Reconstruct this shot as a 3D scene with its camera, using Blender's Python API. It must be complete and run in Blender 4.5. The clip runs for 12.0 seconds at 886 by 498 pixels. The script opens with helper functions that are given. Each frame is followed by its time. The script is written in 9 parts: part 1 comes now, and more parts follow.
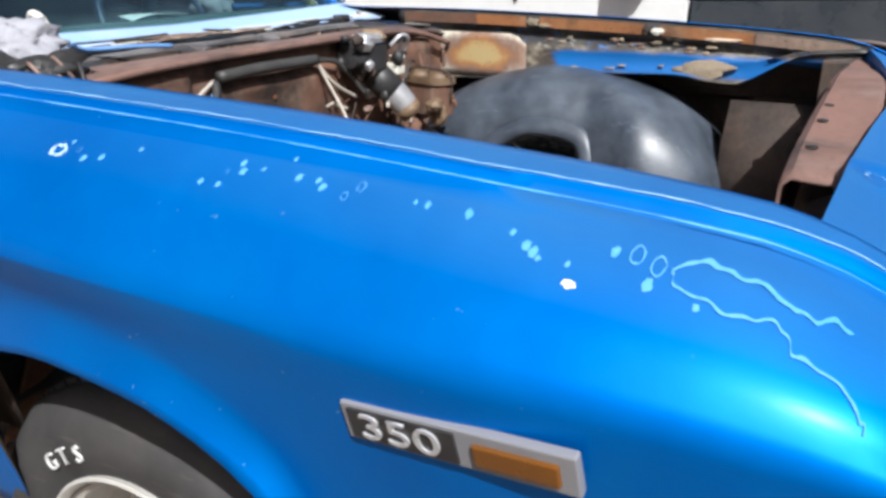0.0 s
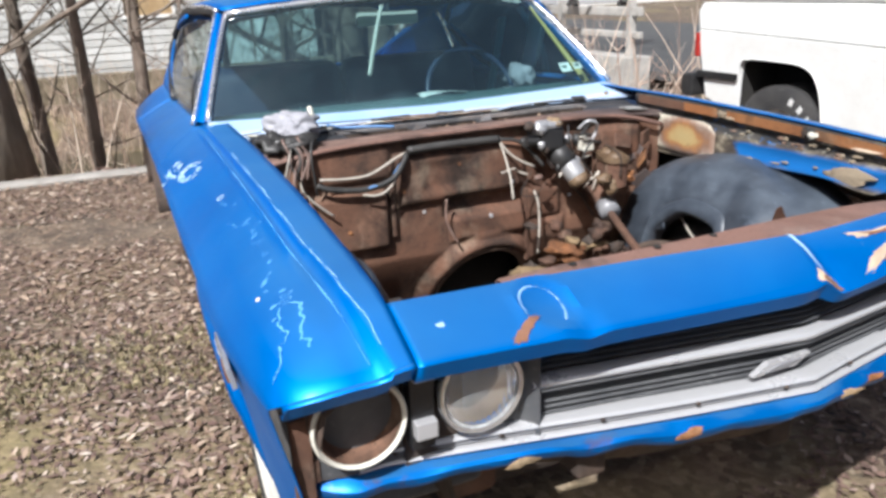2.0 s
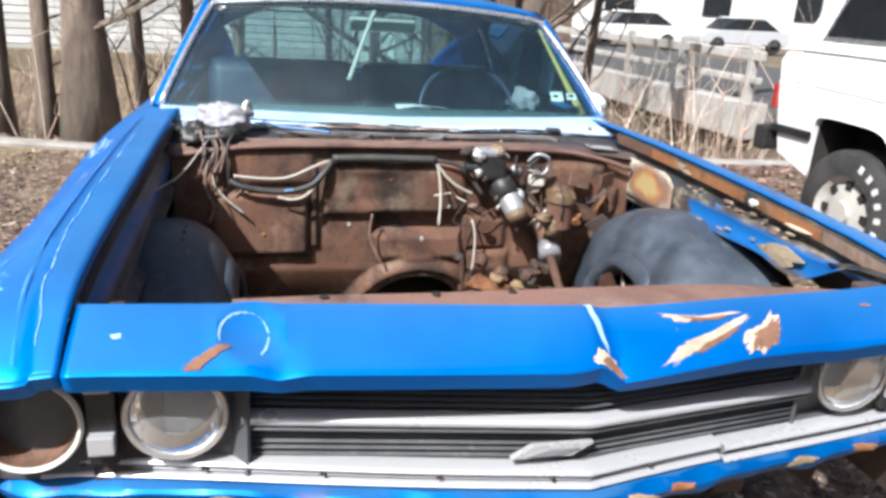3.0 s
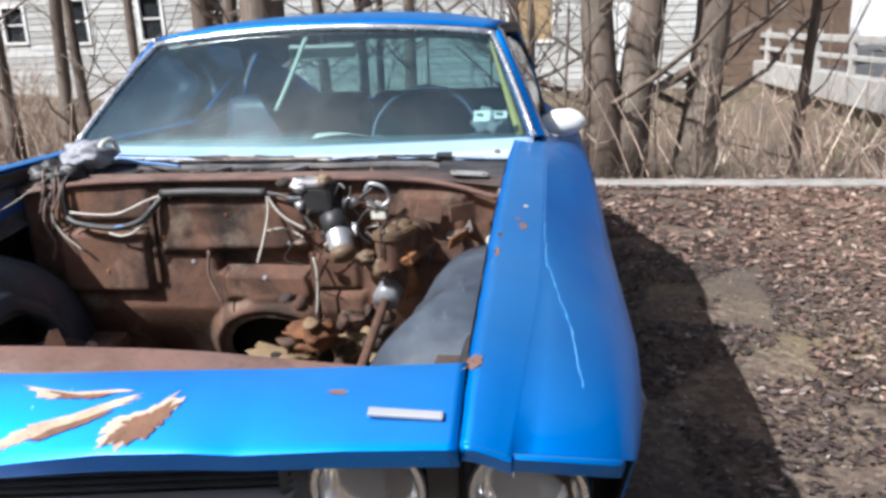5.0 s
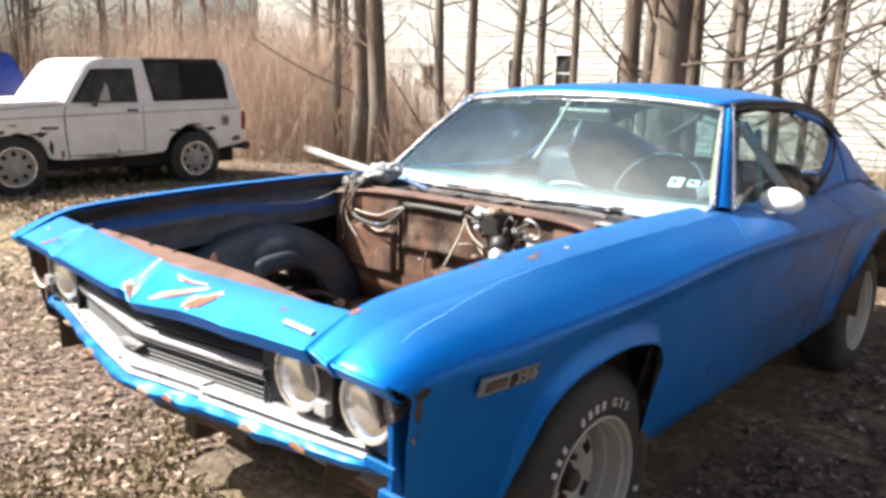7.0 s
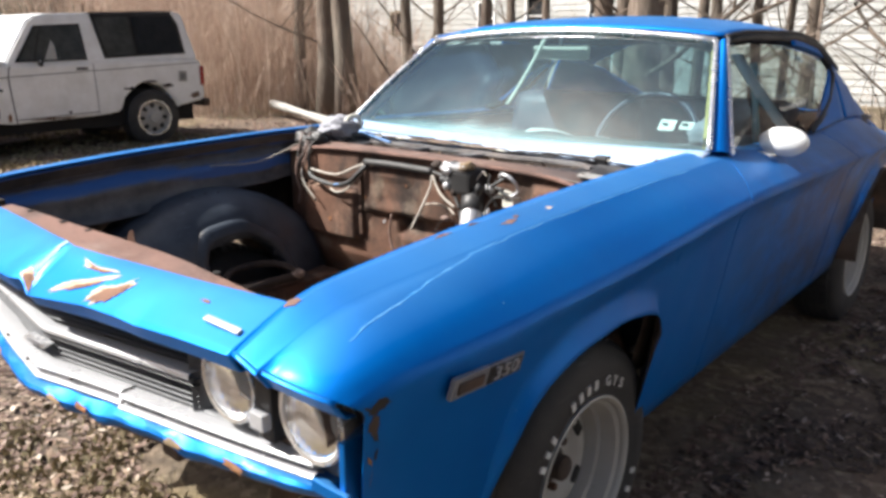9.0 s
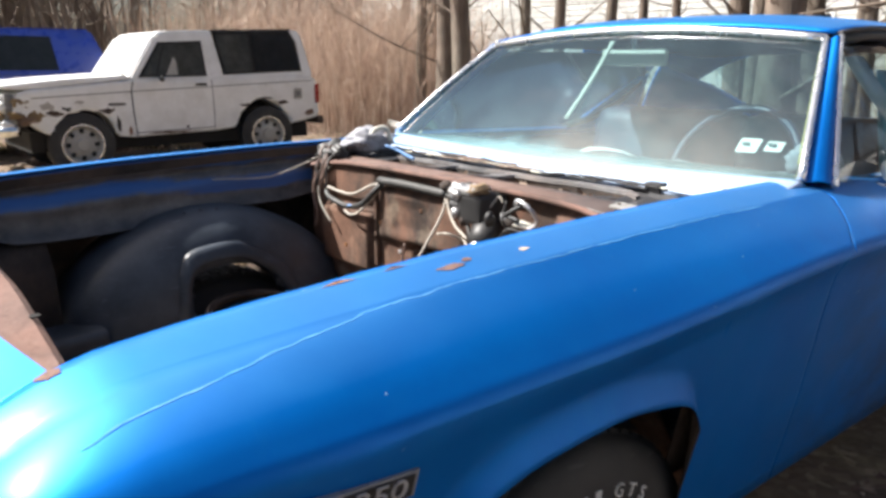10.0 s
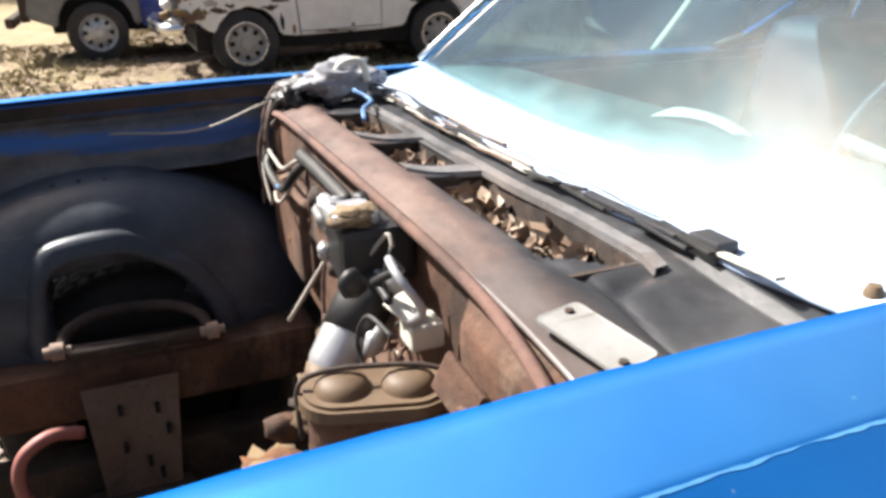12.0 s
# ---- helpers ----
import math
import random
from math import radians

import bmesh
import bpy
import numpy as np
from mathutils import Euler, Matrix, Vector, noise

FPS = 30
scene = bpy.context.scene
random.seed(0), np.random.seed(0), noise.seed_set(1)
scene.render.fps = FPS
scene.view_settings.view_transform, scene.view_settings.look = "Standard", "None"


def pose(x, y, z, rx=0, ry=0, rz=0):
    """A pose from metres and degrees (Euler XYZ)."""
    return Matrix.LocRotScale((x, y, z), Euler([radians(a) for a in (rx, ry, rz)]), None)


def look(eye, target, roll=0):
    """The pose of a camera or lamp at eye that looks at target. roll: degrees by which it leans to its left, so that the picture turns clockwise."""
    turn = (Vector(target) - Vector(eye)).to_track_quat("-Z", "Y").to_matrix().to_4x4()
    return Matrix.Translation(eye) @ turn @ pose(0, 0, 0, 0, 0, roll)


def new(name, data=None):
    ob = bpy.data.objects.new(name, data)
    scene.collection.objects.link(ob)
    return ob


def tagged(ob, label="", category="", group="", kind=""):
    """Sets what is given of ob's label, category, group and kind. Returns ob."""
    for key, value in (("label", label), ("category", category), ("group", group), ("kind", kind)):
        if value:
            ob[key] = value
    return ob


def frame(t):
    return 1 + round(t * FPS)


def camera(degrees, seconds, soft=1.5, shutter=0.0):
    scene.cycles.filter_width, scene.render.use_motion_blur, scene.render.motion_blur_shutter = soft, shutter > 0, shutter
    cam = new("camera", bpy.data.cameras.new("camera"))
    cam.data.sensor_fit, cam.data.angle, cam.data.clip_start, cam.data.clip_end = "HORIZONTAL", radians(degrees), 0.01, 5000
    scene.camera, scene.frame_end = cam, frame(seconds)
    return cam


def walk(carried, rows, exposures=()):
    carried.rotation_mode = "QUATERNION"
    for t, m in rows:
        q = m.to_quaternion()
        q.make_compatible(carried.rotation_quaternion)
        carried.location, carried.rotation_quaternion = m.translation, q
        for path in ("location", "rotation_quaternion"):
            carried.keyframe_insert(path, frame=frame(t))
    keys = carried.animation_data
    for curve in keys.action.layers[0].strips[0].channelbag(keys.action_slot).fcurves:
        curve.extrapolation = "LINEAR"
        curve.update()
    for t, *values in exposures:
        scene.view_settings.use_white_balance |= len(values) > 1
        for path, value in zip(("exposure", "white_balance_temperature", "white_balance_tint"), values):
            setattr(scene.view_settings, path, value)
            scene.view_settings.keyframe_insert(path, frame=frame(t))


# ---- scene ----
cam = camera(60.1, 12.0, 3.3)
PATH = [
    (0, (-1.362, -0.656, 1.139), (0.277, 0.243, 0.427), -0.5),
    (0.5, (-1.393, -0.919, 1.283), (0.097, 0.247, 0.634), -1.4),
    (1, (-1.237, -1.156, 1.304), (0.079, 0.146, 0.547), 0.1),
    (1.5, (-1.164, -1.359, 1.353), (-0.123, 0.208, 0.673), -3.1),
    (2, (-1.048, -1.664, 1.387), (-0.309, 0.077, 0.735), -2.5),
    (2.5, (-0.795, -1.743, 1.352), (-0.22, 0.086, 0.781), 0.5),
    (3, (-0.453, -1.739, 1.376), (0.005, 0.108, 0.759), 3.6),
    (3.2, (-0.342, -1.721, 1.359), (0.066, 0.133, 0.729), -0.2),
    (5, (0.813, -1.52, 1.333), (0.538, 0.383, 0.783), -2.2),
    (5.5, (1.177, -1.572, 1.328), (0.446, 0.235, 0.882), 0.2),
    (6, (1.491, -1.528, 1.33), (0.599, 0.195, 0.842), 1.1),
    (6.5, (1.68, -1.46, 1.361), (0.62, 0.181, 0.93), 3.0),
    (7, (1.806, -1.596, 1.366), (0.487, -0.15, 0.955), 1.6),
    (7.2, (1.855, -1.654, 1.365), (0.523, -0.239, 0.89), 0.0),
    (8.8, (1.707, -1.484, 1.339), (0.381, -0.093, 0.785), 0.4),
    (9, (1.636, -1.358, 1.337), (0.381, 0.104, 0.802), -0.3),
    (9.5, (1.591, -1.111, 1.288), (0.287, 0.292, 0.715), -2.0),
    (10, (1.567, -0.807, 1.259), (0.061, 0.42, 0.785), 0.1),
    (10.5, (1.5, -0.537, 1.227), (-0.046, 0.574, 0.615), -2.7),
    (11, (1.405, -0.268, 1.259), (-0.176, 0.743, 0.569), -5.6),
    (11.5, (1.325, -0.005, 1.277), (-0.466, 0.631, 0.655), -3.0),
    (12, (1.077, 0.165, 1.263), (-0.647, 0.872, 0.536), -1.0),
]
EXPOSURES = [(0, 0.66, 5850, 10), (0.7, 0.60, 5850, 10), (1.5, 0.62, 5870, 10), (3.0, 0.98, 5870, 10), (5.0, 0.74, 5720, 10), (5.5, 0.82, 5850, 10), (6.3, 1.3, 6300, 10), (7.0, 1.5, 6400, 10),
             (9.0, 1.14, 6200, 10), (10.5, 1.42, 6250, 10), (11.5, 1.5, 6300, 10), (12.0, 1.34, 6350, 10)]
walk(cam, [(t, look(eye, target, roll)) for t, eye, target, roll in PATH], EXPOSURES)

# ---- sky and sun ----
SUN_WAY = Vector((0.68, 0.62, -1.0)).normalized()      # the way the sunlight travels
sun = new("sun", bpy.data.lights.new("sun", "SUN"))
sun.data.energy, sun.data.angle, sun.data.color = 5.0, radians(0.6), (1.0, 0.95, 0.87)
sun.matrix_world = look((0, 0, 30), Vector((0, 0, 30)) + SUN_WAY)
world = bpy.data.worlds.new("sky")
scene.world = world
world.use_nodes = True
wn = world.node_tree
sky = wn.nodes.new("ShaderNodeTexSky")
sky.sky_type, sky.sun_disc = "NISHITA", False
sky.sun_elevation = math.asin(-SUN_WAY.z)
sky.sun_rotation = math.atan2(-SUN_WAY.x, -SUN_WAY.y)
sky.air_density, sky.dust_density = 1.0, 4.5
wn.nodes["Background"].inputs[1].default_value = 0.046
# thin broken cloud over the whole sky
cloud_co, cloud, thin_edge, veil = (wn.nodes.new(k) for k in ("ShaderNodeTexCoord", "ShaderNodeTexNoise", "ShaderNodeValToRGB", "ShaderNodeMix"))
cloud.inputs["Scale"].default_value, cloud.inputs["Detail"].default_value, cloud.inputs["Roughness"].default_value = 3.4, 7, 0.6
thin_edge.color_ramp.elements[0].position, thin_edge.color_ramp.elements[1].position = 0.50, 0.64
veil.data_type, veil.blend_type = "RGBA", "MULTIPLY"
veil.inputs[7].default_value = (2.0, 1.78, 1.58, 1)
wn.links.new(cloud_co.outputs["Generated"], cloud.inputs["Vector"])
wn.links.new(cloud.outputs["Fac"], thin_edge.inputs[0])
wn.links.new(thin_edge.outputs[0], veil.inputs[0])
wn.links.new(sky.outputs[0], veil.inputs[6])
wn.links.new(veil.outputs[2], wn.nodes["Background"].inputs[0])

# ---- materials ----
class Mat:
    """A node material and short ways to add nodes to it."""

    def __init__(self, name, rough=0.5, metal=0.0, color=(0.5, 0.5, 0.5)):
        self.m = bpy.data.materials.new(name)
        self.m.use_nodes = True
        self.t = self.m.node_tree
        self.b = self.t.nodes["Principled BSDF"]
        self.b.inputs["Roughness"].default_value = rough
        self.b.inputs["Metallic"].default_value = metal
        self.b.inputs["Base Color"].default_value = (*color, 1)
        self.co = self.t.nodes.new("ShaderNodeTexCoord").outputs["Object"]

    def put(self, socket, value):
        if isinstance(value, (int, float)):
            socket.default_value = value
        elif isinstance(value, tuple):
            socket.default_value = (*value, 1) if len(value) == 3 and socket.type == "RGBA" else value
        else:
            self.t.links.new(value, socket)

    def noise(self, scale, detail=4, rough=0.6, stretch=None, distort=0.0):
        n = self.t.nodes.new("ShaderNodeTexNoise")
        n.inputs["Scale"].default_value, n.inputs["Detail"].default_value = scale, detail
        n.inputs["Roughness"].default_value, n.inputs["Distortion"].default_value = rough, distort
        co = self.co
        if stretch:
            mp = self.t.nodes.new("ShaderNodeMapping")
            mp.inputs["Scale"].default_value = stretch
            self.t.links.new(co, mp.inputs[0])
            co = mp.outputs[0]
        self.t.links.new(co, n.inputs["Vector"])
        return n.outputs["Fac"]

    def voronoi(self, scale, feature="F1", out="Distance", stretch=None):
        n = self.t.nodes.new("ShaderNodeTexVoronoi")
        n.feature = feature
        n.inputs["Scale"].default_value = scale
        co = self.co
        if stretch:
            mp = self.t.nodes.new("ShaderNodeMapping")
            mp.inputs["Scale"].default_value = stretch
            self.t.links.new(co, mp.inputs[0])
            co = mp.outputs[0]
        self.t.links.new(co, n.inputs["Vector"])
        return n.outputs[out]

    def ramp(self, fac, *stops):
        n = self.t.nodes.new("ShaderNodeValToRGB")
        e = n.color_ramp.elements
        while len(e) < len(stops):
            e.new(0.5)
        for el, (p, c) in zip(e, stops):
            el.position = p
            el.color = (*c, 1) if isinstance(c, tuple) else (c, c, c, 1)
        self.t.links.new(fac, n.inputs[0])
        return n.outputs[0]

    def mix(self, fac, a, b, kind="MIX"):
        n = self.t.nodes.new("ShaderNodeMix")
        n.data_type, n.blend_type = "RGBA", kind
        self.put(n.inputs[0], fac)
        self.put(n.inputs[6], a)
        self.put(n.inputs[7], b)
        return n.outputs[2]

    def math(self, op, a, b=0.0):
        n = self.t.nodes.new("ShaderNodeMath")
        n.operation = op
        self.put(n.inputs[0], a)
        self.put(n.inputs[1], b)
        return n.outputs[0]

    def axis(self, k):
        n = self.t.nodes.new("ShaderNodeSeparateXYZ")
        self.t.links.new(self.co, n.inputs[0])
        return n.outputs[k]

    def random(self, island=False):
        if island:
            return self.t.nodes.new("ShaderNodeNewGeometry").outputs["Random Per Island"]
        return self.t.nodes.new("ShaderNodeObjectInfo").outputs["Random"]

    def color(self, v):
        self.put(self.b.inputs["Base Color"], v)
        return self

    def rough(self, v):
        self.put(self.b.inputs["Roughness"], v)
        return self

    def bump(self, height, strength=0.3, distance=0.01):
        n = self.t.nodes.new("ShaderNodeBump")
        n.inputs["Strength"].default_value, n.inputs["Distance"].default_value = strength, distance
        self.t.links.new(height, n.inputs["Height"])
        self.t.links.new(n.outputs[0], self.b.inputs["Normal"])
        return self

    def set(self, **kw):
        for k, v in kw.items():
            self.put(self.b.inputs[k.replace("_", " ")], v)
        return self


def paint_mat(name, base, light, rust_edge=0.0, bleach=0.0):
    m = Mat(name, 0.34, 0.0)
    fade = m.ramp(m.noise(2.2, 5), (0.35, 0.0), (0.75, 1.0))
    c = m.mix(fade, base, light)
    dust = m.ramp(m.noise(14, 6, 0.7), (0.46, 0.0), (0.85, 0.16))
    c = m.mix(dust, c, (0.012, 0.24, 0.58))
    streak = m.ramp(m.noise(9, 5, 0.7, (1, 1, 0.25)), (0.62, 0.0), (0.8, 0.25))
    c = m.mix(streak, c, (0.02, 0.21, 0.48))
    specks = m.ramp(m.noise(95, 2, 0.5), (0.74, 0.0), (0.77, 1.0))
    area = m.ramp(m.noise(5, 3), (0.52, 0.0), (0.62, 0.8))
    c = m.mix(m.math("MULTIPLY", specks, area), c, (0.30, 0.48, 0.66))
    if rust_edge:
        r = m.ramp(m.noise(6.5, 8, 0.75), (0.60, 0.0), (0.66, 1.0))
        c = m.mix(m.math("MULTIPLY", r, rust_edge), c, (0.13, 0.055, 0.03))
        chalk = m.ramp(m.noise(5, 7, 0.75, (1, 0.3, 1)), (0.60, 0.0), (0.68, 0.4))
        c = m.mix(chalk, c, (0.15, 0.20, 0.34))
    if bleach:
        pale = m.ramp(m.noise(6, 6, 0.7), (0.30, 1.0), (0.72, 0.72))
        c = m.mix(m.math("MULTIPLY", pale, bleach), c, (0.72, 0.76, 0.80))
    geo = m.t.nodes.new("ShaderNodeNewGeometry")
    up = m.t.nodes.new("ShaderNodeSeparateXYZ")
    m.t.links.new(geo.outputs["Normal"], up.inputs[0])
    chalk_glare = m.math("MULTIPLY", m.ramp(up.outputs[2], (0.80, 0.0), (0.985, 0.45)), m.ramp(m.noise(4, 5, 0.6), (0.25, 0.6), (0.7, 1.0)))
    c = m.mix(chalk_glare, c, (0.12, 0.33, 0.60))            # chalky fade on level panels, with sky glare put into the colour
    # rusty grime on doors and quarters, with dark low reflections put into the colour
    aft = m.ramp(m.math("MULTIPLY", m.axis(1), 0.25), (0.14, 0.0), (0.36, 1.0))
    smear = m.ramp(m.noise(3.6, 7, 0.7, (1, 1, 1.7)), (0.34, 0.0), (0.60, 0.80))
    low = m.ramp(m.axis(2), (0.86, 1.0), (0.98, 0.15))
    c = m.mix(m.math("MULTIPLY", m.math("MULTIPLY", aft, smear), low), c, (0.045, 0.055, 0.09))
    scuff = m.ramp(m.noise(11, 6, 0.75, (1, 0.35, 1)), (0.60, 0.0), (0.70, 0.35))
    c = m.mix(m.math("MULTIPLY", m.math("MULTIPLY", aft, scuff), low), c, (0.13, 0.10, 0.11))
    m.color(c)
    m.rough(m.ramp(m.noise(7, 4), (0.3, 0.46), (0.75, 0.57)))
    m.set(Metallic=0.58 if not bleach else 0.0, Coat_Weight=0.15, Coat_Roughness=0.28, Coat_IOR=1.5, Specular_IOR_Level=0.15)
    m.bump(m.noise(3.2, 3), 0.10, 0.02)
    return m.m


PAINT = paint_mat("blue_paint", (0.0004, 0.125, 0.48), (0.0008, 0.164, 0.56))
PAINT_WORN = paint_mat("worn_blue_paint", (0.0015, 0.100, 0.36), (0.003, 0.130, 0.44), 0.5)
PAINT_BLEACHED = paint_mat("sun_bleached_paint", (0.02, 0.2, 0.55), (0.10, 0.30, 0.62), 0.0, 0.66)


def cowl_mat():
    m = Mat("weathered_cowl_steel", 0.42)
    dark = m.ramp(m.noise(7, 6, 0.65), (0.3, (0.016, 0.017, 0.020)), (0.55, (0.042, 0.042, 0.045)), (0.75, (0.095, 0.092, 0.095)))
    rusty = m.ramp(m.noise(12, 7, 0.7, (0.5, 1, 1)), (0.3, (0.060, 0.042, 0.036)), (0.5, (0.155, 0.100, 0.080)), (0.7, (0.235, 0.165, 0.135)))
    y = m.math("ADD", m.axis(1), m.math("MULTIPLY", m.math("SUBTRACT", m.noise(5, 6, 0.7), 0.5), 0.11))
    out = m.math("ADD", m.axis(0), m.math("MULTIPLY", m.math("SUBTRACT", m.noise(6, 5, 0.7), 0.5), 0.16))
    apron = m.math("MULTIPLY", m.ramp(y, (0.505, 1.0), (0.545, 0.0)), m.ramp(out, (0.40, 1.0), (0.47, 0.35)))
    c = m.mix(apron, dark, rusty)
    c = m.mix(m.ramp(m.noise(30, 6, 0.7), (0.62, 0.0), (0.72, 0.5)), c, (0.20, 0.115, 0.07))
    c = m.mix(m.ramp(m.noise(3.5, 4, 0.6, (0.4, 1, 1)), (0.55, 0.0), (0.75, 0.35)), c, (0.16, 0.155, 0.155))
    m.color(c).rough(m.ramp(m.noise(8, 4), (0.3, 0.34), (0.7, 0.60)))
    m.bump(m.noise(26, 5), 0.25, 0.004)
    return m.m


def rust_mat(name, dark, mid, light, pale=None, rough=0.85):
    m = Mat(name, rough)
    a = m.ramp(m.noise(5.5, 8, 0.68), (0.30, dark), (0.50, mid), (0.68, light))
    fine = m.ramp(m.noise(48, 6, 0.7), (0.35, 0.0), (0.75, 0.55))
    c = m.mix(fine, a, dark)
    drip = m.ramp(m.noise(11, 5, 0.65, (1, 1, 0.2)), (0.60, 0.0), (0.74, 0.6))
    c = m.mix(drip, c, pale or light)
    stain = m.ramp(m.noise(3.1, 6, 0.65, (1, 1, 0.6), 0.9), (0.47, 0.0), (0.60, 0.8))
    c = m.mix(stain, c, tuple(0.45 * q for q in dark))
    bloom = m.ramp(m.noise(3.7, 5, 0.6), (0.60, 0.0), (0.74, 0.5))
    c = m.mix(bloom, c, pale or light)
    broad = m.ramp(m.noise(4.4, 6, 0.65, None, 0.6), (0.42, 0.0), (0.60, 0.75))
    c = m.mix(broad, c, tuple(q * k for q, k in zip(mid, (1.12, 1.0, 0.92))))
    if pale:
        dusty = m.ramp(m.noise(6.5, 7, 0.7, (1, 1, 0.7)), (0.56, 0.0), (0.70, 0.45))
        c = m.mix(dusty, c, pale)
    pits = m.ramp(m.noise(130, 3, 0.6), (0.60, 0.0), (0.68, 0.6))
    c = m.mix(pits, c, tuple(0.4 * q for q in dark))
    m.color(c).bump(m.math("ADD", m.noise(75, 5, 0.7), m.math("MULTIPLY", m.noise(9, 4), 1.5)), 0.5, 0.004)
    return m.m


RUST = rust_mat("rusty_steel", (0.030, 0.019, 0.014), (0.118, 0.062, 0.040), (0.22, 0.118, 0.072), (0.29, 0.22, 0.16))
FIREWALL = rust_mat("blotchy_rusted_firewall", (0.024, 0.016, 0.012), (0.135, 0.070, 0.044), (0.27, 0.150, 0.095), (0.33, 0.255, 0.185))
RUST_PINK = rust_mat("red_oxide_primer", (0.11, 0.066, 0.053), (0.165, 0.098, 0.080), (0.22, 0.14, 0.115), (0.24, 0.18, 0.15))
RUST_DARK = rust_mat("dark_grimy_steel", (0.020, 0.016, 0.014), (0.060, 0.044, 0.035), (0.13, 0.078, 0.052), (0.11, 0.09, 0.075))
RUST_RAW = rust_mat("orange_rust", (0.13, 0.052, 0.022), (0.26, 0.115, 0.042), (0.34, 0.175, 0.075), (0.40, 0.28, 0.18))
RAIL = rust_mat("grey_weathered_rail", (0.10, 0.10, 0.105), (0.19, 0.185, 0.185), (0.18, 0.13, 0.105), (0.28, 0.27, 0.26), 0.55)
COWL = cowl_mat()
CREAM = rust_mat("cream_primer_edge", (0.30, 0.22, 0.15), (0.52, 0.43, 0.33), (0.60, 0.53, 0.43), (0.40, 0.26, 0.17))
RUST_DUSTY = rust_mat("dusty_rusted_flange", (0.09, 0.06, 0.045), (0.20, 0.14, 0.105), (0.30, 0.22, 0.17), (0.36, 0.30, 0.25))
GRITTY = rust_mat("gritty_torn_primer", (0.10, 0.085, 0.065), (0.26, 0.225, 0.165), (0.36, 0.32, 0.24), (0.20, 0.12, 0.07))
RUST_SCAB = rust_mat("brown_rust_scab", (0.10, 0.052, 0.034), (0.20, 0.100, 0.060), (0.28, 0.150, 0.092), (0.34, 0.225, 0.155))
def hinge_mat():
    m = Mat("rusty_yellowed_plate", 0.8)
    dy = m.math("MULTIPLY", m.math("SUBTRACT", m.axis(1), 0.335), 6.2)
    dz = m.math("MULTIPLY", m.math("SUBTRACT", m.axis(2), 0.878), 14.0)
    r = m.math("SQRT", m.math("ADD", m.math("MULTIPLY", dy, dy), m.math("MULTIPLY", dz, dz)))
    r = m.math("ADD", r, m.math("MULTIPLY", m.math("SUBTRACT", m.noise(13, 6, 0.7), 0.5), 0.9))
    c = m.ramp(r, (0.0, (0.36, 0.285, 0.135)), (0.34, (0.38, 0.27, 0.115)), (0.52, (0.29, 0.135, 0.050)), (0.70, (0.20, 0.115, 0.075)), (0.84, (0.25, 0.185, 0.145)), (1.0, (0.44, 0.41, 0.33)))
    c = m.mix(m.ramp(m.noise(44, 5, 0.7), (0.60, 0.0), (0.70, 0.6)), c, (0.09, 0.055, 0.035))
    m.color(c).bump(m.noise(60, 5), 0.3, 0.003)
    return m.m


HINGE = hinge_mat()
FLAKE = rust_mat("flaking_inner_fender", (0.10, 0.06, 0.035), (0.33, 0.26, 0.16), (0.27, 0.13, 0.055), (0.42, 0.37, 0.26))


def inner_fender_mat():
    m = Mat("flaked_blue_over_rust", 0.5)
    blue = m.mix(m.noise(8, 3, 0.5, (1, 0.4, 1)), (0.004, 0.070, 0.24), (0.008, 0.130, 0.40))
    grime = m.ramp(m.noise(20, 6, 0.7, (1, 0.5, 1)), (0.35, (0.020, 0.020, 0.021)), (0.50, (0.07, 0.056, 0.044)), (0.62, (0.22, 0.19, 0.14)), (0.76, (0.40, 0.38, 0.30)))
    slot_dark = m.ramp(m.noise(16, 5, 0.7, (1, 0.5, 1)), (0.35, (0.010, 0.011, 0.013)), (0.6, (0.035, 0.036, 0.038)), (0.75, (0.13, 0.115, 0.09)))
    h = m.math("ADD", m.axis(2), m.math("MULTIPLY", m.math("SUBTRACT", m.noise(11, 6, 0.7, (1, 0.4, 1)), 0.5), 0.030))
    k = m.math("MULTIPLY", m.math("SUBTRACT", h, 0.78), 5.0)
    fore = m.math("ADD", m.axis(1), m.math("MULTIPLY", m.math("SUBTRACT", m.noise(14, 5, 0.7), 0.5), 0.12))
    f = m.math("MULTIPLY", m.ramp(k, (0.30, 0.0), (0.37, 1.0), (0.56, 1.0), (0.62, 0.0)), m.ramp(fore, (0.09, 1.0), (0.125, 0.0)))
    # darker above the blue band
    c = m.mix(m.ramp(k, (0.62, 0.0), (0.68, 0.8)), grime, slot_dark)
    c = m.mix(f, c, blue)
    fleck = m.ramp(m.noise(30, 6, 0.75, (1, 0.6, 1)), (0.57, 0.0), (0.62, 1.0))
    tint = m.ramp(m.noise(9, 2), (0.45, (0.30, 0.28, 0.22)), (0.55, (0.03, 0.13, 0.36)))
    c = m.mix(m.math("MULTIPLY", fleck, m.ramp(k, (0.58, 0.0), (0.66, 0.9), (0.85, 0.9), (0.92, 0.0))), c, tint)
    m.color(c).bump(f, 0.35, 0.003)
    return m.m


INNER = inner_fender_mat()


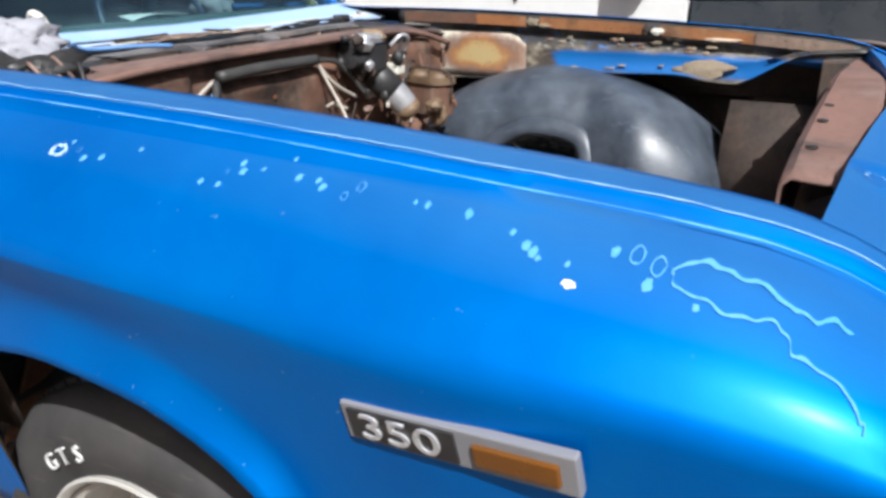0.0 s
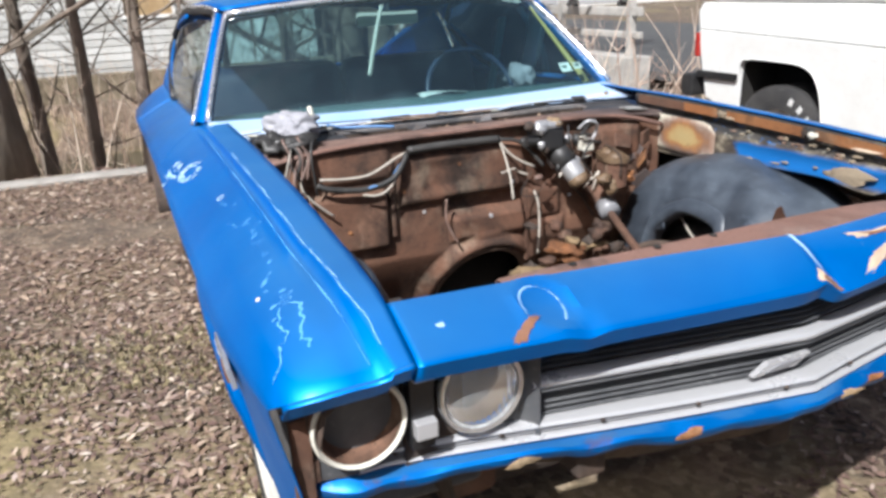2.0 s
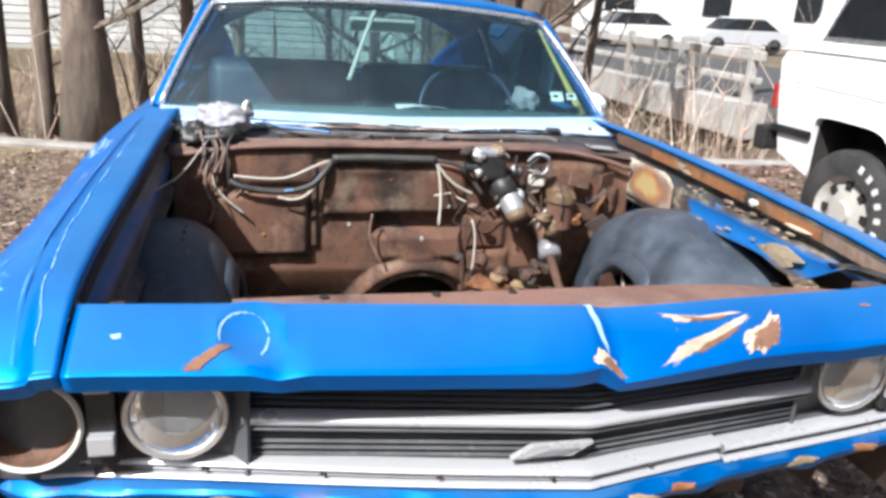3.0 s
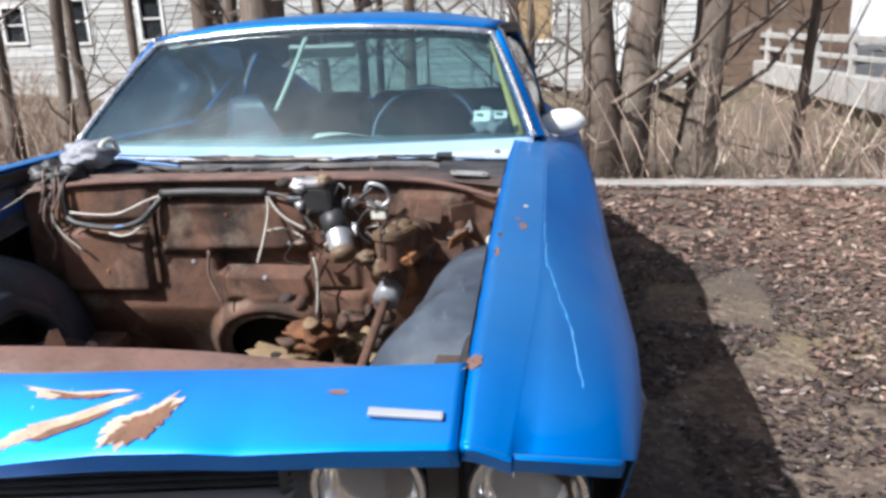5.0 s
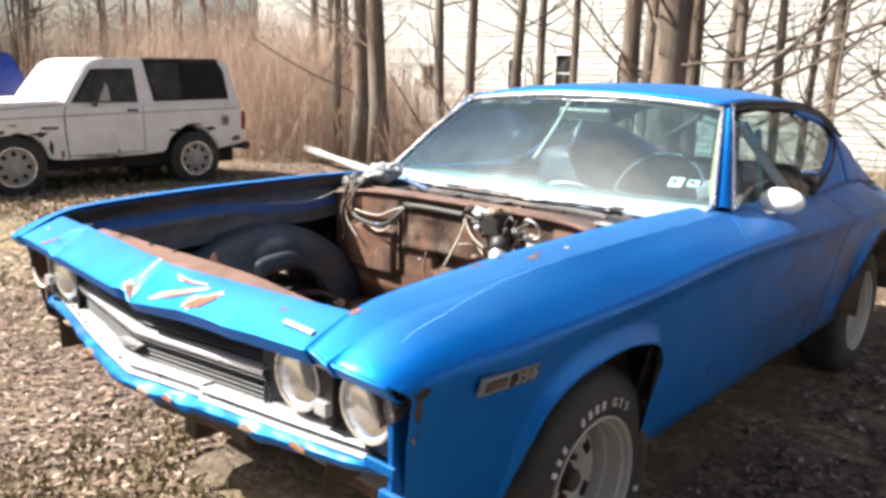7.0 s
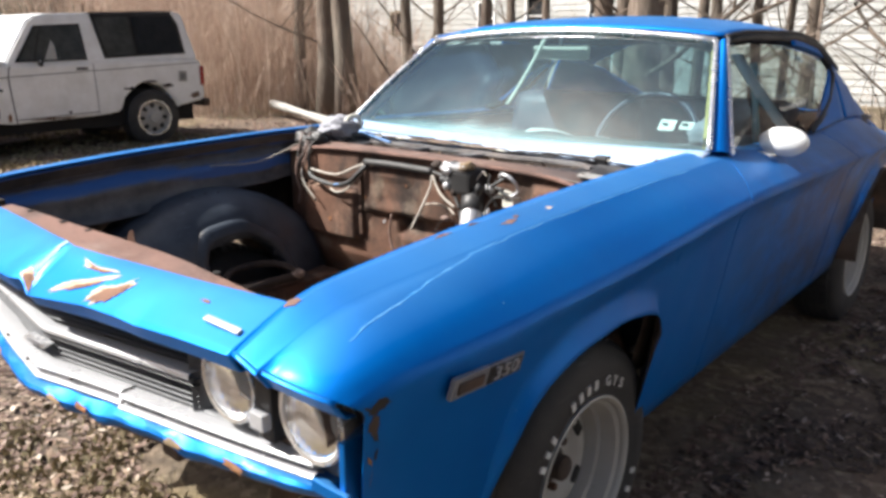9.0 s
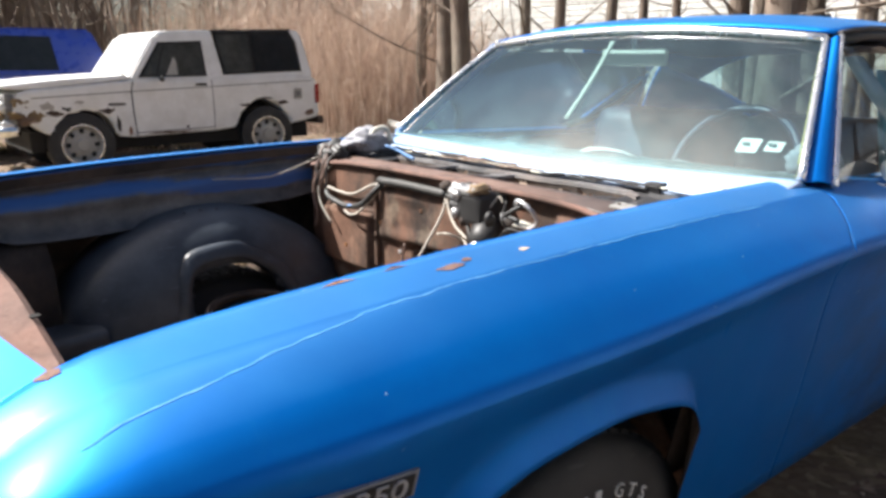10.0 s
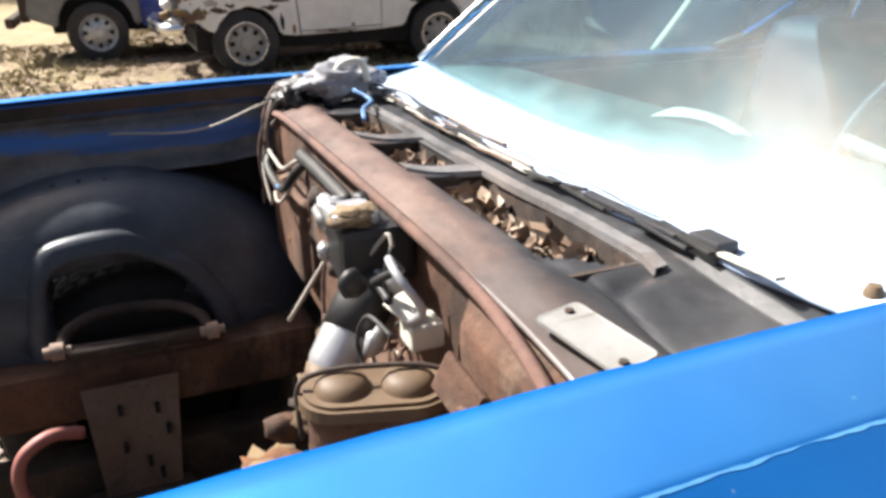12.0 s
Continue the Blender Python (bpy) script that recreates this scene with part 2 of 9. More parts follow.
def dark_flange_mat():
    m = Mat("grimy_flange_with_blue_traces", 0.4)
    grime = m.ramp(m.noise(9, 6, 0.7), (0.3, (0.040, 0.040, 0.043)), (0.5, (0.095, 0.090, 0.090)), (0.72, (0.17, 0.155, 0.15)))
    z = m.axis(2)
    h = m.math("ADD", z, m.math("MULTIPLY", m.math("SUBTRACT", m.noise(7, 5, 0.65, (1, 0.35, 1)), 0.5), 0.10))
    k = m.math("MULTIPLY", m.math("SUBTRACT", h, 0.80), 5.0)
    band = m.ramp(k, (0.34, 0.0), (0.40, 0.9), (0.52, 0.9), (0.60, 0.0), (0.72, 0.0), (0.78, 0.8))
    c = m.mix(band, grime, (0.02, 0.10, 0.33))
    m.color(c).rough(m.ramp(m.noise(14, 4), (0.3, 0.28), (0.7, 0.5)))
    m.bump(m.noise(30, 5), 0.2, 0.004)
    return m.m


INNER_DARK = dark_flange_mat()


def plastic_mat(name, base, rough, dust=0.25, dust_col=(0.16, 0.15, 0.14)):
    m = Mat(name, rough)
    d = m.ramp(m.noise(4.5, 6, 0.7), (0.38, 0.0), (0.8, dust))
    s = m.ramp(m.noise(60, 4, 0.6, (1, 0.15, 1)), (0.62, 0.0), (0.72, dust * 0.8))
    c = m.mix(d, base, dust_col)
    m.color(m.mix(s, c, dust_col))
    m.rough(m.ramp(m.noise(9, 4), (0.3, rough - 0.1), (0.8, rough + 0.18)))
    m.bump(m.noise(38, 4), 0.12, 0.004)
    return m.m


BLACK_PLASTIC = plastic_mat("black_plastic", (0.024, 0.030, 0.041), 0.48, 0.60, (0.14, 0.17, 0.21))
for socket, value in (("Coat Weight", 0.18), ("Coat Roughness", 0.34), ("Coat IOR", 1.6)):
    BLACK_PLASTIC.node_tree.nodes["Principled BSDF"].inputs[socket].default_value = value
BLACK = plastic_mat("black_trim", (0.012, 0.012, 0.013), 0.5, 0.2)
RUBBER = plastic_mat("tyre_rubber", (0.018, 0.018, 0.019), 0.75, 0.45, (0.13, 0.12, 0.11))
GRILLE_BLACK = plastic_mat("grille_black", (0.045, 0.047, 0.052), 0.5, 0.6, (0.17, 0.17, 0.17))
BADGE = plastic_mat("dull_silver_badge", (0.20, 0.20, 0.21), 0.35, 0.5, (0.14, 0.14, 0.15))
ALLOY = plastic_mat("dull_bright_trim", (0.48, 0.48, 0.49), 0.30, 0.25, (0.38, 0.38, 0.38))
ALLOY.node_tree.nodes["Principled BSDF"].inputs["Metallic"].default_value = 0.35
CHROME = plastic_mat("chrome", (0.78, 0.79, 0.80), 0.14, 0.18, (0.40, 0.38, 0.35))
CHROME.node_tree.nodes["Principled BSDF"].inputs["Metallic"].default_value = 1.0
STAINLESS = plastic_mat("stainless_trim", (0.75, 0.76, 0.78), 0.25, 0.2, (0.5, 0.48, 0.45))
STAINLESS.node_tree.nodes["Principled BSDF"].inputs["Metallic"].default_value = 0.85
WHEEL_GREY = plastic_mat("grey_wheel_steel", (0.42, 0.41, 0.38), 0.45, 0.5, (0.26, 0.21, 0.16))
WHITE_PAINT = plastic_mat("white_vehicle_paint", (0.76, 0.76, 0.74), 0.35, 0.35, (0.50, 0.47, 0.42))
DIRTY_WHITE = plastic_mat("dirty_white_paint", (0.86, 0.86, 0.85), 0.4, 0.75, (0.62, 0.61, 0.57))
DARK_PAINT = plastic_mat("charcoal_vehicle_paint", (0.035, 0.042, 0.05), 0.3, 0.4, (0.12, 0.12, 0.12))
NAVY = plastic_mat("navy_vehicle_paint", (0.01, 0.03, 0.22), 0.3, 0.25, (0.10, 0.12, 0.2))
PRIMER_GREY = plastic_mat("grey_primer", (0.22, 0.22, 0.22), 0.6, 0.7, (0.08, 0.08, 0.08))
SILVER_CAR = plastic_mat("silver_vehicle_paint", (0.5, 0.51, 0.53), 0.3, 0.2)
VINYL = plastic_mat("blue_black_vinyl", (0.010, 0.022, 0.055), 0.5, 0.25, (0.03, 0.05, 0.09))
TEAL = plastic_mat("faded_teal_plastic", (0.045, 0.085, 0.085), 0.6, 0.4, (0.16, 0.21, 0.20))
LINER = plastic_mat("stained_headliner", (0.10, 0.06, 0.045), 0.9, 0.5, (0.05, 0.04, 0.04))
PALE = plastic_mat("pale_plastic", (0.62, 0.60, 0.52), 0.6, 0.4, (0.4, 0.37, 0.3))
YELLOW = plastic_mat("yellowed_foam", (0.52, 0.40, 0.12), 0.8, 0.4, (0.35, 0.27, 0.10))
TEAL_BELT = plastic_mat("light_blue_belt", (0.13, 0.36, 0.46), 0.7, 0.3, (0.2, 0.35, 0.4))
PAPER = plastic_mat("paper", (0.75, 0.74, 0.70), 0.85, 0.15, (0.6, 0.57, 0.5))
WIRE_WHITE = plastic_mat("white_wire", (0.42, 0.385, 0.335), 0.5, 0.6, (0.26, 0.215, 0.165))
WIRE_BLUE = plastic_mat("blue_wire", (0.10, 0.22, 0.45), 0.5, 0.3)
WIRE_BLACK = plastic_mat("black_wire", (0.014, 0.014, 0.014), 0.5, 0.4)
WIRE_PINK = plastic_mat("faded_red_hose", (0.36, 0.13, 0.11), 0.6, 0.4)
AMBER = plastic_mat("amber_lens", (0.15, 0.055, 0.007), 0.2, 0.5, (0.07, 0.035, 0.012))
RED_LENS = plastic_mat("red_lens", (0.3, 0.02, 0.015), 0.25, 0.2)
CLOTH = plastic_mat("grey_cloth", (0.33, 0.33, 0.36), 0.95, 0.8, (0.05, 0.05, 0.055))
FOIL = plastic_mat("silvery_tape", (0.62, 0.62, 0.63), 0.42, 0.75, (0.12, 0.11, 0.10))
FOIL.node_tree.nodes["Principled BSDF"].inputs["Metallic"].default_value = 0.6
LETTER = plastic_mat("white_tyre_letter", (0.62, 0.62, 0.60), 0.7, 0.35, (0.35, 0.34, 0.32))
CHIP = plastic_mat("bare_chalky_chip", (0.11, 0.33, 0.62), 0.85, 0.9, (0.02, 0.22, 0.58))
CHALK_LINE = plastic_mat("pale_worn_line", (0.26, 0.46, 0.68), 0.85, 1.0, (0.01, 0.18, 0.56))
CHALK = plastic_mat("chalky_worn_paint", (0.34, 0.50, 0.66), 0.85, 0.9, (0.10, 0.30, 0.58))
PLATE = plastic_mat("painted_data_plate", (0.34, 0.34, 0.33), 0.5, 1.0, (0.15, 0.13, 0.11))
BRASSY = plastic_mat("corroded_cast_metal", (0.10, 0.062, 0.034), 0.6, 0.7, (0.24, 0.17, 0.10))
INSULATION = plastic_mat("yellowish_insulation", (0.17, 0.115, 0.06), 0.9, 0.8, (0.32, 0.24, 0.14))
PLATE_TAN = rust_mat("dusty_tan_plate", (0.20, 0.15, 0.12), (0.33, 0.26, 0.215), (0.40, 0.32, 0.27), (0.46, 0.40, 0.35))
WINDOW_STRIP = plastic_mat("pale_blue_strip", (0.36, 0.50, 0.58), 0.5, 0.5, (0.50, 0.58, 0.62))
# near-black for holes and wells, their shade put into the colour
VOID = plastic_mat("shade_black", (0.008, 0.007, 0.006), 0.9, 0.1)


def glass_mat(name, tint, dirt, dirt_col, rough=0.02, base_dust=None, ior=1.55):
    m = Mat(name, rough, 0, tint)
    t = m.t
    thin = t.nodes.new("ShaderNodeBsdfTransparent")
    thin.inputs[0].default_value = (*tint, 1)
    gloss = t.nodes.new("ShaderNodeBsdfGlossy")
    gloss.inputs["Roughness"].default_value = rough
    fres = t.nodes.new("ShaderNodeFresnel")
    fres.inputs["IOR"].default_value = ior
    mx = t.nodes.new("ShaderNodeMixShader")
    t.links.new(fres.outputs[0], mx.inputs[0])
    t.links.new(thin.outputs[0], mx.inputs[1])
    t.links.new(gloss.outputs[0], mx.inputs[2])
    film = t.nodes.new("ShaderNodeBsdfPrincipled")
    film.inputs["Base Color"].default_value = (*dirt_col, 1)
    film.inputs["Roughness"].default_value = 0.45
    film.inputs["Specular IOR Level"].default_value = 1.0
    film.inputs["Metallic"].default_value = 0.6
    mask = m.ramp(m.noise(3.2, 7, 0.7), (0.35, dirt * 0.35), (0.6, dirt), (0.75, dirt * 1.6))
    if base_dust:
        # wind-blown dust: thick along the lower edge, in cloudy tongues above it
        low, high = base_dust
        h = m.math("ADD", m.math("MULTIPLY", m.math("SUBTRACT", m.axis(2), low), 1.0 / (high - low)), m.math("MULTIPLY", m.math("SUBTRACT", m.noise(4.2, 5, 0.55, None, 0.3), 0.5), 1.5))
        mask = m.math("MAXIMUM", mask, m.ramp(h, (0.0, 0.15), (0.20, 0.09), (0.50, dirt * 0.6)))
    m2 = t.nodes.new("ShaderNodeMixShader")
    t.links.new(mask, m2.inputs[0])
    t.links.new(mx.outputs[0], m2.inputs[1])
    t.links.new(film.outputs[0], m2.inputs[2])
    t.links.new(m2.outputs[0], t.nodes["Material Output"].inputs[0])
    return m.m


WINDSHIELD = glass_mat("dusty_green_glass", (0.40, 0.64, 0.67), 0.048, (0.30, 0.56, 0.62), 0.006, (0.985, 1.095), 2.4)
SIDE_GLASS = glass_mat("side_glass", (0.70, 0.78, 0.77), 0.06, (0.45, 0.5, 0.5))
# opaque pane lightened: reflections and the view through put into its colour
REFLECTION_GLASS = plastic_mat("pale_reflection_window", (0.07, 0.078, 0.076), 0.10, 0.7, (0.20, 0.21, 0.20))
DARK_GLASS = plastic_mat("dark_tinted_window", (0.018, 0.022, 0.026), 0.06, 0.3, (0.08, 0.085, 0.09))


def lamp_mat():
    """Clear lamp glass, pressed with fine upright ribs."""
    m = Mat("sealed_beam_glass", 0.08)
    t = m.t
    ribs = t.nodes.new("ShaderNodeTexWave")
    ribs.inputs["Scale"].default_value = 34
    ribs.inputs["Distortion"].default_value = 0.5
    t.links.new(m.co, ribs.inputs["Vector"])
    bump = t.nodes.new("ShaderNodeBump")
    bump.inputs["Strength"].default_value, bump.inputs["Distance"].default_value = 0.25, 0.003
    t.links.new(ribs.outputs["Fac"], bump.inputs["Height"])
    thin, gloss, haze = t.nodes.new("ShaderNodeBsdfTransparent"), t.nodes.new("ShaderNodeBsdfGlossy"), t.nodes.new("ShaderNodeBsdfDiffuse")
    gloss.inputs["Roughness"].default_value = 0.08
    haze.inputs[0].default_value = (0.72, 0.73, 0.72, 1)
    t.links.new(bump.outputs[0], gloss.inputs["Normal"])
    fres = t.nodes.new("ShaderNodeFresnel")
    fres.inputs["IOR"].default_value = 1.6
    a, b = t.nodes.new("ShaderNodeMixShader"), t.nodes.new("ShaderNodeMixShader")
    t.links.new(fres.outputs[0], a.inputs[0])
    t.links.new(thin.outputs[0], a.inputs[1])
    t.links.new(gloss.outputs[0], a.inputs[2])
    m.put(b.inputs[0], m.ramp(m.noise(14, 5), (0.3, 0.10), (0.8, 0.28)))
    t.links.new(a.outputs[0], b.inputs[1])
    t.links.new(haze.outputs[0], b.inputs[2])
    t.links.new(b.outputs[0], t.nodes["Material Output"].inputs[0])
    return m.m


def reflector_mat():
    m = Mat("silvered_reflector", 0.30, 0.55, (0.92, 0.92, 0.91))
    facets = m.t.nodes.new("ShaderNodeTexWave")
    facets.inputs["Scale"].default_value = 22
    m.t.links.new(m.co, facets.inputs["Vector"])
    m.bump(facets.outputs["Fac"], 0.25, 0.004)
    return m.m


REFLECTOR = reflector_mat()
LAMP = lamp_mat()


def bark_mat():
    m = Mat("grey_bark", 0.95)
    c = m.ramp(m.noise(6, 6, 0.7, (1, 1, 0.25)), (0.3, (0.075, 0.055, 0.043)), (0.55, (0.18, 0.138, 0.108)), (0.75, (0.32, 0.26, 0.21)))
    c = m.mix(m.ramp(m.noise(1.1, 4), (0.45, 0.0), (0.7, 0.45)), c, (0.20, 0.19, 0.15))
    m.color(c).bump(m.noise(26, 6, 0.7, (1, 1, 0.18)), 0.8, 0.03)
    return m.m


BARK = bark_mat()


def stem_mat():
    m = Mat("dry_stems", 0.9)
    m.color(m.ramp(m.random(True), (0.0, (0.24, 0.160, 0.125)), (0.5, (0.50, 0.365, 0.28)), (1.0, (0.70, 0.59, 0.48))))
    return m.m


STEMS = stem_mat()


def leaf_mat():
    m = Mat("fallen_leaves", 0.8)
    m.color(m.ramp(m.random(True), (0.0, (0.07, 0.043, 0.034)), (0.35, (0.135, 0.082, 0.063)), (0.65, (0.175, 0.115, 0.090)),
                   (0.90, (0.24, 0.17, 0.138)), (1.0, (0.40, 0.32, 0.27))))
    m.set(Subsurface_Weight=0.0)
    return m.m


LEAVES = leaf_mat()


def pale_leaf_mat():
    m = Mat("sun_dried_leaves", 0.85)
    m.color(m.ramp(m.random(True), (0.0, (0.13, 0.08, 0.05)), (0.4, (0.25, 0.175, 0.120)), (0.78, (0.36, 0.27, 0.20)), (1.0, (0.54, 0.46, 0.37))))
    return m.m


PALE_LEAVES = pale_leaf_mat()


def leaf_tones(name, *stops):
    m = Mat(name, 0.85)
    m.color(m.ramp(m.random(True), *stops))
    return m.m


RUSSET_LEAVES = leaf_tones("russet_leaves", (0.0, (0.07, 0.035, 0.025)), (0.4, (0.155, 0.092, 0.068)), (0.78, (0.27, 0.17, 0.125)), (1.0, (0.46, 0.35, 0.28)))
# leaf tones darkened to carry the shade beside the car
SHADE_TONED_LEAVES = leaf_tones("shade_darkened_leaves", (0.0, (0.022, 0.016, 0.014)), (0.6, (0.06, 0.040, 0.034)), (0.93, (0.11, 0.080, 0.068)), (1.0, (0.34, 0.28, 0.25)))


def grass_mat():
    m = Mat("dry_grass", 0.9)
    m.color(m.ramp(m.random(True), (0.0, (0.11, 0.095, 0.045)), (0.4, (0.22, 0.18, 0.10)), (0.8, (0.36, 0.30, 0.18)), (1.0, (0.46, 0.40, 0.27))))
    return m.m


GRASS = grass_mat()


def ground_mat():
    m = Mat("leaf_strewn_soil", 0.95)
    soil = m.ramp(m.noise(2.6, 8, 0.7), (0.3, (0.055, 0.043, 0.034)), (0.5, (0.11, 0.085, 0.064)), (0.7, (0.19, 0.148, 0.108)))
    bits = m.voronoi(34, "F1", "Color")
    chan = m.t.nodes.new("ShaderNodeSeparateColor")
    m.t.links.new(bits, chan.inputs[0])
    leaf = m.ramp(chan.outputs[0], (0.0, (0.06, 0.04, 0.026)), (0.45, (0.15, 0.10, 0.065)), (0.8, (0.25, 0.18, 0.12)), (1.0, (0.38, 0.30, 0.22)))
    c = m.mix(m.ramp(m.noise(1.3, 5), (0.38, 0.1), (0.6, 0.75)), soil, leaf)
    straw = m.ramp(m.noise(0.45, 5, 0.6), (0.50, 0.0), (0.64, 0.75))
    tuft = m.ramp(m.noise(30, 5, 0.7), (0.3, (0.15, 0.125, 0.05)), (0.7, (0.36, 0.29, 0.14)))
    c = m.mix(straw, c, tuft)
    # soil darkened on the driver's side, the shade there put into its colour
    east_shade = m.ramp(m.math("ADD", m.math("MULTIPLY", m.axis(0), 0.25), m.math("MULTIPLY", m.noise(1.6, 5), 0.35)), (0.36, 0.0), (0.46, 0.28))
    c = m.mix(east_shade, c, (0.060, 0.047, 0.042))
    # open field of straw-coloured grass beyond the parked vehicles
    x = m.axis(0)
    far = m.ramp(m.math("MULTIPLY", m.math("ADD", x, 30.0), 1 / 40.0), (0.60, 1.0), (0.67, 0.0))
    field = m.mix(m.ramp(m.noise(1.4, 6, 0.7), (0.42, 0.0), (0.62, 0.85)), m.ramp(m.noise(9, 7, 0.75), (0.3, (0.30, 0.22, 0.13)), (0.7, (0.58, 0.47, 0.30))), m.ramp(m.noise(24, 6, 0.7), (0.3, (0.22, 0.18, 0.075)), (0.7, (0.46, 0.38, 0.18))))
    near = m.ramp(m.math("ADD", m.math("MULTIPLY", m.math("ADD", m.axis(1), 10.0), 1 / 20.0), m.math("MULTIPLY", m.noise(0.9, 4), 0.12)), (0.54, 0.7), (0.62, 0.0))
    c = m.mix(m.math("MULTIPLY", far, near), c, field)
    m.color(c)
    m.bump(m.math("ADD", chan.outputs[1], m.noise(22, 5)), 0.7, 0.03)
    return m.m


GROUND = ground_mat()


def concrete_mat(name, a, b):
    m = Mat(name, 0.9)
    m.color(m.ramp(m.noise(4, 7, 0.7), (0.3, a), (0.7, b))).bump(m.noise(30, 5), 0.4, 0.01)
    return m.m


CONCRETE = concrete_mat("pale_concrete", (0.30, 0.285, 0.26), (0.46, 0.44, 0.41))
KERB_MAT = concrete_mat("weathered_kerb", (0.20, 0.185, 0.165), (0.36, 0.34, 0.31))
STONE = concrete_mat("brown_stone_wall", (0.12, 0.095, 0.062), (0.27, 0.22, 0.15))
ASPHALT = concrete_mat("asphalt", (0.045, 0.045, 0.046), (0.085, 0.085, 0.085))
ROOF_M = concrete_mat("dark_roofing", (0.05, 0.045, 0.042), (0.10, 0.09, 0.085))


def siding_mat():
    m = Mat("weathered_white_siding", 0.85)
    tone = m.ramp(m.random(), (0.0, (0.36, 0.358, 0.34)), (0.5, (0.46, 0.458, 0.44)), (1.0, (0.55, 0.548, 0.53)))
    stain = m.ramp(m.noise(1.6, 7, 0.7), (0.45, 0.0), (0.75, 0.5))
    m.color(m.mix(stain, tone, (0.40, 0.37, 0.30))).bump(m.noise(9, 5), 0.3, 0.02)
    return m.m


SIDING = siding_mat()
ANNEX_WOOD = concrete_mat("brown_boarding", (0.10, 0.065, 0.045), (0.17, 0.115, 0.08))
PLYWOOD = concrete_mat("plywood_board", (0.30, 0.20, 0.10), (0.44, 0.32, 0.18))


def water_mat():
    m = Mat("creek_water", 0.08, 0, (0.055, 0.05, 0.03))
    m.bump(m.noise(6, 3), 0.2, 0.03)
    return m.m


WATER = water_mat()

# ---- mesh helpers ----
def link_mesh(name, verts, faces, mat, parent=None, label="", smooth=True):
    me = bpy.data.meshes.new(name)
    me.from_pydata([tuple(v) for v in verts], [], faces)
    if smooth:
        me.polygons.foreach_set("use_smooth", [True] * len(me.polygons))
    me.materials.append(mat)
    me.update()
    ob = new(name, me)
    if parent:
        ob.parent = parent
    if label:
        ob["label"] = label
    return ob


def part(name, bm, mat, parent=None, label="", smooth=False):
    me = bpy.data.meshes.new(name)
    bmesh.ops.recalc_face_normals(bm, faces=bm.faces)
    bm.to_mesh(me)
    bm.free()
    if smooth:
        me.polygons.foreach_set("use_smooth", [True] * len(me.polygons))
    me.materials.append(mat)
    ob = new(name, me)
    if parent:
        ob.parent = parent
    if label:
        ob["label"] = label
    return ob


def sharp(ob, angle=35):
    me = ob.data
    bm = bmesh.new()
    bm.from_mesh(me)
    for e in bm.edges:
        if len(e.link_faces) == 2 and e.calc_face_angle(0) > radians(angle):
            e.smooth = False
    for f in bm.faces:
        f.smooth = True
    bm.to_mesh(me)
    bm.free()
    return ob


def thick(ob, t, offset=-1.0):
    m = ob.modifiers.new("thickness", "SOLIDIFY")
    m.thickness, m.offset = t, offset
    return ob


def grid(rows, close=False):
    """Vertices and faces of a sheet through rows of equal length."""
    n, k = len(rows), len(rows[0])
    v = [p for r in rows for p in r]
    f = []
    for i in range(n - 1):
        for j in range(k - (0 if close else 1)):
            a, b = i * k + j, i * k + (j + 1) % k
            f.append((a, b, b + k, a + k))
    return v, f


def sheet(name, rows, mat, parent=None, label="", flip=False, close=False, t=0.0, smooth=True):
    v, f = grid(rows, close)
    if flip:
        f = [tuple(reversed(q)) for q in f]
    ob = link_mesh(name, v, f, mat, parent, label, smooth)
    if t:
        thick(ob, t)
    return ob


def box(bm, x0, x1, y0, y1, z0, z1, bevel=0.0, turn=None):
    r = bmesh.ops.create_cube(bm, size=1)
    m = Matrix.LocRotScale(((x0 + x1) / 2, (y0 + y1) / 2, (z0 + z1) / 2), None, (abs(x1 - x0), abs(y1 - y0), abs(z1 - z0)))
    bmesh.ops.transform(bm, matrix=m if turn is None else turn @ m, verts=r["verts"])
    if bevel:
        es = list({e for v in r["verts"] for e in v.link_edges})
        bmesh.ops.bevel(bm, geom=es, offset=bevel, segments=2, affect="EDGES", profile=0.6)
    return bm


def ring_frame(p, q):
    d = (q - p).normalized()
    a = d.cross(Vector((0, 0, 1)))
    if a.length < 1e-3:
        a = d.cross(Vector((1, 0, 0)))
    a.normalize()
    return a, d.cross(a).normalized()


def tube_data(points, radii, sides=8, v=None, f=None, cap=True):
    v, f = ([] if v is None else v), ([] if f is None else f)
    pts = [Vector(p) for p in points]
    base = len(v)
    for i, p in enumerate(pts):
        q0, q1 = pts[max(i - 1, 0)], pts[min(i + 1, len(pts) - 1)]
        a, b = ring_frame(q0, q1)
        r = radii[i] if isinstance(radii, (list, tuple)) else radii
        for k in range(sides):
            w = 2 * math.pi * k / sides
            v.append(tuple(p + r * (math.cos(w) * a + math.sin(w) * b)))
    for i in range(len(pts) - 1):
        for k in range(sides):
            a0, b0 = base + i * sides + k, base + i * sides + (k + 1) % sides
            f.append((a0, b0, b0 + sides, a0 + sides))
    if cap:
        f.append(tuple(range(base + sides - 1, base - 1, -1)))
        f.append(tuple(range(base + (len(pts) - 1) * sides, base + len(pts) * sides)))
    return v, f


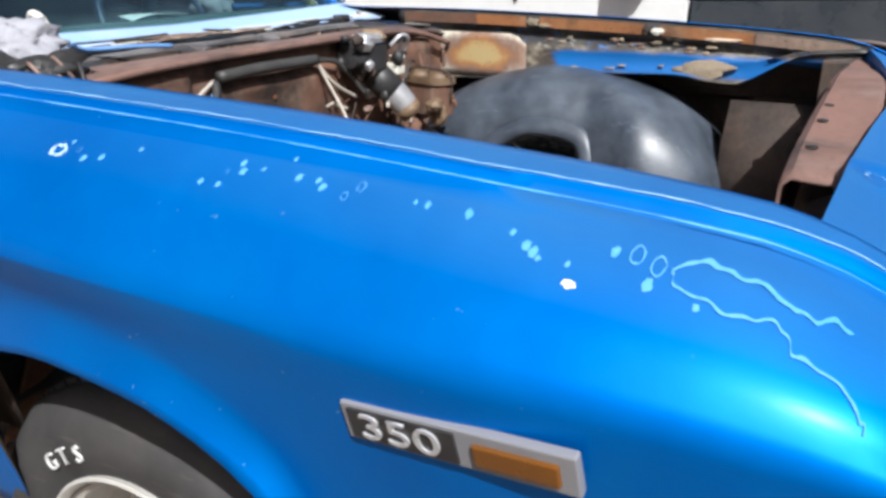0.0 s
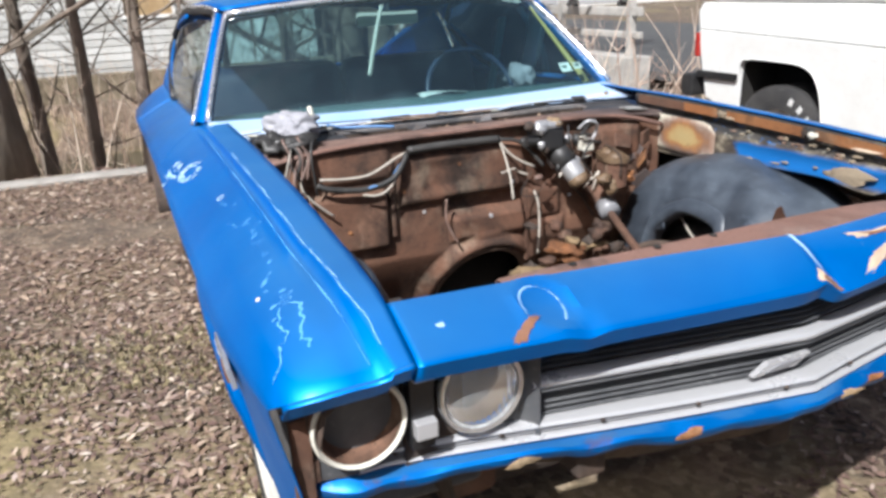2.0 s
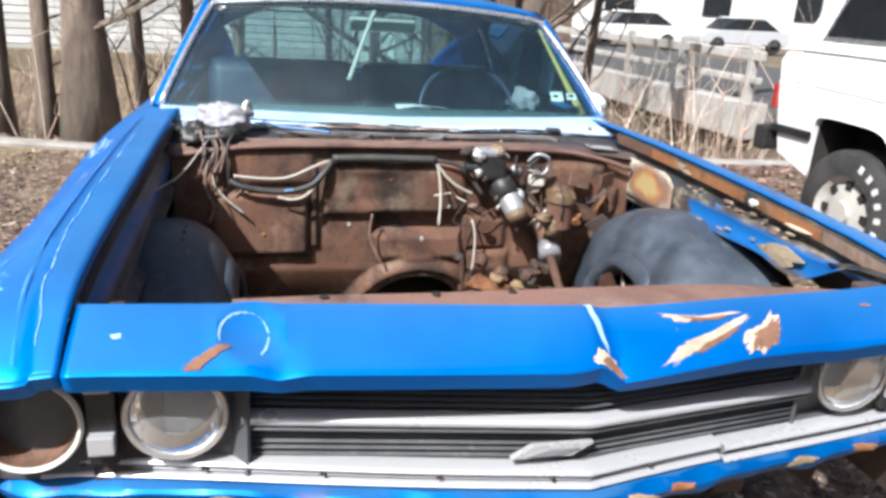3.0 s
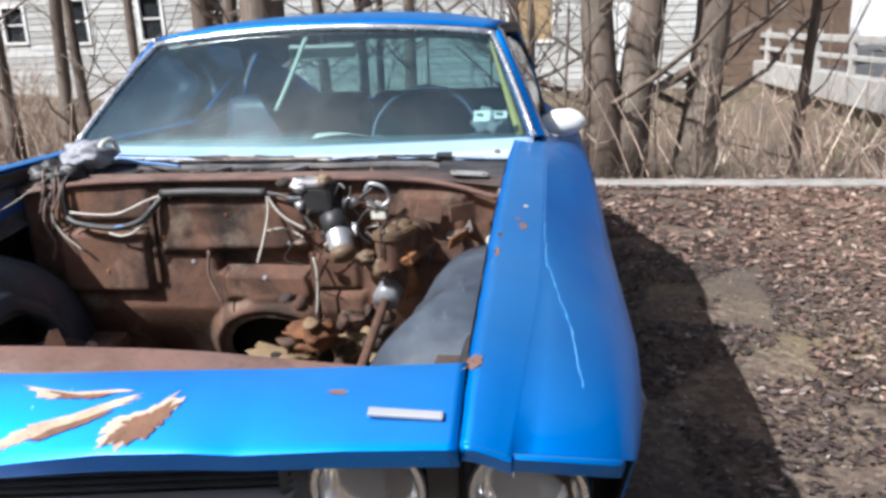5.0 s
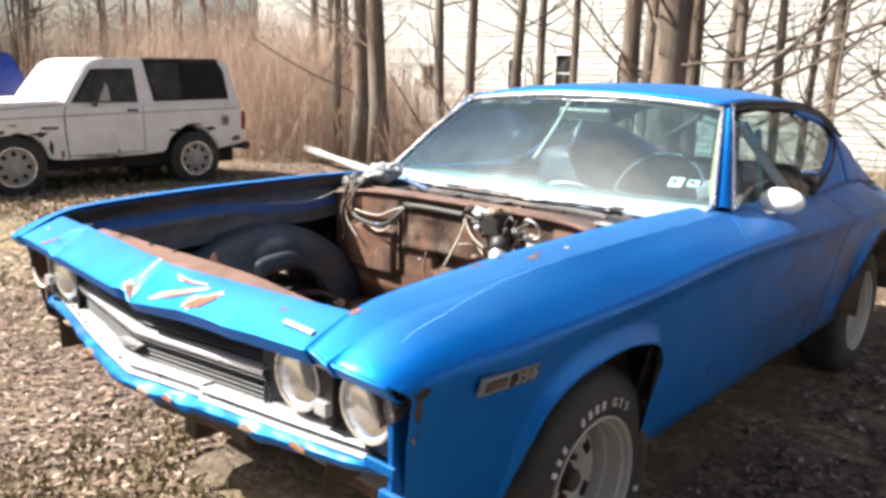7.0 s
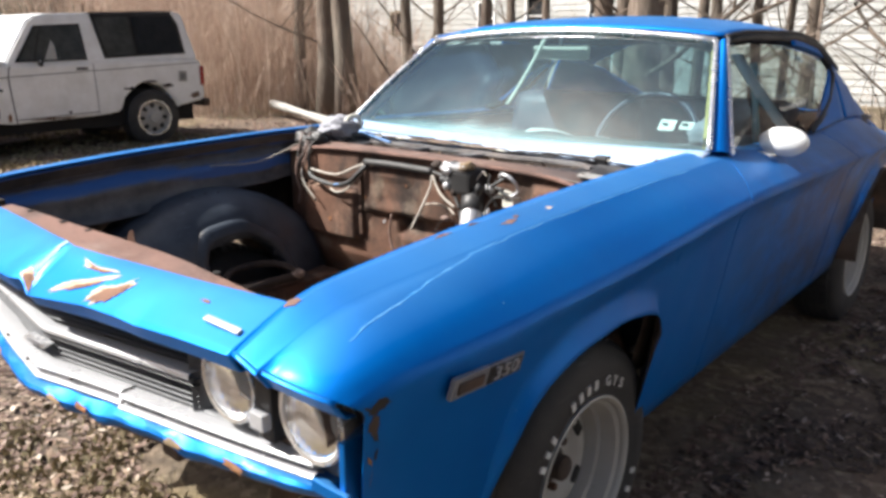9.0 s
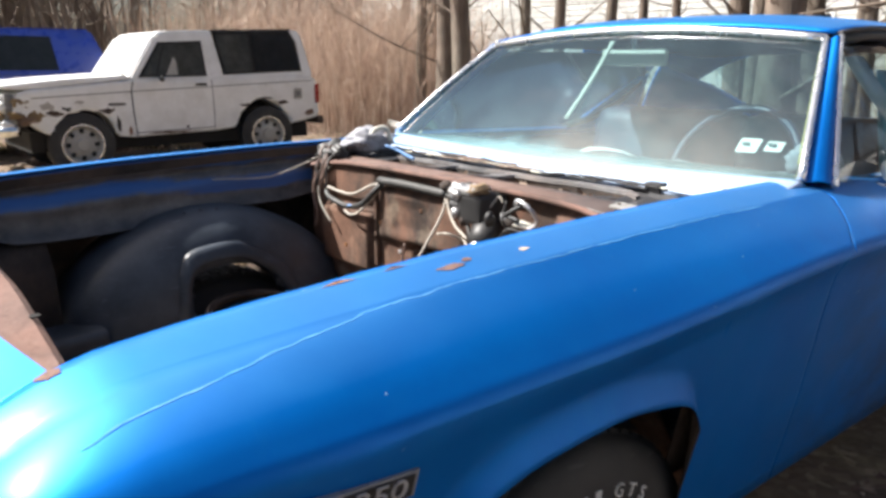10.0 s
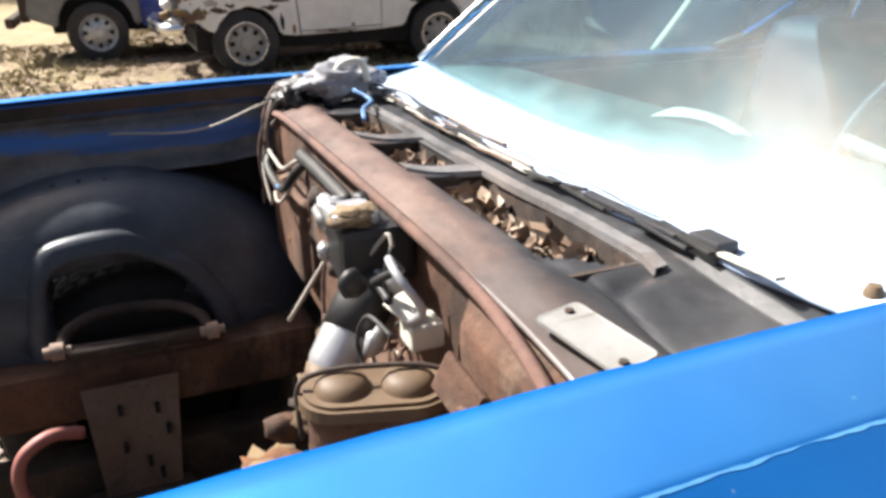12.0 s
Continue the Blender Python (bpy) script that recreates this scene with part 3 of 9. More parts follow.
def smooth_line(points, n=8):
    """A Catmull-Rom line through the points."""
    p = [Vector(q) for q in points]
    p = [2 * p[0] - p[1]] + p + [2 * p[-1] - p[-2]]
    out = []
    for i in range(1, len(p) - 2):
        for k in range(n):
            t = k / n
            a, b, c, d = p[i - 1], p[i], p[i + 1], p[i + 2]
            out.append(0.5 * (2 * b + (c - a) * t + (2 * a - 5 * b + 4 * c - d) * t * t + (3 * b - a - 3 * c + d) * t ** 3))
    out.append(p[-2])
    return out


def tube(name, points, radius, mat, parent=None, label="", sides=8, n=6):
    line = smooth_line(points, n) if n else points
    v, f = tube_data(line, radius, sides)
    return link_mesh(name, v, f, mat, parent, label)


def lathe(profile, centre, axis="x", seg=40, v=None, f=None):
    """A turned body: profile of (along, radius), about an axis."""
    v, f = ([] if v is None else v), ([] if f is None else f)
    base = len(v)
    for a, r in profile:
        for k in range(seg):
            w = 2 * math.pi * k / seg
            c, s = r * math.cos(w), r * math.sin(w)
            p = {"x": (a, c, s), "y": (c, a, s), "z": (c, s, a)}[axis]
            v.append((centre[0] + p[0], centre[1] + p[1], centre[2] + p[2]))
    for i in range(len(profile) - 1):
        for k in range(seg):
            a0, b0 = base + i * seg + k, base + i * seg + (k + 1) % seg
            f.append((a0, b0, b0 + seg, a0 + seg))
    return v, f


def turned(name, profile, centre, axis, mat, parent=None, label="", seg=40):
    v, f = lathe(profile, centre, axis, seg)
    ob = link_mesh(name, v, f, mat, parent, label)
    return sharp(ob, 40)


def spline(xs, ys):
    """A smooth curve through a small table."""
    xs, ys = np.array(xs, float), np.array(ys, float)
    d = np.diff(ys) / np.diff(xs)
    m = np.concatenate([[d[0]], np.where(d[:-1] * d[1:] > 0, 2 * d[:-1] * d[1:] / np.where(d[:-1] + d[1:] == 0, 1, d[:-1] + d[1:]), 0), [d[-1]]])

    def at(x):
        x = min(max(x, xs[0]), xs[-1])
        i = min(int(np.searchsorted(xs, x, "right")) - 1, len(xs) - 2)
        h = xs[i + 1] - xs[i]
        t = (x - xs[i]) / h
        return float((2 * t ** 3 - 3 * t ** 2 + 1) * ys[i] + (t ** 3 - 2 * t ** 2 + t) * h * m[i] + (3 * t ** 2 - 2 * t ** 3) * ys[i + 1] + (t ** 3 - t ** 2) * h * m[i + 1])
    return at


def lettering(name, text, size, depth, mat, parent, m, label=""):
    cu = bpy.data.curves.new(name, "FONT")
    cu.body, cu.size, cu.extrude, cu.align_x, cu.align_y = text, size, depth, "CENTER", "CENTER"
    tmp = new(name, cu)
    bpy.context.view_layer.update()
    me = bpy.data.meshes.new_from_object(tmp.evaluated_get(bpy.context.evaluated_depsgraph_get()))
    bpy.data.objects.remove(tmp)
    me.transform(m)
    me.materials.clear()
    me.materials.append(mat)
    ob = new(name, me)
    ob.parent = parent
    if label:
        ob["label"] = label
    return ob


def thing(name, label, category, group="", kind=""):
    return tagged(new(name), label, category, group, kind)

# ---- the blue coupe: x across (driver +), y towards the tail, front axle near y = 0.13 ----
CAR = thing("coupe", "weathered blue coupe without bonnet, engine or bumper, on leaves", "car")
GZ = -0.04                                             # ground under the car

crease_z = spline([-0.80, -0.765, -0.74, -0.70, -0.66, -0.60, -0.40, 0.0, 0.5, 0.95, 1.5, 1.9, 2.25, 2.6, 3.0, 3.4, 3.85],
                  [0.857, 0.877, 0.891, 0.911, 0.929, 0.945, 0.963, 0.982, 0.992, 0.990, 0.975, 0.968, 0.985, 0.970, 0.905, 0.858, 0.81])
inner_x = spline([-0.80, -0.66, 0.0, 0.5, 0.95], [0.714, 0.716, 0.708, 0.706, 0.705])
line_z = spline([-0.80, -0.5, 0.0, 0.26, 0.48, 0.7, 1.1, 1.5, 2.6, 4.15], [0.838, 0.862, 0.861, 0.870, 0.885, 0.898, 0.896, 0.888, 0.850, 0.70])
tuck = spline([-0.80, -0.45, -0.2, 0.1, 0.4, 4.15], [0.0, 0.0, 0.25, 0.8, 1.0, 1.0])   # how sharply the side turns in below the line
below_x = spline([0.0, 0.012, 0.03, 0.06, 0.10, 0.16, 0.25, 0.36, 0.45, 0.60], [0.945, 0.9445, 0.9415, 0.935, 0.926, 0.912, 0.896, 0.878, 0.86, 0.83])
round_p = spline([-0.80, -0.68, -0.50, -0.30, 0.0, 0.3, 4.15], [0.42, 0.46, 0.58, 0.76, 0.92, 0.95, 0.95])   # how full the shoulder is
taper = spline([-0.82, -0.70, -0.55, -0.38, 0.0, 2.0, 2.4, 2.7, 3.0, 3.4, 3.85], [-0.040, -0.022, -0.008, 0.0, 0.0, -0.004, -0.020, -0.045, -0.08, -0.13, -0.22])
front_arch = spline([-0.385, -0.365, -0.335, -0.285, -0.21, -0.12, 0.03, 0.17, 0.26, 0.315, 0.345, 0.355],
                    [0.44, 0.50, 0.595, 0.675, 0.720, 0.743, 0.749, 0.729, 0.70, 0.635, 0.50, 0.33])
rear_arch = spline([2.31, 2.34, 2.40, 2.50, 2.69, 2.88, 2.98, 3.04, 3.07], [0.33, 0.48, 0.62, 0.69, 0.722, 0.69, 0.62, 0.48, 0.36])


def passenger_arch(y):
    """The passenger's opening sits closer round its wheel."""
    return front_arch((y - 0.041) / 0.885) - 0.012


X_IN, X_OUT = 0.778, 0.802                             # the two edges of the crease band


def low_edge(y, s=1):
    if s < 0 and -0.30 <= y <= 0.355:
        return passenger_arch(y)
    if y < -0.385 or (s < 0 and y < -0.30):
        return 0.44 + 0.16 * max(0.0, (-0.50 - y) / 0.3)
    if y <= 0.355:
        return front_arch(y)
    if 2.31 <= y <= 3.07:
        return rear_arch(y)
    return 0.33 if y < 2.31 else 0.36


def lip(y, z, s=1):
    """The rolled wheel-arch lip flares out."""
    for a, b, ed in ((-0.385, 0.355, front_arch) if s > 0 else (-0.30, 0.355, passenger_arch), (2.32, 3.06, rear_arch)):
        if a < y < b:
            k = min(1.0, (y - a) / 0.06, (b - y) / 0.04)
            return 0.028 * max(0.0, k) * max(0.0, 1 - (z - ed(y)) / 0.058) ** 1.3
    return 0.0


def side_point(y, r, s=1):
    """A point of the outer skin: r 0 at the crease, 1 at the lower edge."""
    zc = crease_z(y) - 0.008
    low, zl = low_edge(y, s), line_z(y)
    z = zc - r * (zc - low)
    if z > zl:
        u = (zc - z) / (zc - zl)
        x = X_OUT + (0.945 - X_OUT) * (u ** round_p(y) + 0.05 * math.sin(math.pi * u) ** 2)
    else:
        x = below_x(zl - z) - 0.022 * tuck(y) * min(1.0, (zl - z) / 0.055) ** 0.9
    x += taper(y) + lip(y, z, s)
    k = max(0.0, min(1.0, (0.885 - z) / 0.07))
    rake = (0.075 * k * k * (3 - 2 * k) + 0.14 * max(0.0, 0.80 - z)) * max(0.0, min(1.0, (-0.44 - y) / 0.32))
    return Vector((x, y + rake, z))


def door_line(z):
    return 0.735 + 0.165 * max(0.0, min(1.0, (z - 0.888) / 0.085)) + 0.03 * max(0.0, min(1.0, (0.888 - z) / 0.2))


def shift(p):
    """Fender end and door front follow the slanted door gap."""
    e = door_line(p.z)
    if 0.5 < p.y <= 0.645:
        p.y = 0.5 + (p.y - 0.5) * (e - 0.5) / 0.144
    elif 0.645 < p.y < 1.05:
        p.y = e + 0.004 + (p.y - 0.648) * (1.05 - e - 0.004) / 0.402
    return p


def skin_station(y, rows, s=-1):
    zc, tp = crease_z(y), taper(y)
    xi = inner_x(y) + (0.0026 * noise.noise(Vector((y * 26, 1.5, 0))) if s > 0 and y < 0.60 else 0.0)
    pts = [Vector((xi + (X_IN + tp - xi) * k / 4, y, zc + 0.008 - 0.003 * (k / 4) ** 1.6)) for k in range(5)]
    groove = max(0.0, min(1.0, (y + 0.66) / 0.25, (0.62 - y) / 0.06))
    pts += [Vector((X_IN + 0.005 + tp, y, zc - 0.001 - 0.012 * groove))]
    if s > 0:                                          # one plain edge on the driver's side
        pts = [Vector((xi + (X_OUT - 0.006 + tp - xi) * k / 4, y, zc + 0.008 - 0.0140 * (k / 4) ** 1.5)) for k in range(5)] + [Vector((X_OUT - 0.002 + tp, y, zc - 0.0070))]
    r0 = (zc - 0.008 - line_z(y)) / (zc - 0.008 - low_edge(y, s))
    up, dn = rows * 5 // 13, rows - rows * 5 // 13
    pts += [side_point(y, r0 * (k / up) ** 1.7, s) for k in range(up + 1)] + [side_point(y, r0 + (1 - r0) * (k / dn) ** 1.15, s) for k in range(1, dn + 1)]
    if s < 0:                                          # a shallow groove runs beside the passenger's crease
        pts[6].z += 0.007 * groove
    return [shift(p) for p in pts]


def stations(a, b, n, extra=()):
    return sorted(set([a + (b - a) * k / n for k in range(n + 1)] + [e for e in extra if a < e < b]))


ARCH_F = [-0.30, -0.292, -0.2835, -0.27, -0.2565, -0.2335, -0.385, -0.375, -0.365, -0.35, -0.335, -0.31, -0.285, 0.24, 0.26, 0.28, 0.30, 0.315, 0.33, 0.3395, 0.345, 0.35, 0.355]
ARCH_R = [2.31, 2.325, 2.34, 2.37, 2.40, 2.44, 2.94, 2.98, 3.01, 3.04, 3.06, 3.07]


def mirror(rows, s):
    return [[Vector((p.x * s, p.y, p.z)) for p in r] for r in rows]


def sharp_columns(ob, k, cols, y_from=-9.0):
    """Keep the pressed edges along the body crisp."""
    want = set(cols)
    for e in ob.data.edges:
        a, b = e.vertices
        if a % k == b % k and a % k in want and ob.data.vertices[a].co.y > y_from:
            e.use_edge_sharp = True


def body_side(s):
    side = "driver's" if s > 0 else "passenger's"
    # front fender, from the nose to the door gap
    rows = [skin_station(y, 26, s) for y in stations(-0.76, 0.644, 46, ARCH_F + [-0.7575, 0.640])]
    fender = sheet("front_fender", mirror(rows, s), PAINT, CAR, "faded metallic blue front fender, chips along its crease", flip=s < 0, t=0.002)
    fender.data.materials.append(RUST_DARK)            # dark steel inside the skin, the fender's inner shade put into its colour
    fender.modifiers["thickness"].material_offset = 1
    if s < 0:
        sharp_columns(fender, len(rows[0]), (4, 6), -0.45)
    # the lip folded down over the headlamps
    fold = []
    for p in rows[0][:15]:
        fold.append([Vector((s * p.x, p.y, p.z)), Vector((s * p.x, p.y - 0.0035, p.z - 0.004)), Vector((s * p.x, p.y + 0.016, p.z - 0.030)), Vector((s * p.x, p.y + 0.034, p.z - 0.033))])
    sharp(sheet("fender_lip", fold, PAINT, fender, flip=s > 0, t=0.003), 30)
    # upper cowl corner behind the fender top, then door and quarter
    rows = [skin_station(y, 26, s)[4:] for y in stations(0.648, 1.93, 40, [0.653, 1.926])]
    for r in rows:
        y = r[0].y
        r[0] = Vector((0.765, y, crease_z(y) + 0.006))
    door = sheet("door", mirror(rows, s), PAINT, CAR, "dull worn blue door with a rust spot", flip=s < 0, t=0.006)
    sharp_columns(door, len(rows[0]), (2,))
    bm = bmesh.new()
    box(bm, 0.895, 0.915, 1.705, 1.875, 0.838, 0.856, 0.006)
    box(bm, 0.880, 0.905, 1.715, 1.735, 0.836, 0.858, 0.004)
    box(bm, 0.880, 0.905, 1.845, 1.865, 0.836, 0.858, 0.004)
    bmesh.ops.transform(bm, matrix=Matrix.Diagonal((s, 1, 1, 1)), verts=bm.verts)
    part("door_handle", bm, CHROME, door, "chrome door handle", True)
    rows = [skin_station(y, 26, s)[4:] for y in stations(1.938, 3.82, 46, ARCH_R + [1.942])]
    for r in rows:
        y = r[0].y
        r[0] = Vector((min(0.70 if y > 2.6 else 0.775, X_OUT + taper(y) - 0.04), y, crease_z(y) + 0.004))
    sheet("quarter_panel", mirror(rows, s), PAINT, CAR, "dull blue quarter panel with rust and bare patches", flip=s < 0, t=0.006)
    # rear wheel-arch liner
    rows = [[Vector((s * x, 2.69 + 0.37 * math.cos(w), 0.36 + 0.37 * math.sin(w))) for x in (0.60, 0.90)] for w in [math.pi * k / 16 for k in range(17)]]
    sheet("arch_liner", rows, RUST_DARK, CAR, t=0.003)
    return fender


FENDER_D, FENDER_P = body_side(1), body_side(-1)


def conform(y, d_or_x, s, off=0.0009):
    """A point just off the skin. d_or_x: below 0 it is across the top (metres inwards of the crease), else r down the side."""
    if d_or_x < 0:
        zc, xi = crease_z(y), inner_x(y)
        x = min(0.80 + d_or_x, X_IN - 0.001) + taper(y)
        q = max(0, min(1, (x - xi) / (X_IN - xi)))
        return Vector((s * x, y, (zc + 0.008 - 0.003 * q ** 1.6 if s < 0 else zc + 0.008 - 0.014 * max(0.0, min(1.0, (x - xi) / (X_OUT - 0.006 + taper(y) - xi))) ** 1.5) + off))
    p = side_point(y, d_or_x)
    q, q2 = side_point(y + 0.01, d_or_x), side_point(y, d_or_x + 0.01)
    n = (q - p).cross(q2 - p).normalized()
    if n.x < 0:
        n = -n
    p = p + n * off
    return Vector((s * p.x, p.y, p.z))


def patch(name, y, r, ly, lr, s, mat, parent, seed, label=""):
    """A ragged flake of bare surface, lying on the skin."""
    rnd = random.Random(seed)
    n = 18
    rim = []
    for k in range(n):
        w = 2 * math.pi * k / n
        j = 0.65 + 0.5 * rnd.random()
        rim.append(conform(y + ly * j * math.cos(w), max(-0.07, r + lr * j * math.sin(w)) if r < 0 else max(0.001, r + lr * j * math.sin(w)), s))
    v = [conform(y, r, s, 0.0013)] + rim
    f = [(0, k + 1, (k + 1) % n + 1) for k in range(n)]
    return link_mesh(name, v, f, mat, parent, label)


def span(y):
    return crease_z(y) - 0.008 - low_edge(y)


def crack(name, pts, width, s, mat, parent, seed, wander=0.003, off=0.0009):
    """A thin wandering line of flaked paint; points in y and metres below the crease."""
    line = smooth_line([(y, d, 0) for y, d in pts], 16)
    rows = []
    for i, p in enumerate(line):
        k = Vector((i * 0.085 + seed, seed * 1.7, 0))
        w = width * (0.55 + 0.9 * abs(noise.noise(k * 1.3))) * min(1.0, 0.2 + 0.25 * min(i, len(line) - 1 - i))
        y, d = p.x + wander * 0.6 * noise.noise(k + Vector((0, 9, 0))), p.y + wander * noise.noise(k)
        c = lambda dd: conform(y, max(0.001, dd / span(y)), s, off)
        rows.append([c(d - w / 2), c(d + w / 2)])
    return sheet(name, rows, mat, parent)


def top_line(name, y0, y1, x, width, s, mat, parent, seed):
    """Paint worn through along an edge of the crease band."""
    rows = []
    for y in stations(y0, y1, 90):
        k = Vector((y * 11 + seed, seed, 0))
        w = width * max(0.08, 0.5 + 1.1 * noise.noise(k) + 0.8 * noise.noise(k * 4.3))
        zc, tp = crease_z(y), taper(y)
        x2 = x + (0.006 * noise.noise(k * 1.3 + Vector((0, 3, 0))) + 0.003 * noise.noise(k * 5.1) if x < 0.79 else 0.0)
        z = zc + 0.0060 if x < 0.79 else (zc - 0.0005 if s < 0 else zc - 0.007)
        rows.append([Vector((s * (x2 + tp - w * 0.5), y, z + 0.0012)), Vector((s * (x2 + tp + w * 0.5), y, z + 0.0008 - w * (0.06 if x < 0.79 else 0.35)))])
    return sheet(name, rows, mat, parent)


def blister(y, d, r, s, mat, parent, seed):
    """A ring where a paint bubble has burst."""
    rnd = random.Random(seed)
    rows = []
    for k in range(17):
        w = 2 * math.pi * (k % 16) / 16
        j = 1 + 0.18 * noise.noise(Vector((math.cos(w) * 1.5, math.sin(w) * 1.5, seed)))
        rows.append([conform(y + r * j * q * math.cos(w), max(0.001, (d + 0.75 * r * j * q * math.sin(w)) / span(y)), s) for q in (1.0, 0.82 - 0.15 * noise.noise(Vector((w, seed, 0))))])
    return sheet("paint_blister", rows, mat, parent)


# bubbled and flaked paint along the passenger fender: y, metres below the crease, radius
BLISTERS = [(0.071, 0.027, 0.0068), (-0.135, 0.02, 0.0044), (-0.273, 0.018, 0.0083), (-0.283, 0.011, 0.0097), (-0.531, 0.01, 0.0126), (-0.548, 0.012, 0.0126), (-0.459, 0.019, 0.004)]
SPOTS = [(0.088, 0.022, 0.0025), (0.056, 0.032, 0.0041), (0.033, 0.029, 0.0039), (-0.011, 0.018, 0.0028), (-0.113, 0.03, 0.0033), (-0.135, 0.029, 0.0032), (-0.146, 0.013, 0.0036), (-0.152, 0.018, 0.0039), (-0.173, 0.014, 0.0024), (-0.198, 0.004, 0.0023), (-0.216, 0.014, 0.004), (-0.238, 0.013, 0.0032), (-0.246, 0.016, 0.0039), (-0.341, 0.012, 0.0022), (-0.353, 0.012, 0.0032), (-0.392, 0.011, 0.0038), (-0.435, 0.014, 0.0027), (-0.45, 0.018, 0.0043), (-0.457, 0.02, 0.0042), (-0.463, 0.022, 0.0023), (-0.486, 0.021, 0.0023), (-0.515, 0.011, 0.0034), (-0.545, 0.02, 0.0043), (-0.58, 0.023, 0.003)]
WHITE_CHIP = (-0.493, 0.029)
CRACKS = [[(-0.557, 0.012), (-0.575, 0.006), (-0.594, 0.007), (-0.615, 0.007), (-0.632, 0.01), (-0.647, 0.011), (-0.661, 0.009), (-0.675, 0.009)], [(-0.557, 0.012), (-0.563, 0.017), (-0.583, 0.019), (-0.604, 0.021), (-0.623, 0.018), (-0.637, 0.02), (-0.644, 0.025), (-0.659, 0.025), (-0.676, 0.029), (-0.69, 0.032), (-0.698, 0.033)]]
P = FENDER_P
for i, (y, d, r) in enumerate(BLISTERS):
    blister(y, d, r * 0.42, -1, CHIP, P, 10 + i)
for i, (y, d, r) in enumerate(SPOTS):
    patch("paint_chip", y, d / span(y), r, 0.7 * r / span(y), -1, CHIP, P, 100 + i)
patch("paint_chip", WHITE_CHIP[0], WHITE_CHIP[1] / span(WHITE_CHIP[0]), 0.006, 0.002 / span(-0.5), -1, PAPER, P, 40)
patch("paint_chip", 0.0, -0.014, 0.018, 0.005, -1, PAPER, P, 41)
for i, pts in enumerate(CRACKS):
    crack("paint_crack", pts, 0.0018, -1, CHIP, P, 50 + i)
top_line("worn_edge", -0.74, 0.60, X_OUT, 0.0020, -1, CHIP, P, 3)
top_line("worn_edge", -0.72, 0.36, X_IN - 0.004, 0.0030, -1, CHALK_LINE, P, 7)
def worn_ring(y, d, ly, ld, s, mat, parent, seed):
    """Paint flaked to a ragged pale ring, blue still sound in its middle."""
    rows = []
    for k in range(49):
        w = 2 * math.pi * (k % 48) / 48
        e = Vector((math.cos(w) * 2.2, math.sin(w) * 2.2, seed))
        o = 1 + 0.35 * noise.noise(e) + 0.18 * noise.noise(e * 3.1)
        i = o * max(0.35, 0.62 + 0.35 * noise.noise(e * 1.7 + Vector((5, 0, 0))))
        rows.append([conform(y + ly * q * math.cos(w), max(0.001, (d + ld * q * math.sin(w)) / span(y)), s) for q in (o, (o + i) / 2, i)])
    return sheet("worn_patch", rows, mat, parent)


rnd = random.Random(44)
for yc, dc, ly, ld, n in ((0.46, 0.045, 0.062, 0.020, 46), (0.60, 0.060, 0.035, 0.018, 26), (0.52, 0.09, 0.05, 0.03, 12)):
    for i in range(n):                                 # flaked to a ragged pale ring, the middle still sound
        a, q = rnd.uniform(0, 6.28), rnd.uniform(0.62, 1.12)
        y, d = yc + ly * q * math.cos(a), dc + ld * q * math.sin(a)
        w = rnd.uniform(0.003, 0.011)
        patch("worn_flake", min(0.64, y), max(0.004, d) / span(y), w, w * rnd.uniform(0.25, 0.6) / span(y), -1, CHALK, P, 500 + i)
worn_ring(0.10, 0.030, 0.012, 0.005, -1, CHALK, P, 8)
D = FENDER_D
for i, (y, r, ly, lr, m) in enumerate([(-0.102, -0.045, 0.010, 0.006, RUST_PINK), (0.004, -0.034, 0.011, 0.005, CREAM), (-0.138, -0.035, 0.024, 0.008, RUST_PINK),
                                       (-0.655, -0.06, 0.014, 0.010, RUST_PINK), (-0.30, -0.078, 0.03, 0.004, RUST_RAW), (-0.21, -0.078, 0.02, 0.004, RUST_PINK)]):
    patch("paint_chip", y, r, ly, lr, 1, m, D, 60 + i)
for i, (y0, y1, wd) in enumerate(((-0.66, -0.36, 0.0022), (-0.37, -0.12, 0.0018), (-0.13, 0.14, 0.0020), (0.13, 0.36, 0.0034), (0.35, 0.63, 0.0030))):
    crack("worn_edge", [(y, 0.0010 + 0.0006 * math.sin(5 * k + i) + 0.0125 * max(0.0, min(1.0, (-0.25 - y) / 0.36)) ** 1.2) for k, y in enumerate(stations(y0, y1, 8))], wd * 0.6, 1, CHIP, D, 210 + i, 0.0012, 0.0004)
# torn paint at the driver's front corner
crack("torn_edge", [(-0.752, 0.045), (-0.738, 0.07), (-0.742, 0.10), (-0.728, 0.125), (-0.735, 0.16)], 0.016, 1, BLACK, D, 77, 0.012)
crack("torn_edge", [(-0.745, 0.07), (-0.715, 0.065), (-0.695, 0.075)], 0.006, 1, BLACK, D, 78, 0.006)
patch("torn_hole", -0.722, 0.062 / span(-0.722), 0.030, 0.010 / span(-0.722), 1, BLACK, D, 81)
patch("torn_hole", -0.738, 0.085 / span(-0.738), 0.014, 0.020 / span(-0.738), 1, RUST_DARK, D, 82)
crack("rusty_edge", [(-0.750, 0.14), (-0.738, 0.165), (-0.745, 0.20)], 0.014, 1, RUST_RAW, D, 79, 0.008)


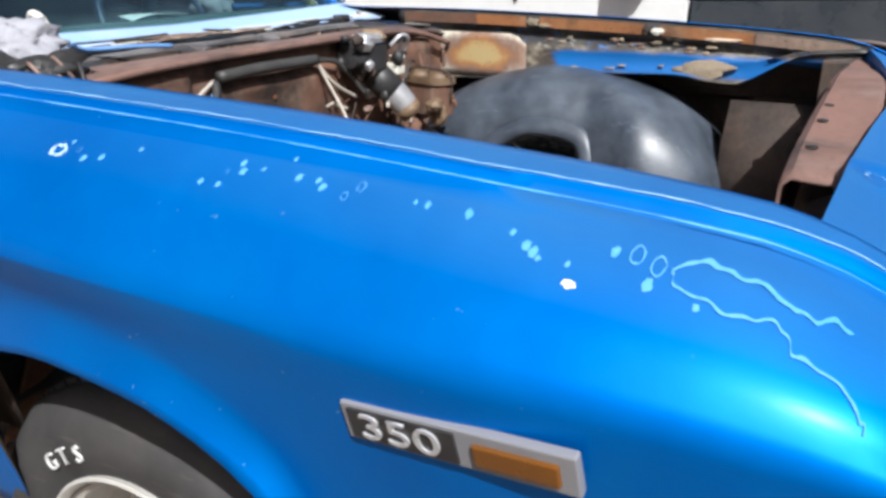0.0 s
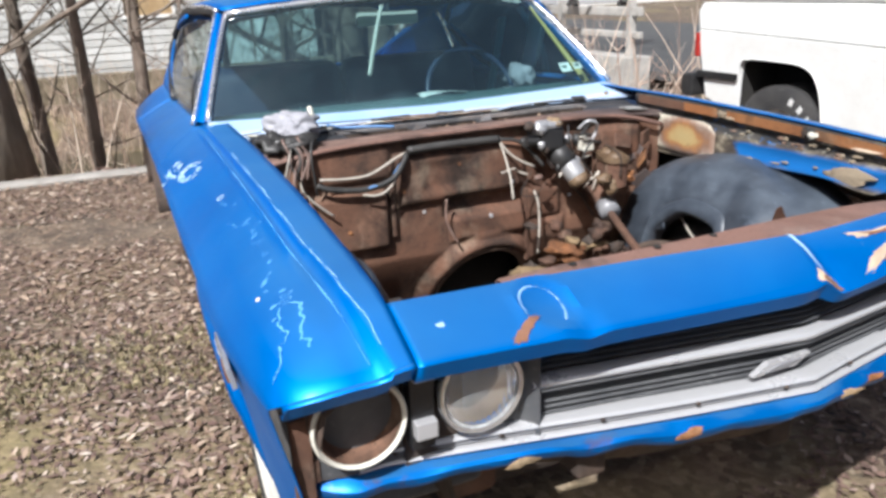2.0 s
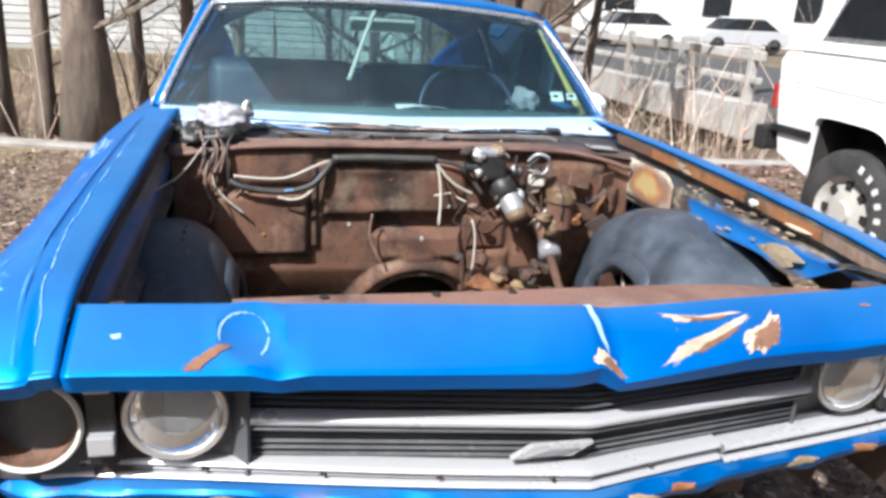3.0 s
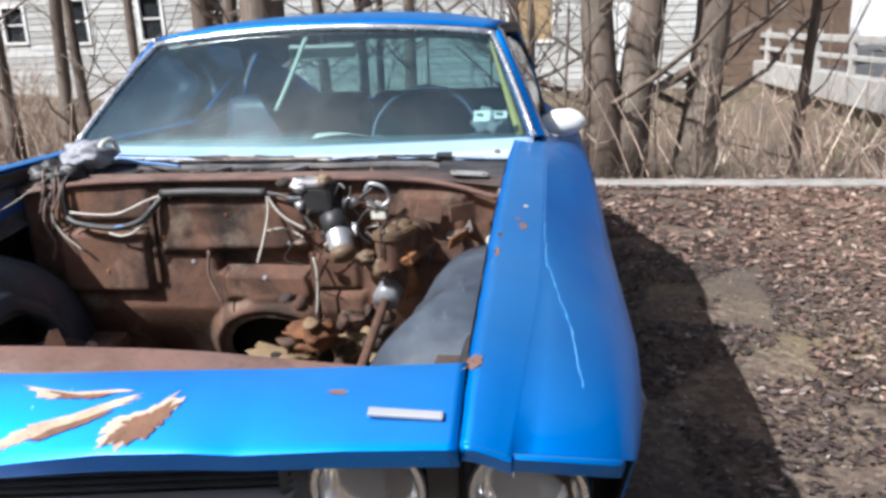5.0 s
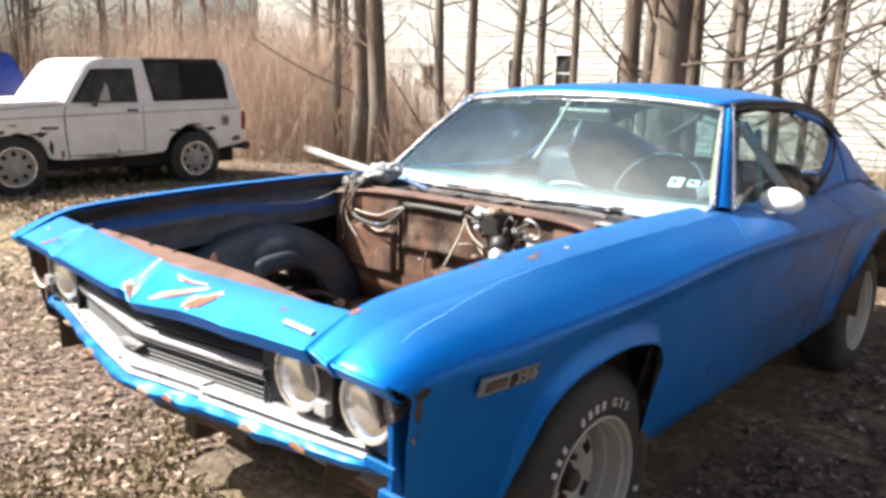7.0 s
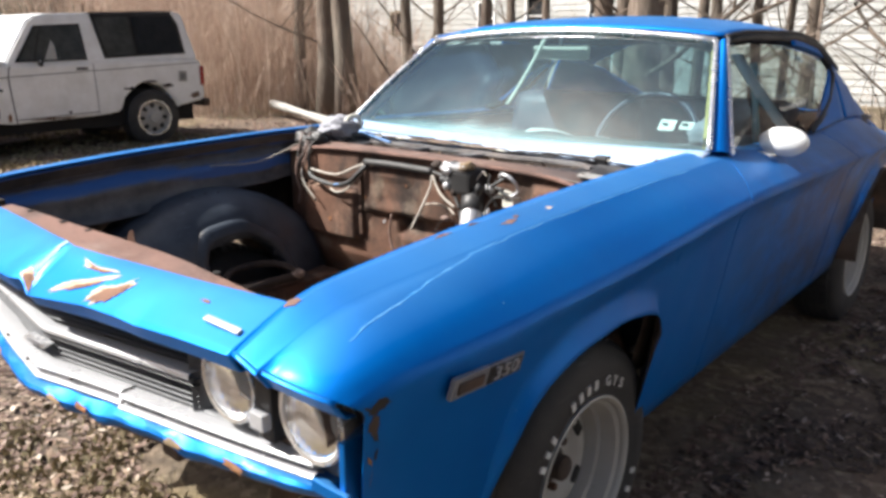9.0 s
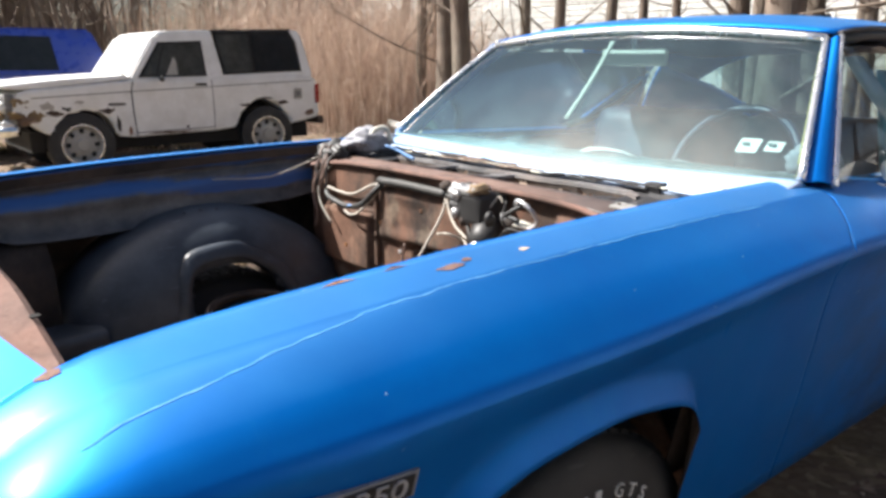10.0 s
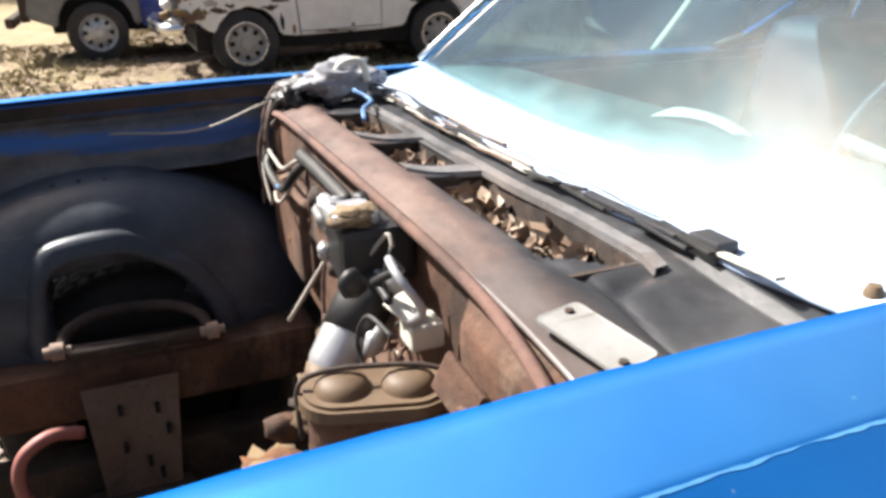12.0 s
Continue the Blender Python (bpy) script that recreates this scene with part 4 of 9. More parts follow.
def badge(s):
    """The engine badge with its side marker lamp."""
    yc, z = -0.43, 0.800
    fender = FENDER_D if s > 0 else FENDER_P
    p, q = side_point(yc, (crease_z(yc) - 0.008 - z - 0.018) / span(yc)), side_point(yc, (crease_z(yc) - 0.008 - z + 0.018) / span(yc))
    x, lean = (p.x + q.x) / 2 + 0.003, math.degrees(math.atan2(p.x - q.x, p.z - q.z))
    way = 1 if s < 0 else -1
    bm = bmesh.new()
    box(bm, x - 0.006, x + 0.0035, yc - 0.101, yc + 0.101, z - 0.019, z + 0.019, 0.002)
    tilt = Matrix.Translation((x, yc, z)) @ pose(0, 0, 0, -5.5, lean, 1.5) @ Matrix.Translation((-x, -yc, -z))
    fl = Matrix.Diagonal((s, 1, 1, 1))
    bmesh.ops.transform(bm, matrix=fl @ tilt, verts=bm.verts)
    plate = part("engine_badge", bm, BADGE, fender, "dull silver engine badge with an amber marker lamp")
    bm = bmesh.new()
    box(bm, x + 0.002, x + 0.0055, yc - 0.005, yc + 0.094, z - 0.0155, z + 0.0155, 0.001)
    bmesh.ops.transform(bm, matrix=fl @ tilt, verts=bm.verts)
    part("badge_field", bm, BLACK, plate)
    bm = bmesh.new()
    box(bm, x + 0.002, x + 0.0075, yc - 0.088, yc - 0.020, z - 0.0100, z + 0.0100, 0.002)
    bmesh.ops.transform(bm, matrix=fl @ tilt, verts=bm.verts)
    part("marker_lens", bm, AMBER if s < 0 else RUST_DARK, plate, "amber marker lens" if s < 0 else "dull dark marker lens")
    r = Matrix(((0, 0, s, 0), (s, 0, 0, 0), (0, 1, 0, 0), (0, 0, 0, 1)))
    place = fl @ tilt @ fl @ Matrix.Translation((s * (x + 0.0062), yc + 0.046, z)) @ r @ Matrix.Diagonal((1.45, 1, 1, 1))
    lettering("badge_number", "350", 0.036, 0.0012, ALLOY, plate, place, "bright raised number 350")


badge(1)
badge(-1)

# ---- nose: header panel, lamps, grille, valance ----
PEAK = 0.042                                           # the nose comes to a blunt point a little off the middle


def nose_y(x):
    """Front edge of the header panel."""
    return -0.806 + 0.062 * min(0.70, abs(x - PEAK)) + 0.010 * math.exp(-((x - PEAK) / 0.03) ** 2)


def bar_y(x):
    return -0.772 + 0.146 * abs(x - PEAK)


def trim_y(x):
    return -0.797 + 0.180 * min(0.78, abs(x - PEAK)) + 0.004 * math.sin(7 * x)



def header_dent(x, t):
    """Creases knocked into the sheet: a fold by the middle, a ring dent and a bent lip."""
    z = 0.0
    if 0.045 < x < 0.30:
        u = (x - 0.045)
        z -= 0.024 * min(1.0, u / 0.024) * max(0.0, 1 - u / 0.25) * (0.25 + 0.75 * t)
    if -0.02 < x <= 0.045:
        z += 0.004 * (x + 0.02) / 0.065 * t
    q = math.hypot((x + 0.470) / 0.050, (t - 0.45) / 0.45)
    z -= 0.008 * max(0.0, 1 - q) - 0.003 * math.exp(-((q - 1.0) / 0.16) ** 2)
    z -= 0.008 * max(0.0, 1 - abs(x + 0.435) / 0.04) * t
    if 0.40 < x < 0.58:
        z -= 0.006 * (1 - abs(x - 0.46) / (0.06 if x < 0.46 else 0.12)) * max(0.0, t - 0.35) * (1 if x > 0.40 else 0) if abs(x - 0.46) < (0.06 if x < 0.46 else 0.12) else 0.0
    return z


HN = 118


header_back = spline([-0.72, -0.46, -0.26, 0.10, 0.455, 0.72], [-0.641, -0.655, -0.671, -0.700, -0.678, -0.648])


def header_rows():
    rows = []
    for i in range(HN + 1):
        x = -0.7115 + 1.423 * i / HN
        a = abs(x)
        yf = nose_y(x)
        edge = (a / 0.7115) ** 2.2
        yr, zr, zf = header_back(x), 0.932, 0.872 + 0.008 * (a / 0.7115)
        row = [Vector((x, yr + 0.004, zr - 0.03))]
        for k in range(13):
            t = k / 12
            row.append(Vector((x, yr + (yf - yr) * t, (zr + (zf - zr) * t ** 1.3) * (1 - edge) + (crease_z(-0.664 - 0.098 * t) + 0.0065) * edge + header_dent(x, t))))
        dz = header_dent(x, 1.0)
        zr = row[1].z
        zf = row[-1].z - dz
        row[0].z = zr - 0.03
        row += [Vector((x, yf - 0.003, zf + dz - 0.003)), Vector((x, yf + 0.012, zf + dz * 0.6 - 0.034)), Vector((x, yf + 0.034, zf - 0.037))]
        rows.append(row)
    return rows


HDR = header_rows()
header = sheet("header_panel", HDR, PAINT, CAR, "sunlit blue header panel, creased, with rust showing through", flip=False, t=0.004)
sharp(header, 20)


def header_at(x, t, off=0.0012):
    i = max(0, min(HN - 0.001, (x + 0.7115) / 1.423 * HN))
    back, fore = header_back(x), nose_y(x)
    j = 1 + max(0, min(12.999, 12 * (-0.664 + (fore + 0.664) * t - back) / (fore - back)))
    a, b = int(i), int(j)
    fi, fj = i - a, j - b
    p = (HDR[a][b] * (1 - fi) + HDR[a + 1][b] * fi) * (1 - fj) + (HDR[a][b + 1] * (1 - fi) + HDR[a + 1][b + 1] * fi) * fj
    return p + Vector((0, -0.2, 1)).normalized() * off


def header_patch(name, outline, mat, seed, off=0.0012, label=""):
    """A flake on the header panel; outline in x and share of the depth."""
    rnd = random.Random(seed)
    line = smooth_line([(x, t, 0) for x, t in outline + outline[:1]], 9)[:-1]
    cx, ct = sum(p.x for p in line) / len(line), sum(p.y for p in line) / len(line)
    v = []
    for ring in (1.0, 0.6, 0.25):
        for k, p in enumerate(line):
            j = ring * (0.92 + 0.42 * noise.noise(Vector((k * 0.55, seed * 3.3, ring))) + 0.20 * noise.noise(Vector((k * 1.7, seed * 1.3, ring))))
            v.append(header_at(cx + (p.x - cx) * j, ct + (p.y - ct) * j, off))
    v.append(header_at(cx, ct, off))
    n = len(line)
    f = [(r * n + k, r * n + (k + 1) % n, (r + 1) * n + (k + 1) % n, (r + 1) * n + k) for r in range(2) for k in range(n)]
    f += [(2 * n + k, 2 * n + (k + 1) % n, 3 * n) for k in range(n)]
    return link_mesh(name, v, f, mat, header, label)


FLAKES = [([(-0.565, 1.0), (-0.548, 0.83), (-0.522, 0.66), (-0.505, 0.60), (-0.498, 0.66), (-0.525, 0.84), (-0.542, 1.0)], 1.0),
          ([(0.020, 0.95), (0.035, 0.84), (0.055, 0.83), (0.075, 1.0), (0.040, 1.02)], 0.72),
          ([(0.158, 0.40), (0.205, 0.46), (0.255, 0.47), (0.295, 0.45), (0.255, 0.53), (0.195, 0.52)], 0.66),
          ([(0.140, 0.92), (0.185, 0.76), (0.245, 0.66), (0.312, 0.50), (0.318, 0.54), (0.252, 0.75), (0.200, 0.86), (0.162, 0.94)], 0.55),
          ([(0.285, 0.86), (0.300, 0.72), (0.340, 0.60), (0.365, 0.46), (0.368, 0.64), (0.352, 0.84), (0.330, 0.97), (0.288, 0.98)], 0.80)]
for i, (outline, share) in enumerate(FLAKES):
    if share < 1:
        header_patch("paint_flake", outline, CREAM, 20 + i, 0.0012, "cream primer laid bare")
    c = (sum(p[0] for p in outline) / len(outline), sum(p[1] for p in outline) / len(outline))
    header_patch("rust_patch", [(c[0] + (x - c[0]) * share + 0.034 * (1 - share), c[1] + (t - c[1]) * share + 0.10 * (1 - share)) for x, t in outline], RUST_SCAB, 30 + i, 0.0022, "brown rust scab")
header_patch("paint_flake", [(0.036, 0.10), (0.045, 0.08), (0.054, 0.45), (0.058, 0.80), (0.050, 0.78), (0.042, 0.4)], CHALK, 11)
header_patch("paint_flake", [(0.55, 0.36), (0.57, 0.35), (0.57, 0.41), (0.55, 0.41)], RUST_PINK, 12)
header_patch("paint_flake", [(-0.66, 0.40), (-0.645, 0.38), (-0.645, 0.46), (-0.655, 0.47)], CHALK, 13)
# pale arcs: the ring dent's bright reflection put into colour
ring = [(-0.482 + 0.034 * math.cos(w), 0.44 + 0.38 * math.sin(w)) for w in [2 * math.pi * k / 40 for k in range(41)]]
for q in (ring[18:40], ring[0:6]):
    sheet("paint_flake", [[header_at(x, t, 0.001), header_at(x + 0.0022, t + 0.016 + 0.012 * math.sin(9 * k), 0.001)] for k, (x, t) in enumerate(q)], CHALK, header)
bm = bmesh.new()
box(bm, -0.044, 0.044, -0.006, 0.006, 0.0, 0.006, 0.002)
pe = header_at(0.648, 0.66, 0.002)
bmesh.ops.transform(bm, matrix=Matrix.Translation(pe) @ pose(0, 0, 0, 20, 3, 2), verts=bm.verts)
part("nameplate", bm, ALLOY, header, "small blank silver nameplate strip")

# lamp panels, buckets and sealed beams
def headlamp(x, y, lit):
    z, r = 0.776 if abs(x) < 0.7 else 0.770, 0.0725
    lamp = turned("headlamp", [(0.10, 0.02), (0.085, 0.055), (0.03, r - 0.004), (-0.010, r + 0.004), (-0.016, r + 0.001), (-0.014, r - 0.006), (0.0, r - 0.007)],
                  (x, y, z), "y", STAINLESS if lit else RUST, CAR, "headlamp with a domed glass and bright rim" if lit else "empty rusty headlamp bucket with a pale rim")
    if lit:
        turned("reflector", [(0.055, 0.0), (0.053, 0.012), (0.046, 0.026), (0.034, 0.040), (0.018, 0.053), (0.002, 0.062), (-0.006, r - 0.007)], (x, y, z), "y", REFLECTOR, lamp, "silvered concave reflector")
        turned("lens", [(-0.030, 0.0), (-0.0295, 0.02), (-0.027, 0.035), (-0.022, 0.05), (-0.012, r - 0.010), (0.002, r - 0.008)], (x, y, z), "y", LAMP, lamp, "clear domed sealed-beam glass").visible_shadow = False
    else:
        turned("rim", [(-0.014, r + 0.004), (-0.020, r), (-0.014, r - 0.005), (-0.006, r - 0.003)], (x, y, z), "y", PALE, lamp, "pale worn retaining rim")
        turned("bucket", [(0.060, 0.0), (0.058, 0.03), (0.045, 0.052), (0.015, 0.064), (-0.008, r - 0.006)], (x, y, z), "y", RUST, lamp, "rusted bowl of the lamp bucket")
    return lamp


headlamp(-0.580, -0.682, True)
headlamp(0.586, -0.682, True)
headlamp(0.788, -0.672, True)
headlamp(-0.782, -0.676, False)
for s in (1, -1):
    rows = [[Vector((s * x, y0, z)) for z in (0.86, 0.84, 0.69, 0.66)] for x, y0 in ((0.475, -0.70), (0.50, -0.67), (0.57, -0.655), (0.70, -0.652), (0.80, -0.648), (0.84, -0.64), (0.862, -0.625))]
    sheet("lamp_panel", rows, GRILLE_BLACK, CAR, "dark moulded panel behind the headlamps", t=0.006, smooth=False)
    for z0, z1 in ((0.826, 0.838), (0.726, 0.756)):
        bm = bmesh.new()
        box(bm, s * 0.664, s * 0.700, -0.712, -0.680, z0, z1, 0.003)
        part("lamp_bezel_trim", bm, ALLOY, CAR, "small bright block between the headlamps")
    bm = bmesh.new()
    box(bm, s * 0.662, s * 0.702, -0.695, -0.645, 0.70, 0.85, 0.004)
    part("lamp_divider", bm, BLACK, CAR)

# grille: slats, two bright bars, emblem
grille = sheet("grille_backing", [[Vector((x, bar_y(x) + 0.055, z)) for z in (0.855, 0.62)] for x in [-0.50 + k * 0.05 for k in range(21)]], GRILLE_BLACK, CAR, "black grille")


def nose_bar(name, x0, x1, z0, z1, out, depth, mat, parent, label="", bow=0.0, n=56, line=bar_y):
    """A bar that follows the pointed nose; rounded front."""
    rows = []
    for k in range(n + 1):
        x = x0 + (x1 - x0) * k / n
        y = line(x) - out
        dz = bow * math.sin(3.1 * x + 0.4)
        h = (z1 - z0) / 2
        zc = (z0 + z1) / 2 + dz
        rows.append([Vector((x, y + depth, zc - h)), Vector((x, y + 0.004, zc - h)), Vector((x, y, zc - h * 0.6)), Vector((x, y - 0.002, zc)),
                     Vector((x, y, zc + h * 0.6)), Vector((x, y + 0.004, zc + h)), Vector((x, y + depth, zc + h))])
    ob = sheet(name, rows, mat, parent, label, close=True)
    return sharp(ob, 50)


for z in (0.836, 0.825, 0.814, 0.803, 0.792, 0.781, 0.727, 0.716, 0.705, 0.694):
    nose_bar("grille_slat", -0.485, 0.485, z - 0.0026, z + 0.0026, -0.016, 0.022, GRILLE_BLACK, grille)
nose_bar("grille_bar", -0.488, 0.488, 0.752, 0.767, 0.003, 0.030, ALLOY, grille, "dull bright upper grille bar")
nose_bar("grille_bar_foot", -0.488, 0.488, 0.738, 0.7505, -0.004, 0.022, GRILLE_BLACK, grille, "dull dark lower flange of the grille bar")
for a, b, up in ((-0.780, PEAK, 0.0), (PEAK, 0.30, 0.0), (0.304, 0.776, -0.004)):
    nose_bar("lower_trim", a, b, 0.679 + up, 0.690 + up, 0.0 if a < 0.3 else 0.006, 0.034, ALLOY, grille, "dull bright lower grille trim", line=trim_y)
    nose_bar("trim_groove", a, b, 0.669 + up, 0.6785 + up, -0.005, 0.024, BADGE, grille, "dull grey channel of the trim", line=trim_y)
    nose_bar("trim_flange", a, b, 0.658 + up, 0.6685 + up, 0.004 if a < 0.3 else 0.010, 0.024, ALLOY, grille, "bright flange below the trim", line=trim_y)
# dark filler between the lamps and the lower trim
nose_bar("trim_filler", -0.78, 0.78, 0.680, 0.690, -0.03, 0.05, GRILLE_BLACK, grille, "dark filler above the trim", line=trim_y)
for k in range(9):
    x = -0.72 + 0.175 * k
    turned("trim_screw", [(-0.004, 0.0), (-0.003, 0.0035), (0.003, 0.004)], (x, trim_y(x) - 0.002, 0.681), "y", RUST_DARK, grille, seg=8)
for k in range(2):
    bm = bmesh.new()
    box(bm, -0.5, 0.5, -0.5, 0.5, -0.5, 0.5)
    for q in bm.verts:
        q.co = Vector((q.co.x * (0.100 - 0.05 * k) + 0.018 * q.co.z * 2 - 0.015, -0.764 - 0.004 * k + q.co.y * 0.012, 0.716 + q.co.z * (0.020 - 0.010 * k)))
    if k == 0:
        emblem = part("grille_emblem", bm, ALLOY, grille, "bright slanted emblem")
    else:
        part("emblem_inset", bm, BADGE, emblem)
# lower valance, bent and scraped
rows = []
for k in range(97):
    x = -0.86 + 1.68 * k / 96
    y = trim_y(x) + 0.05 * max(0, (abs(x) - 0.78) / 0.08) ** 1.5
    wob = 0.004 * math.sin(9 * x) + 0.007 * noise.noise(Vector((x * 11, 3, 0))) - 0.010 * math.exp(-((x - 0.22) / 0.12) ** 2)
    w2 = 0.006 * noise.noise(Vector((x * 17, 8, 0)))
    rows.append([Vector((x, y + 0.03, 0.658)), Vector((x, y - 0.006 + w2, 0.656)), Vector((x, y - 0.020 + w2, 0.651 + wob)), Vector((x, y - 0.025, 0.645 + wob)),
                 Vector((x, y - 0.022 - w2, 0.634 + wob * 1.3)), Vector((x, y - 0.014 - w2, 0.624 + wob * 1.5)), Vector((x, y + 0.02, 0.620 + wob))])
valance = sheet("valance", rows, PAINT_WORN, CAR, "bent blue valance below the grille, scraped and rusty along its edge", flip=False, t=0.004)
sharp(valance, 24)
for i, x in enumerate((-0.52, -0.22, 0.12, 0.21, 0.47, 0.62)):
    rnd = random.Random(300 + i)
    y = trim_y(x) + 0.009
    pts = [Vector((x + 0.035 * math.cos(w) * rnd.uniform(0.6, 1.3), y - 0.0365 + 0.003 * abs(math.sin(w)), 0.640 + 0.010 * math.sin(w) * rnd.uniform(0.6, 1.2))) for w in [2 * math.pi * k / 14 for k in range(14)]]
    link_mesh("scrape", [Vector((x, y - 0.038, 0.640))] + pts, [(0, k + 1, (k + 1) % 14 + 1) for k in range(14)], RUST_RAW if i % 2 else FLAKE, valance)
# lower cross panel and chassis front behind the valance
rows = []
for k in range(41):
    x = -0.74 + 1.46 * k / 40
    y = trim_y(x) + 0.03
    low = 0.515 + 0.10 * (abs(x) / 0.74) ** 3 + 0.008 * noise.noise(Vector((x * 6, 1, 0)))
    rows.append([Vector((x, y, 0.640)), Vector((x, y + 0.015, 0.60)), Vector((x, y + 0.05, low + 0.02)), Vector((x, y + 0.09, low))])
sheet("lower_cross_panel", rows, RUST_DARK, CAR, "dark rusty splash panel below the valance", t=0.004)
for s in (1, -1):
    bm = bmesh.new()
    box(bm, s * 0.44, s * 0.52, -0.36, 0.9, 0.16, 0.28, 0.01)
    part("chassis_rail", bm, RUST_DARK, CAR, "dark chassis rail")
    bm = bmesh.new()
    box(bm, s * 0.34, s * 0.40, -0.70, -0.60, 0.55, 0.60, 0.008)
    part("bumper_bracket", bm, RUST_DARK, CAR, "dark bare bumper bracket")
# bare inner corner bracket on the driver's side
bm = bmesh.new()
box(bm, 0.855, 0.868, -0.69, -0.62, 0.60, 0.76, 0.003)
box(bm, 0.84, 0.925, -0.70, -0.685, 0.60, 0.625, 0.003)
box(bm, 0.80, 0.88, -0.70, -0.69, 0.66, 0.68, 0.002)
part("corner_bracket", bm, PAINT_WORN, CAR, "blue corner bracket laid bare by the missing lamp trim")
bm = bmesh.new()
box(bm, -0.882, -0.85, -0.655, -0.643, 0.62, 0.78, 0.003)
box(bm, -0.87, -0.84, -0.65, -0.60, 0.66, 0.70, 0.003)
part("corner_bracket", bm, RUST, CAR, "rusty torn corner bracket")

# ---- engine bay ----
# radiator support bar
rows = []
for k in range(25):
    x = -0.50 + 1.205 * k / 24
    y = -0.620 - 0.024 * max(0.0, (x - 0.25) / 0.45) ** 1.3 - 0.004 * math.sin(5 * x)
    z = 0.916 + 0.003 * math.sin(7 * x) - 0.012 * max(0.0, (abs(x) - 0.35) / 0.35)
    cut = 0.038 * max(0.0, min(1.0, (abs(x) - 0.28) / 0.25))
    rows.append([Vector((x, y - 0.062 + cut, z - 0.055)), Vector((x, y - 0.062 + cut, z - 0.003)), Vector((x, y - 0.057 + cut, z + 0.002)), Vector((x, y - 0.018, z + 0.001)), Vector((x, y + 0.014, z + 0.004)),
                 Vector((x, y + 0.022, z - 0.003)), Vector((x, y + 0.025, z - 0.046 + 0.004 * math.sin(19 * x))), Vector((x, y + 0.012, z - 0.052))])
support = sheet("radiator_support", rows, RUST_PINK, CAR, "dusty red-oxide radiator support bar", t=0.004)
sharp(support, 40)
for x in (-0.36, -0.18, -0.05, 0.16, 0.30, 0.45):
    turned("bolt_hole", [(0.0075, 0.0), (0.0078, 0.007), (0.006, 0.008)], (x, -0.612, 0.9165), "z", VOID, support, seg=10)
bm = bmesh.new()
vs = [bm.verts.new(p) for p in ((0.10, -0.604, 0.915), (0.145, -0.604, 0.915), (0.130, -0.600, 0.950), (0.115, -0.600, 0.946))]
bmesh.ops.solidify(bm, geom=[bm.faces.new(vs)], thickness=0.012)
part("latch_tab", bm, RUST, support, "small bent tab")
for s in (1, -1):
    bm = bmesh.new()
    box(bm, s * 0.60, s * 0.705, -0.665, -0.655, 0.62, 0.905, 0.003)
    box(bm, s * 0.66, s * 0.70, -0.655, -0.56, 0.80, 0.905, 0.003)
    box(bm, s * 0.60, s * 0.70, -0.655, -0.53, 0.740, 0.748, 0.002)
    part("support_side_plate", bm, RUST_DARK, CAR, "grimy side plate of the radiator support")

# inner flanges of the fenders
flange_low = spline([-0.70, -0.52, -0.49, -0.44, -0.36, -0.31, -0.22, -0.10, 0.10, 0.22, 0.52, 0.62], [0.93, 0.915, 0.905, 0.875, 0.836, 0.838, 0.852, 0.848, 0.838, 0.815, 0.808, 0.83])


def flake(name, y, z, ly, lz, mat, parent, seed, off=0.008, label=""):
    """A thin scab of torn paint or dirt lying on the driver's inner flange."""
    rng = random.Random(seed)
    n = 11
    rim = []
    for k in range(n):
        w = 2 * math.pi * k / n
        g = rng.uniform(0.55, 1.15)
        rim.append((y + ly * math.cos(w) * g, z + lz * math.sin(w) * g))
    v = [(inner_x(y) - off - 0.003, y, z)] + [(inner_x(a) - off, a, b) for a, b in rim]
    v += [(inner_x(a) - off + 0.006, a, b) for a, b in rim]
    f = [(0, k + 1, (k + 1) % n + 1) for k in range(n)] + [(k + 1, k + 1 + n, (k + 1) % n + 1 + n, (k + 1) % n + 1) for k in range(n)]
    return link_mesh(name, v, f, mat, parent, label, smooth=False)


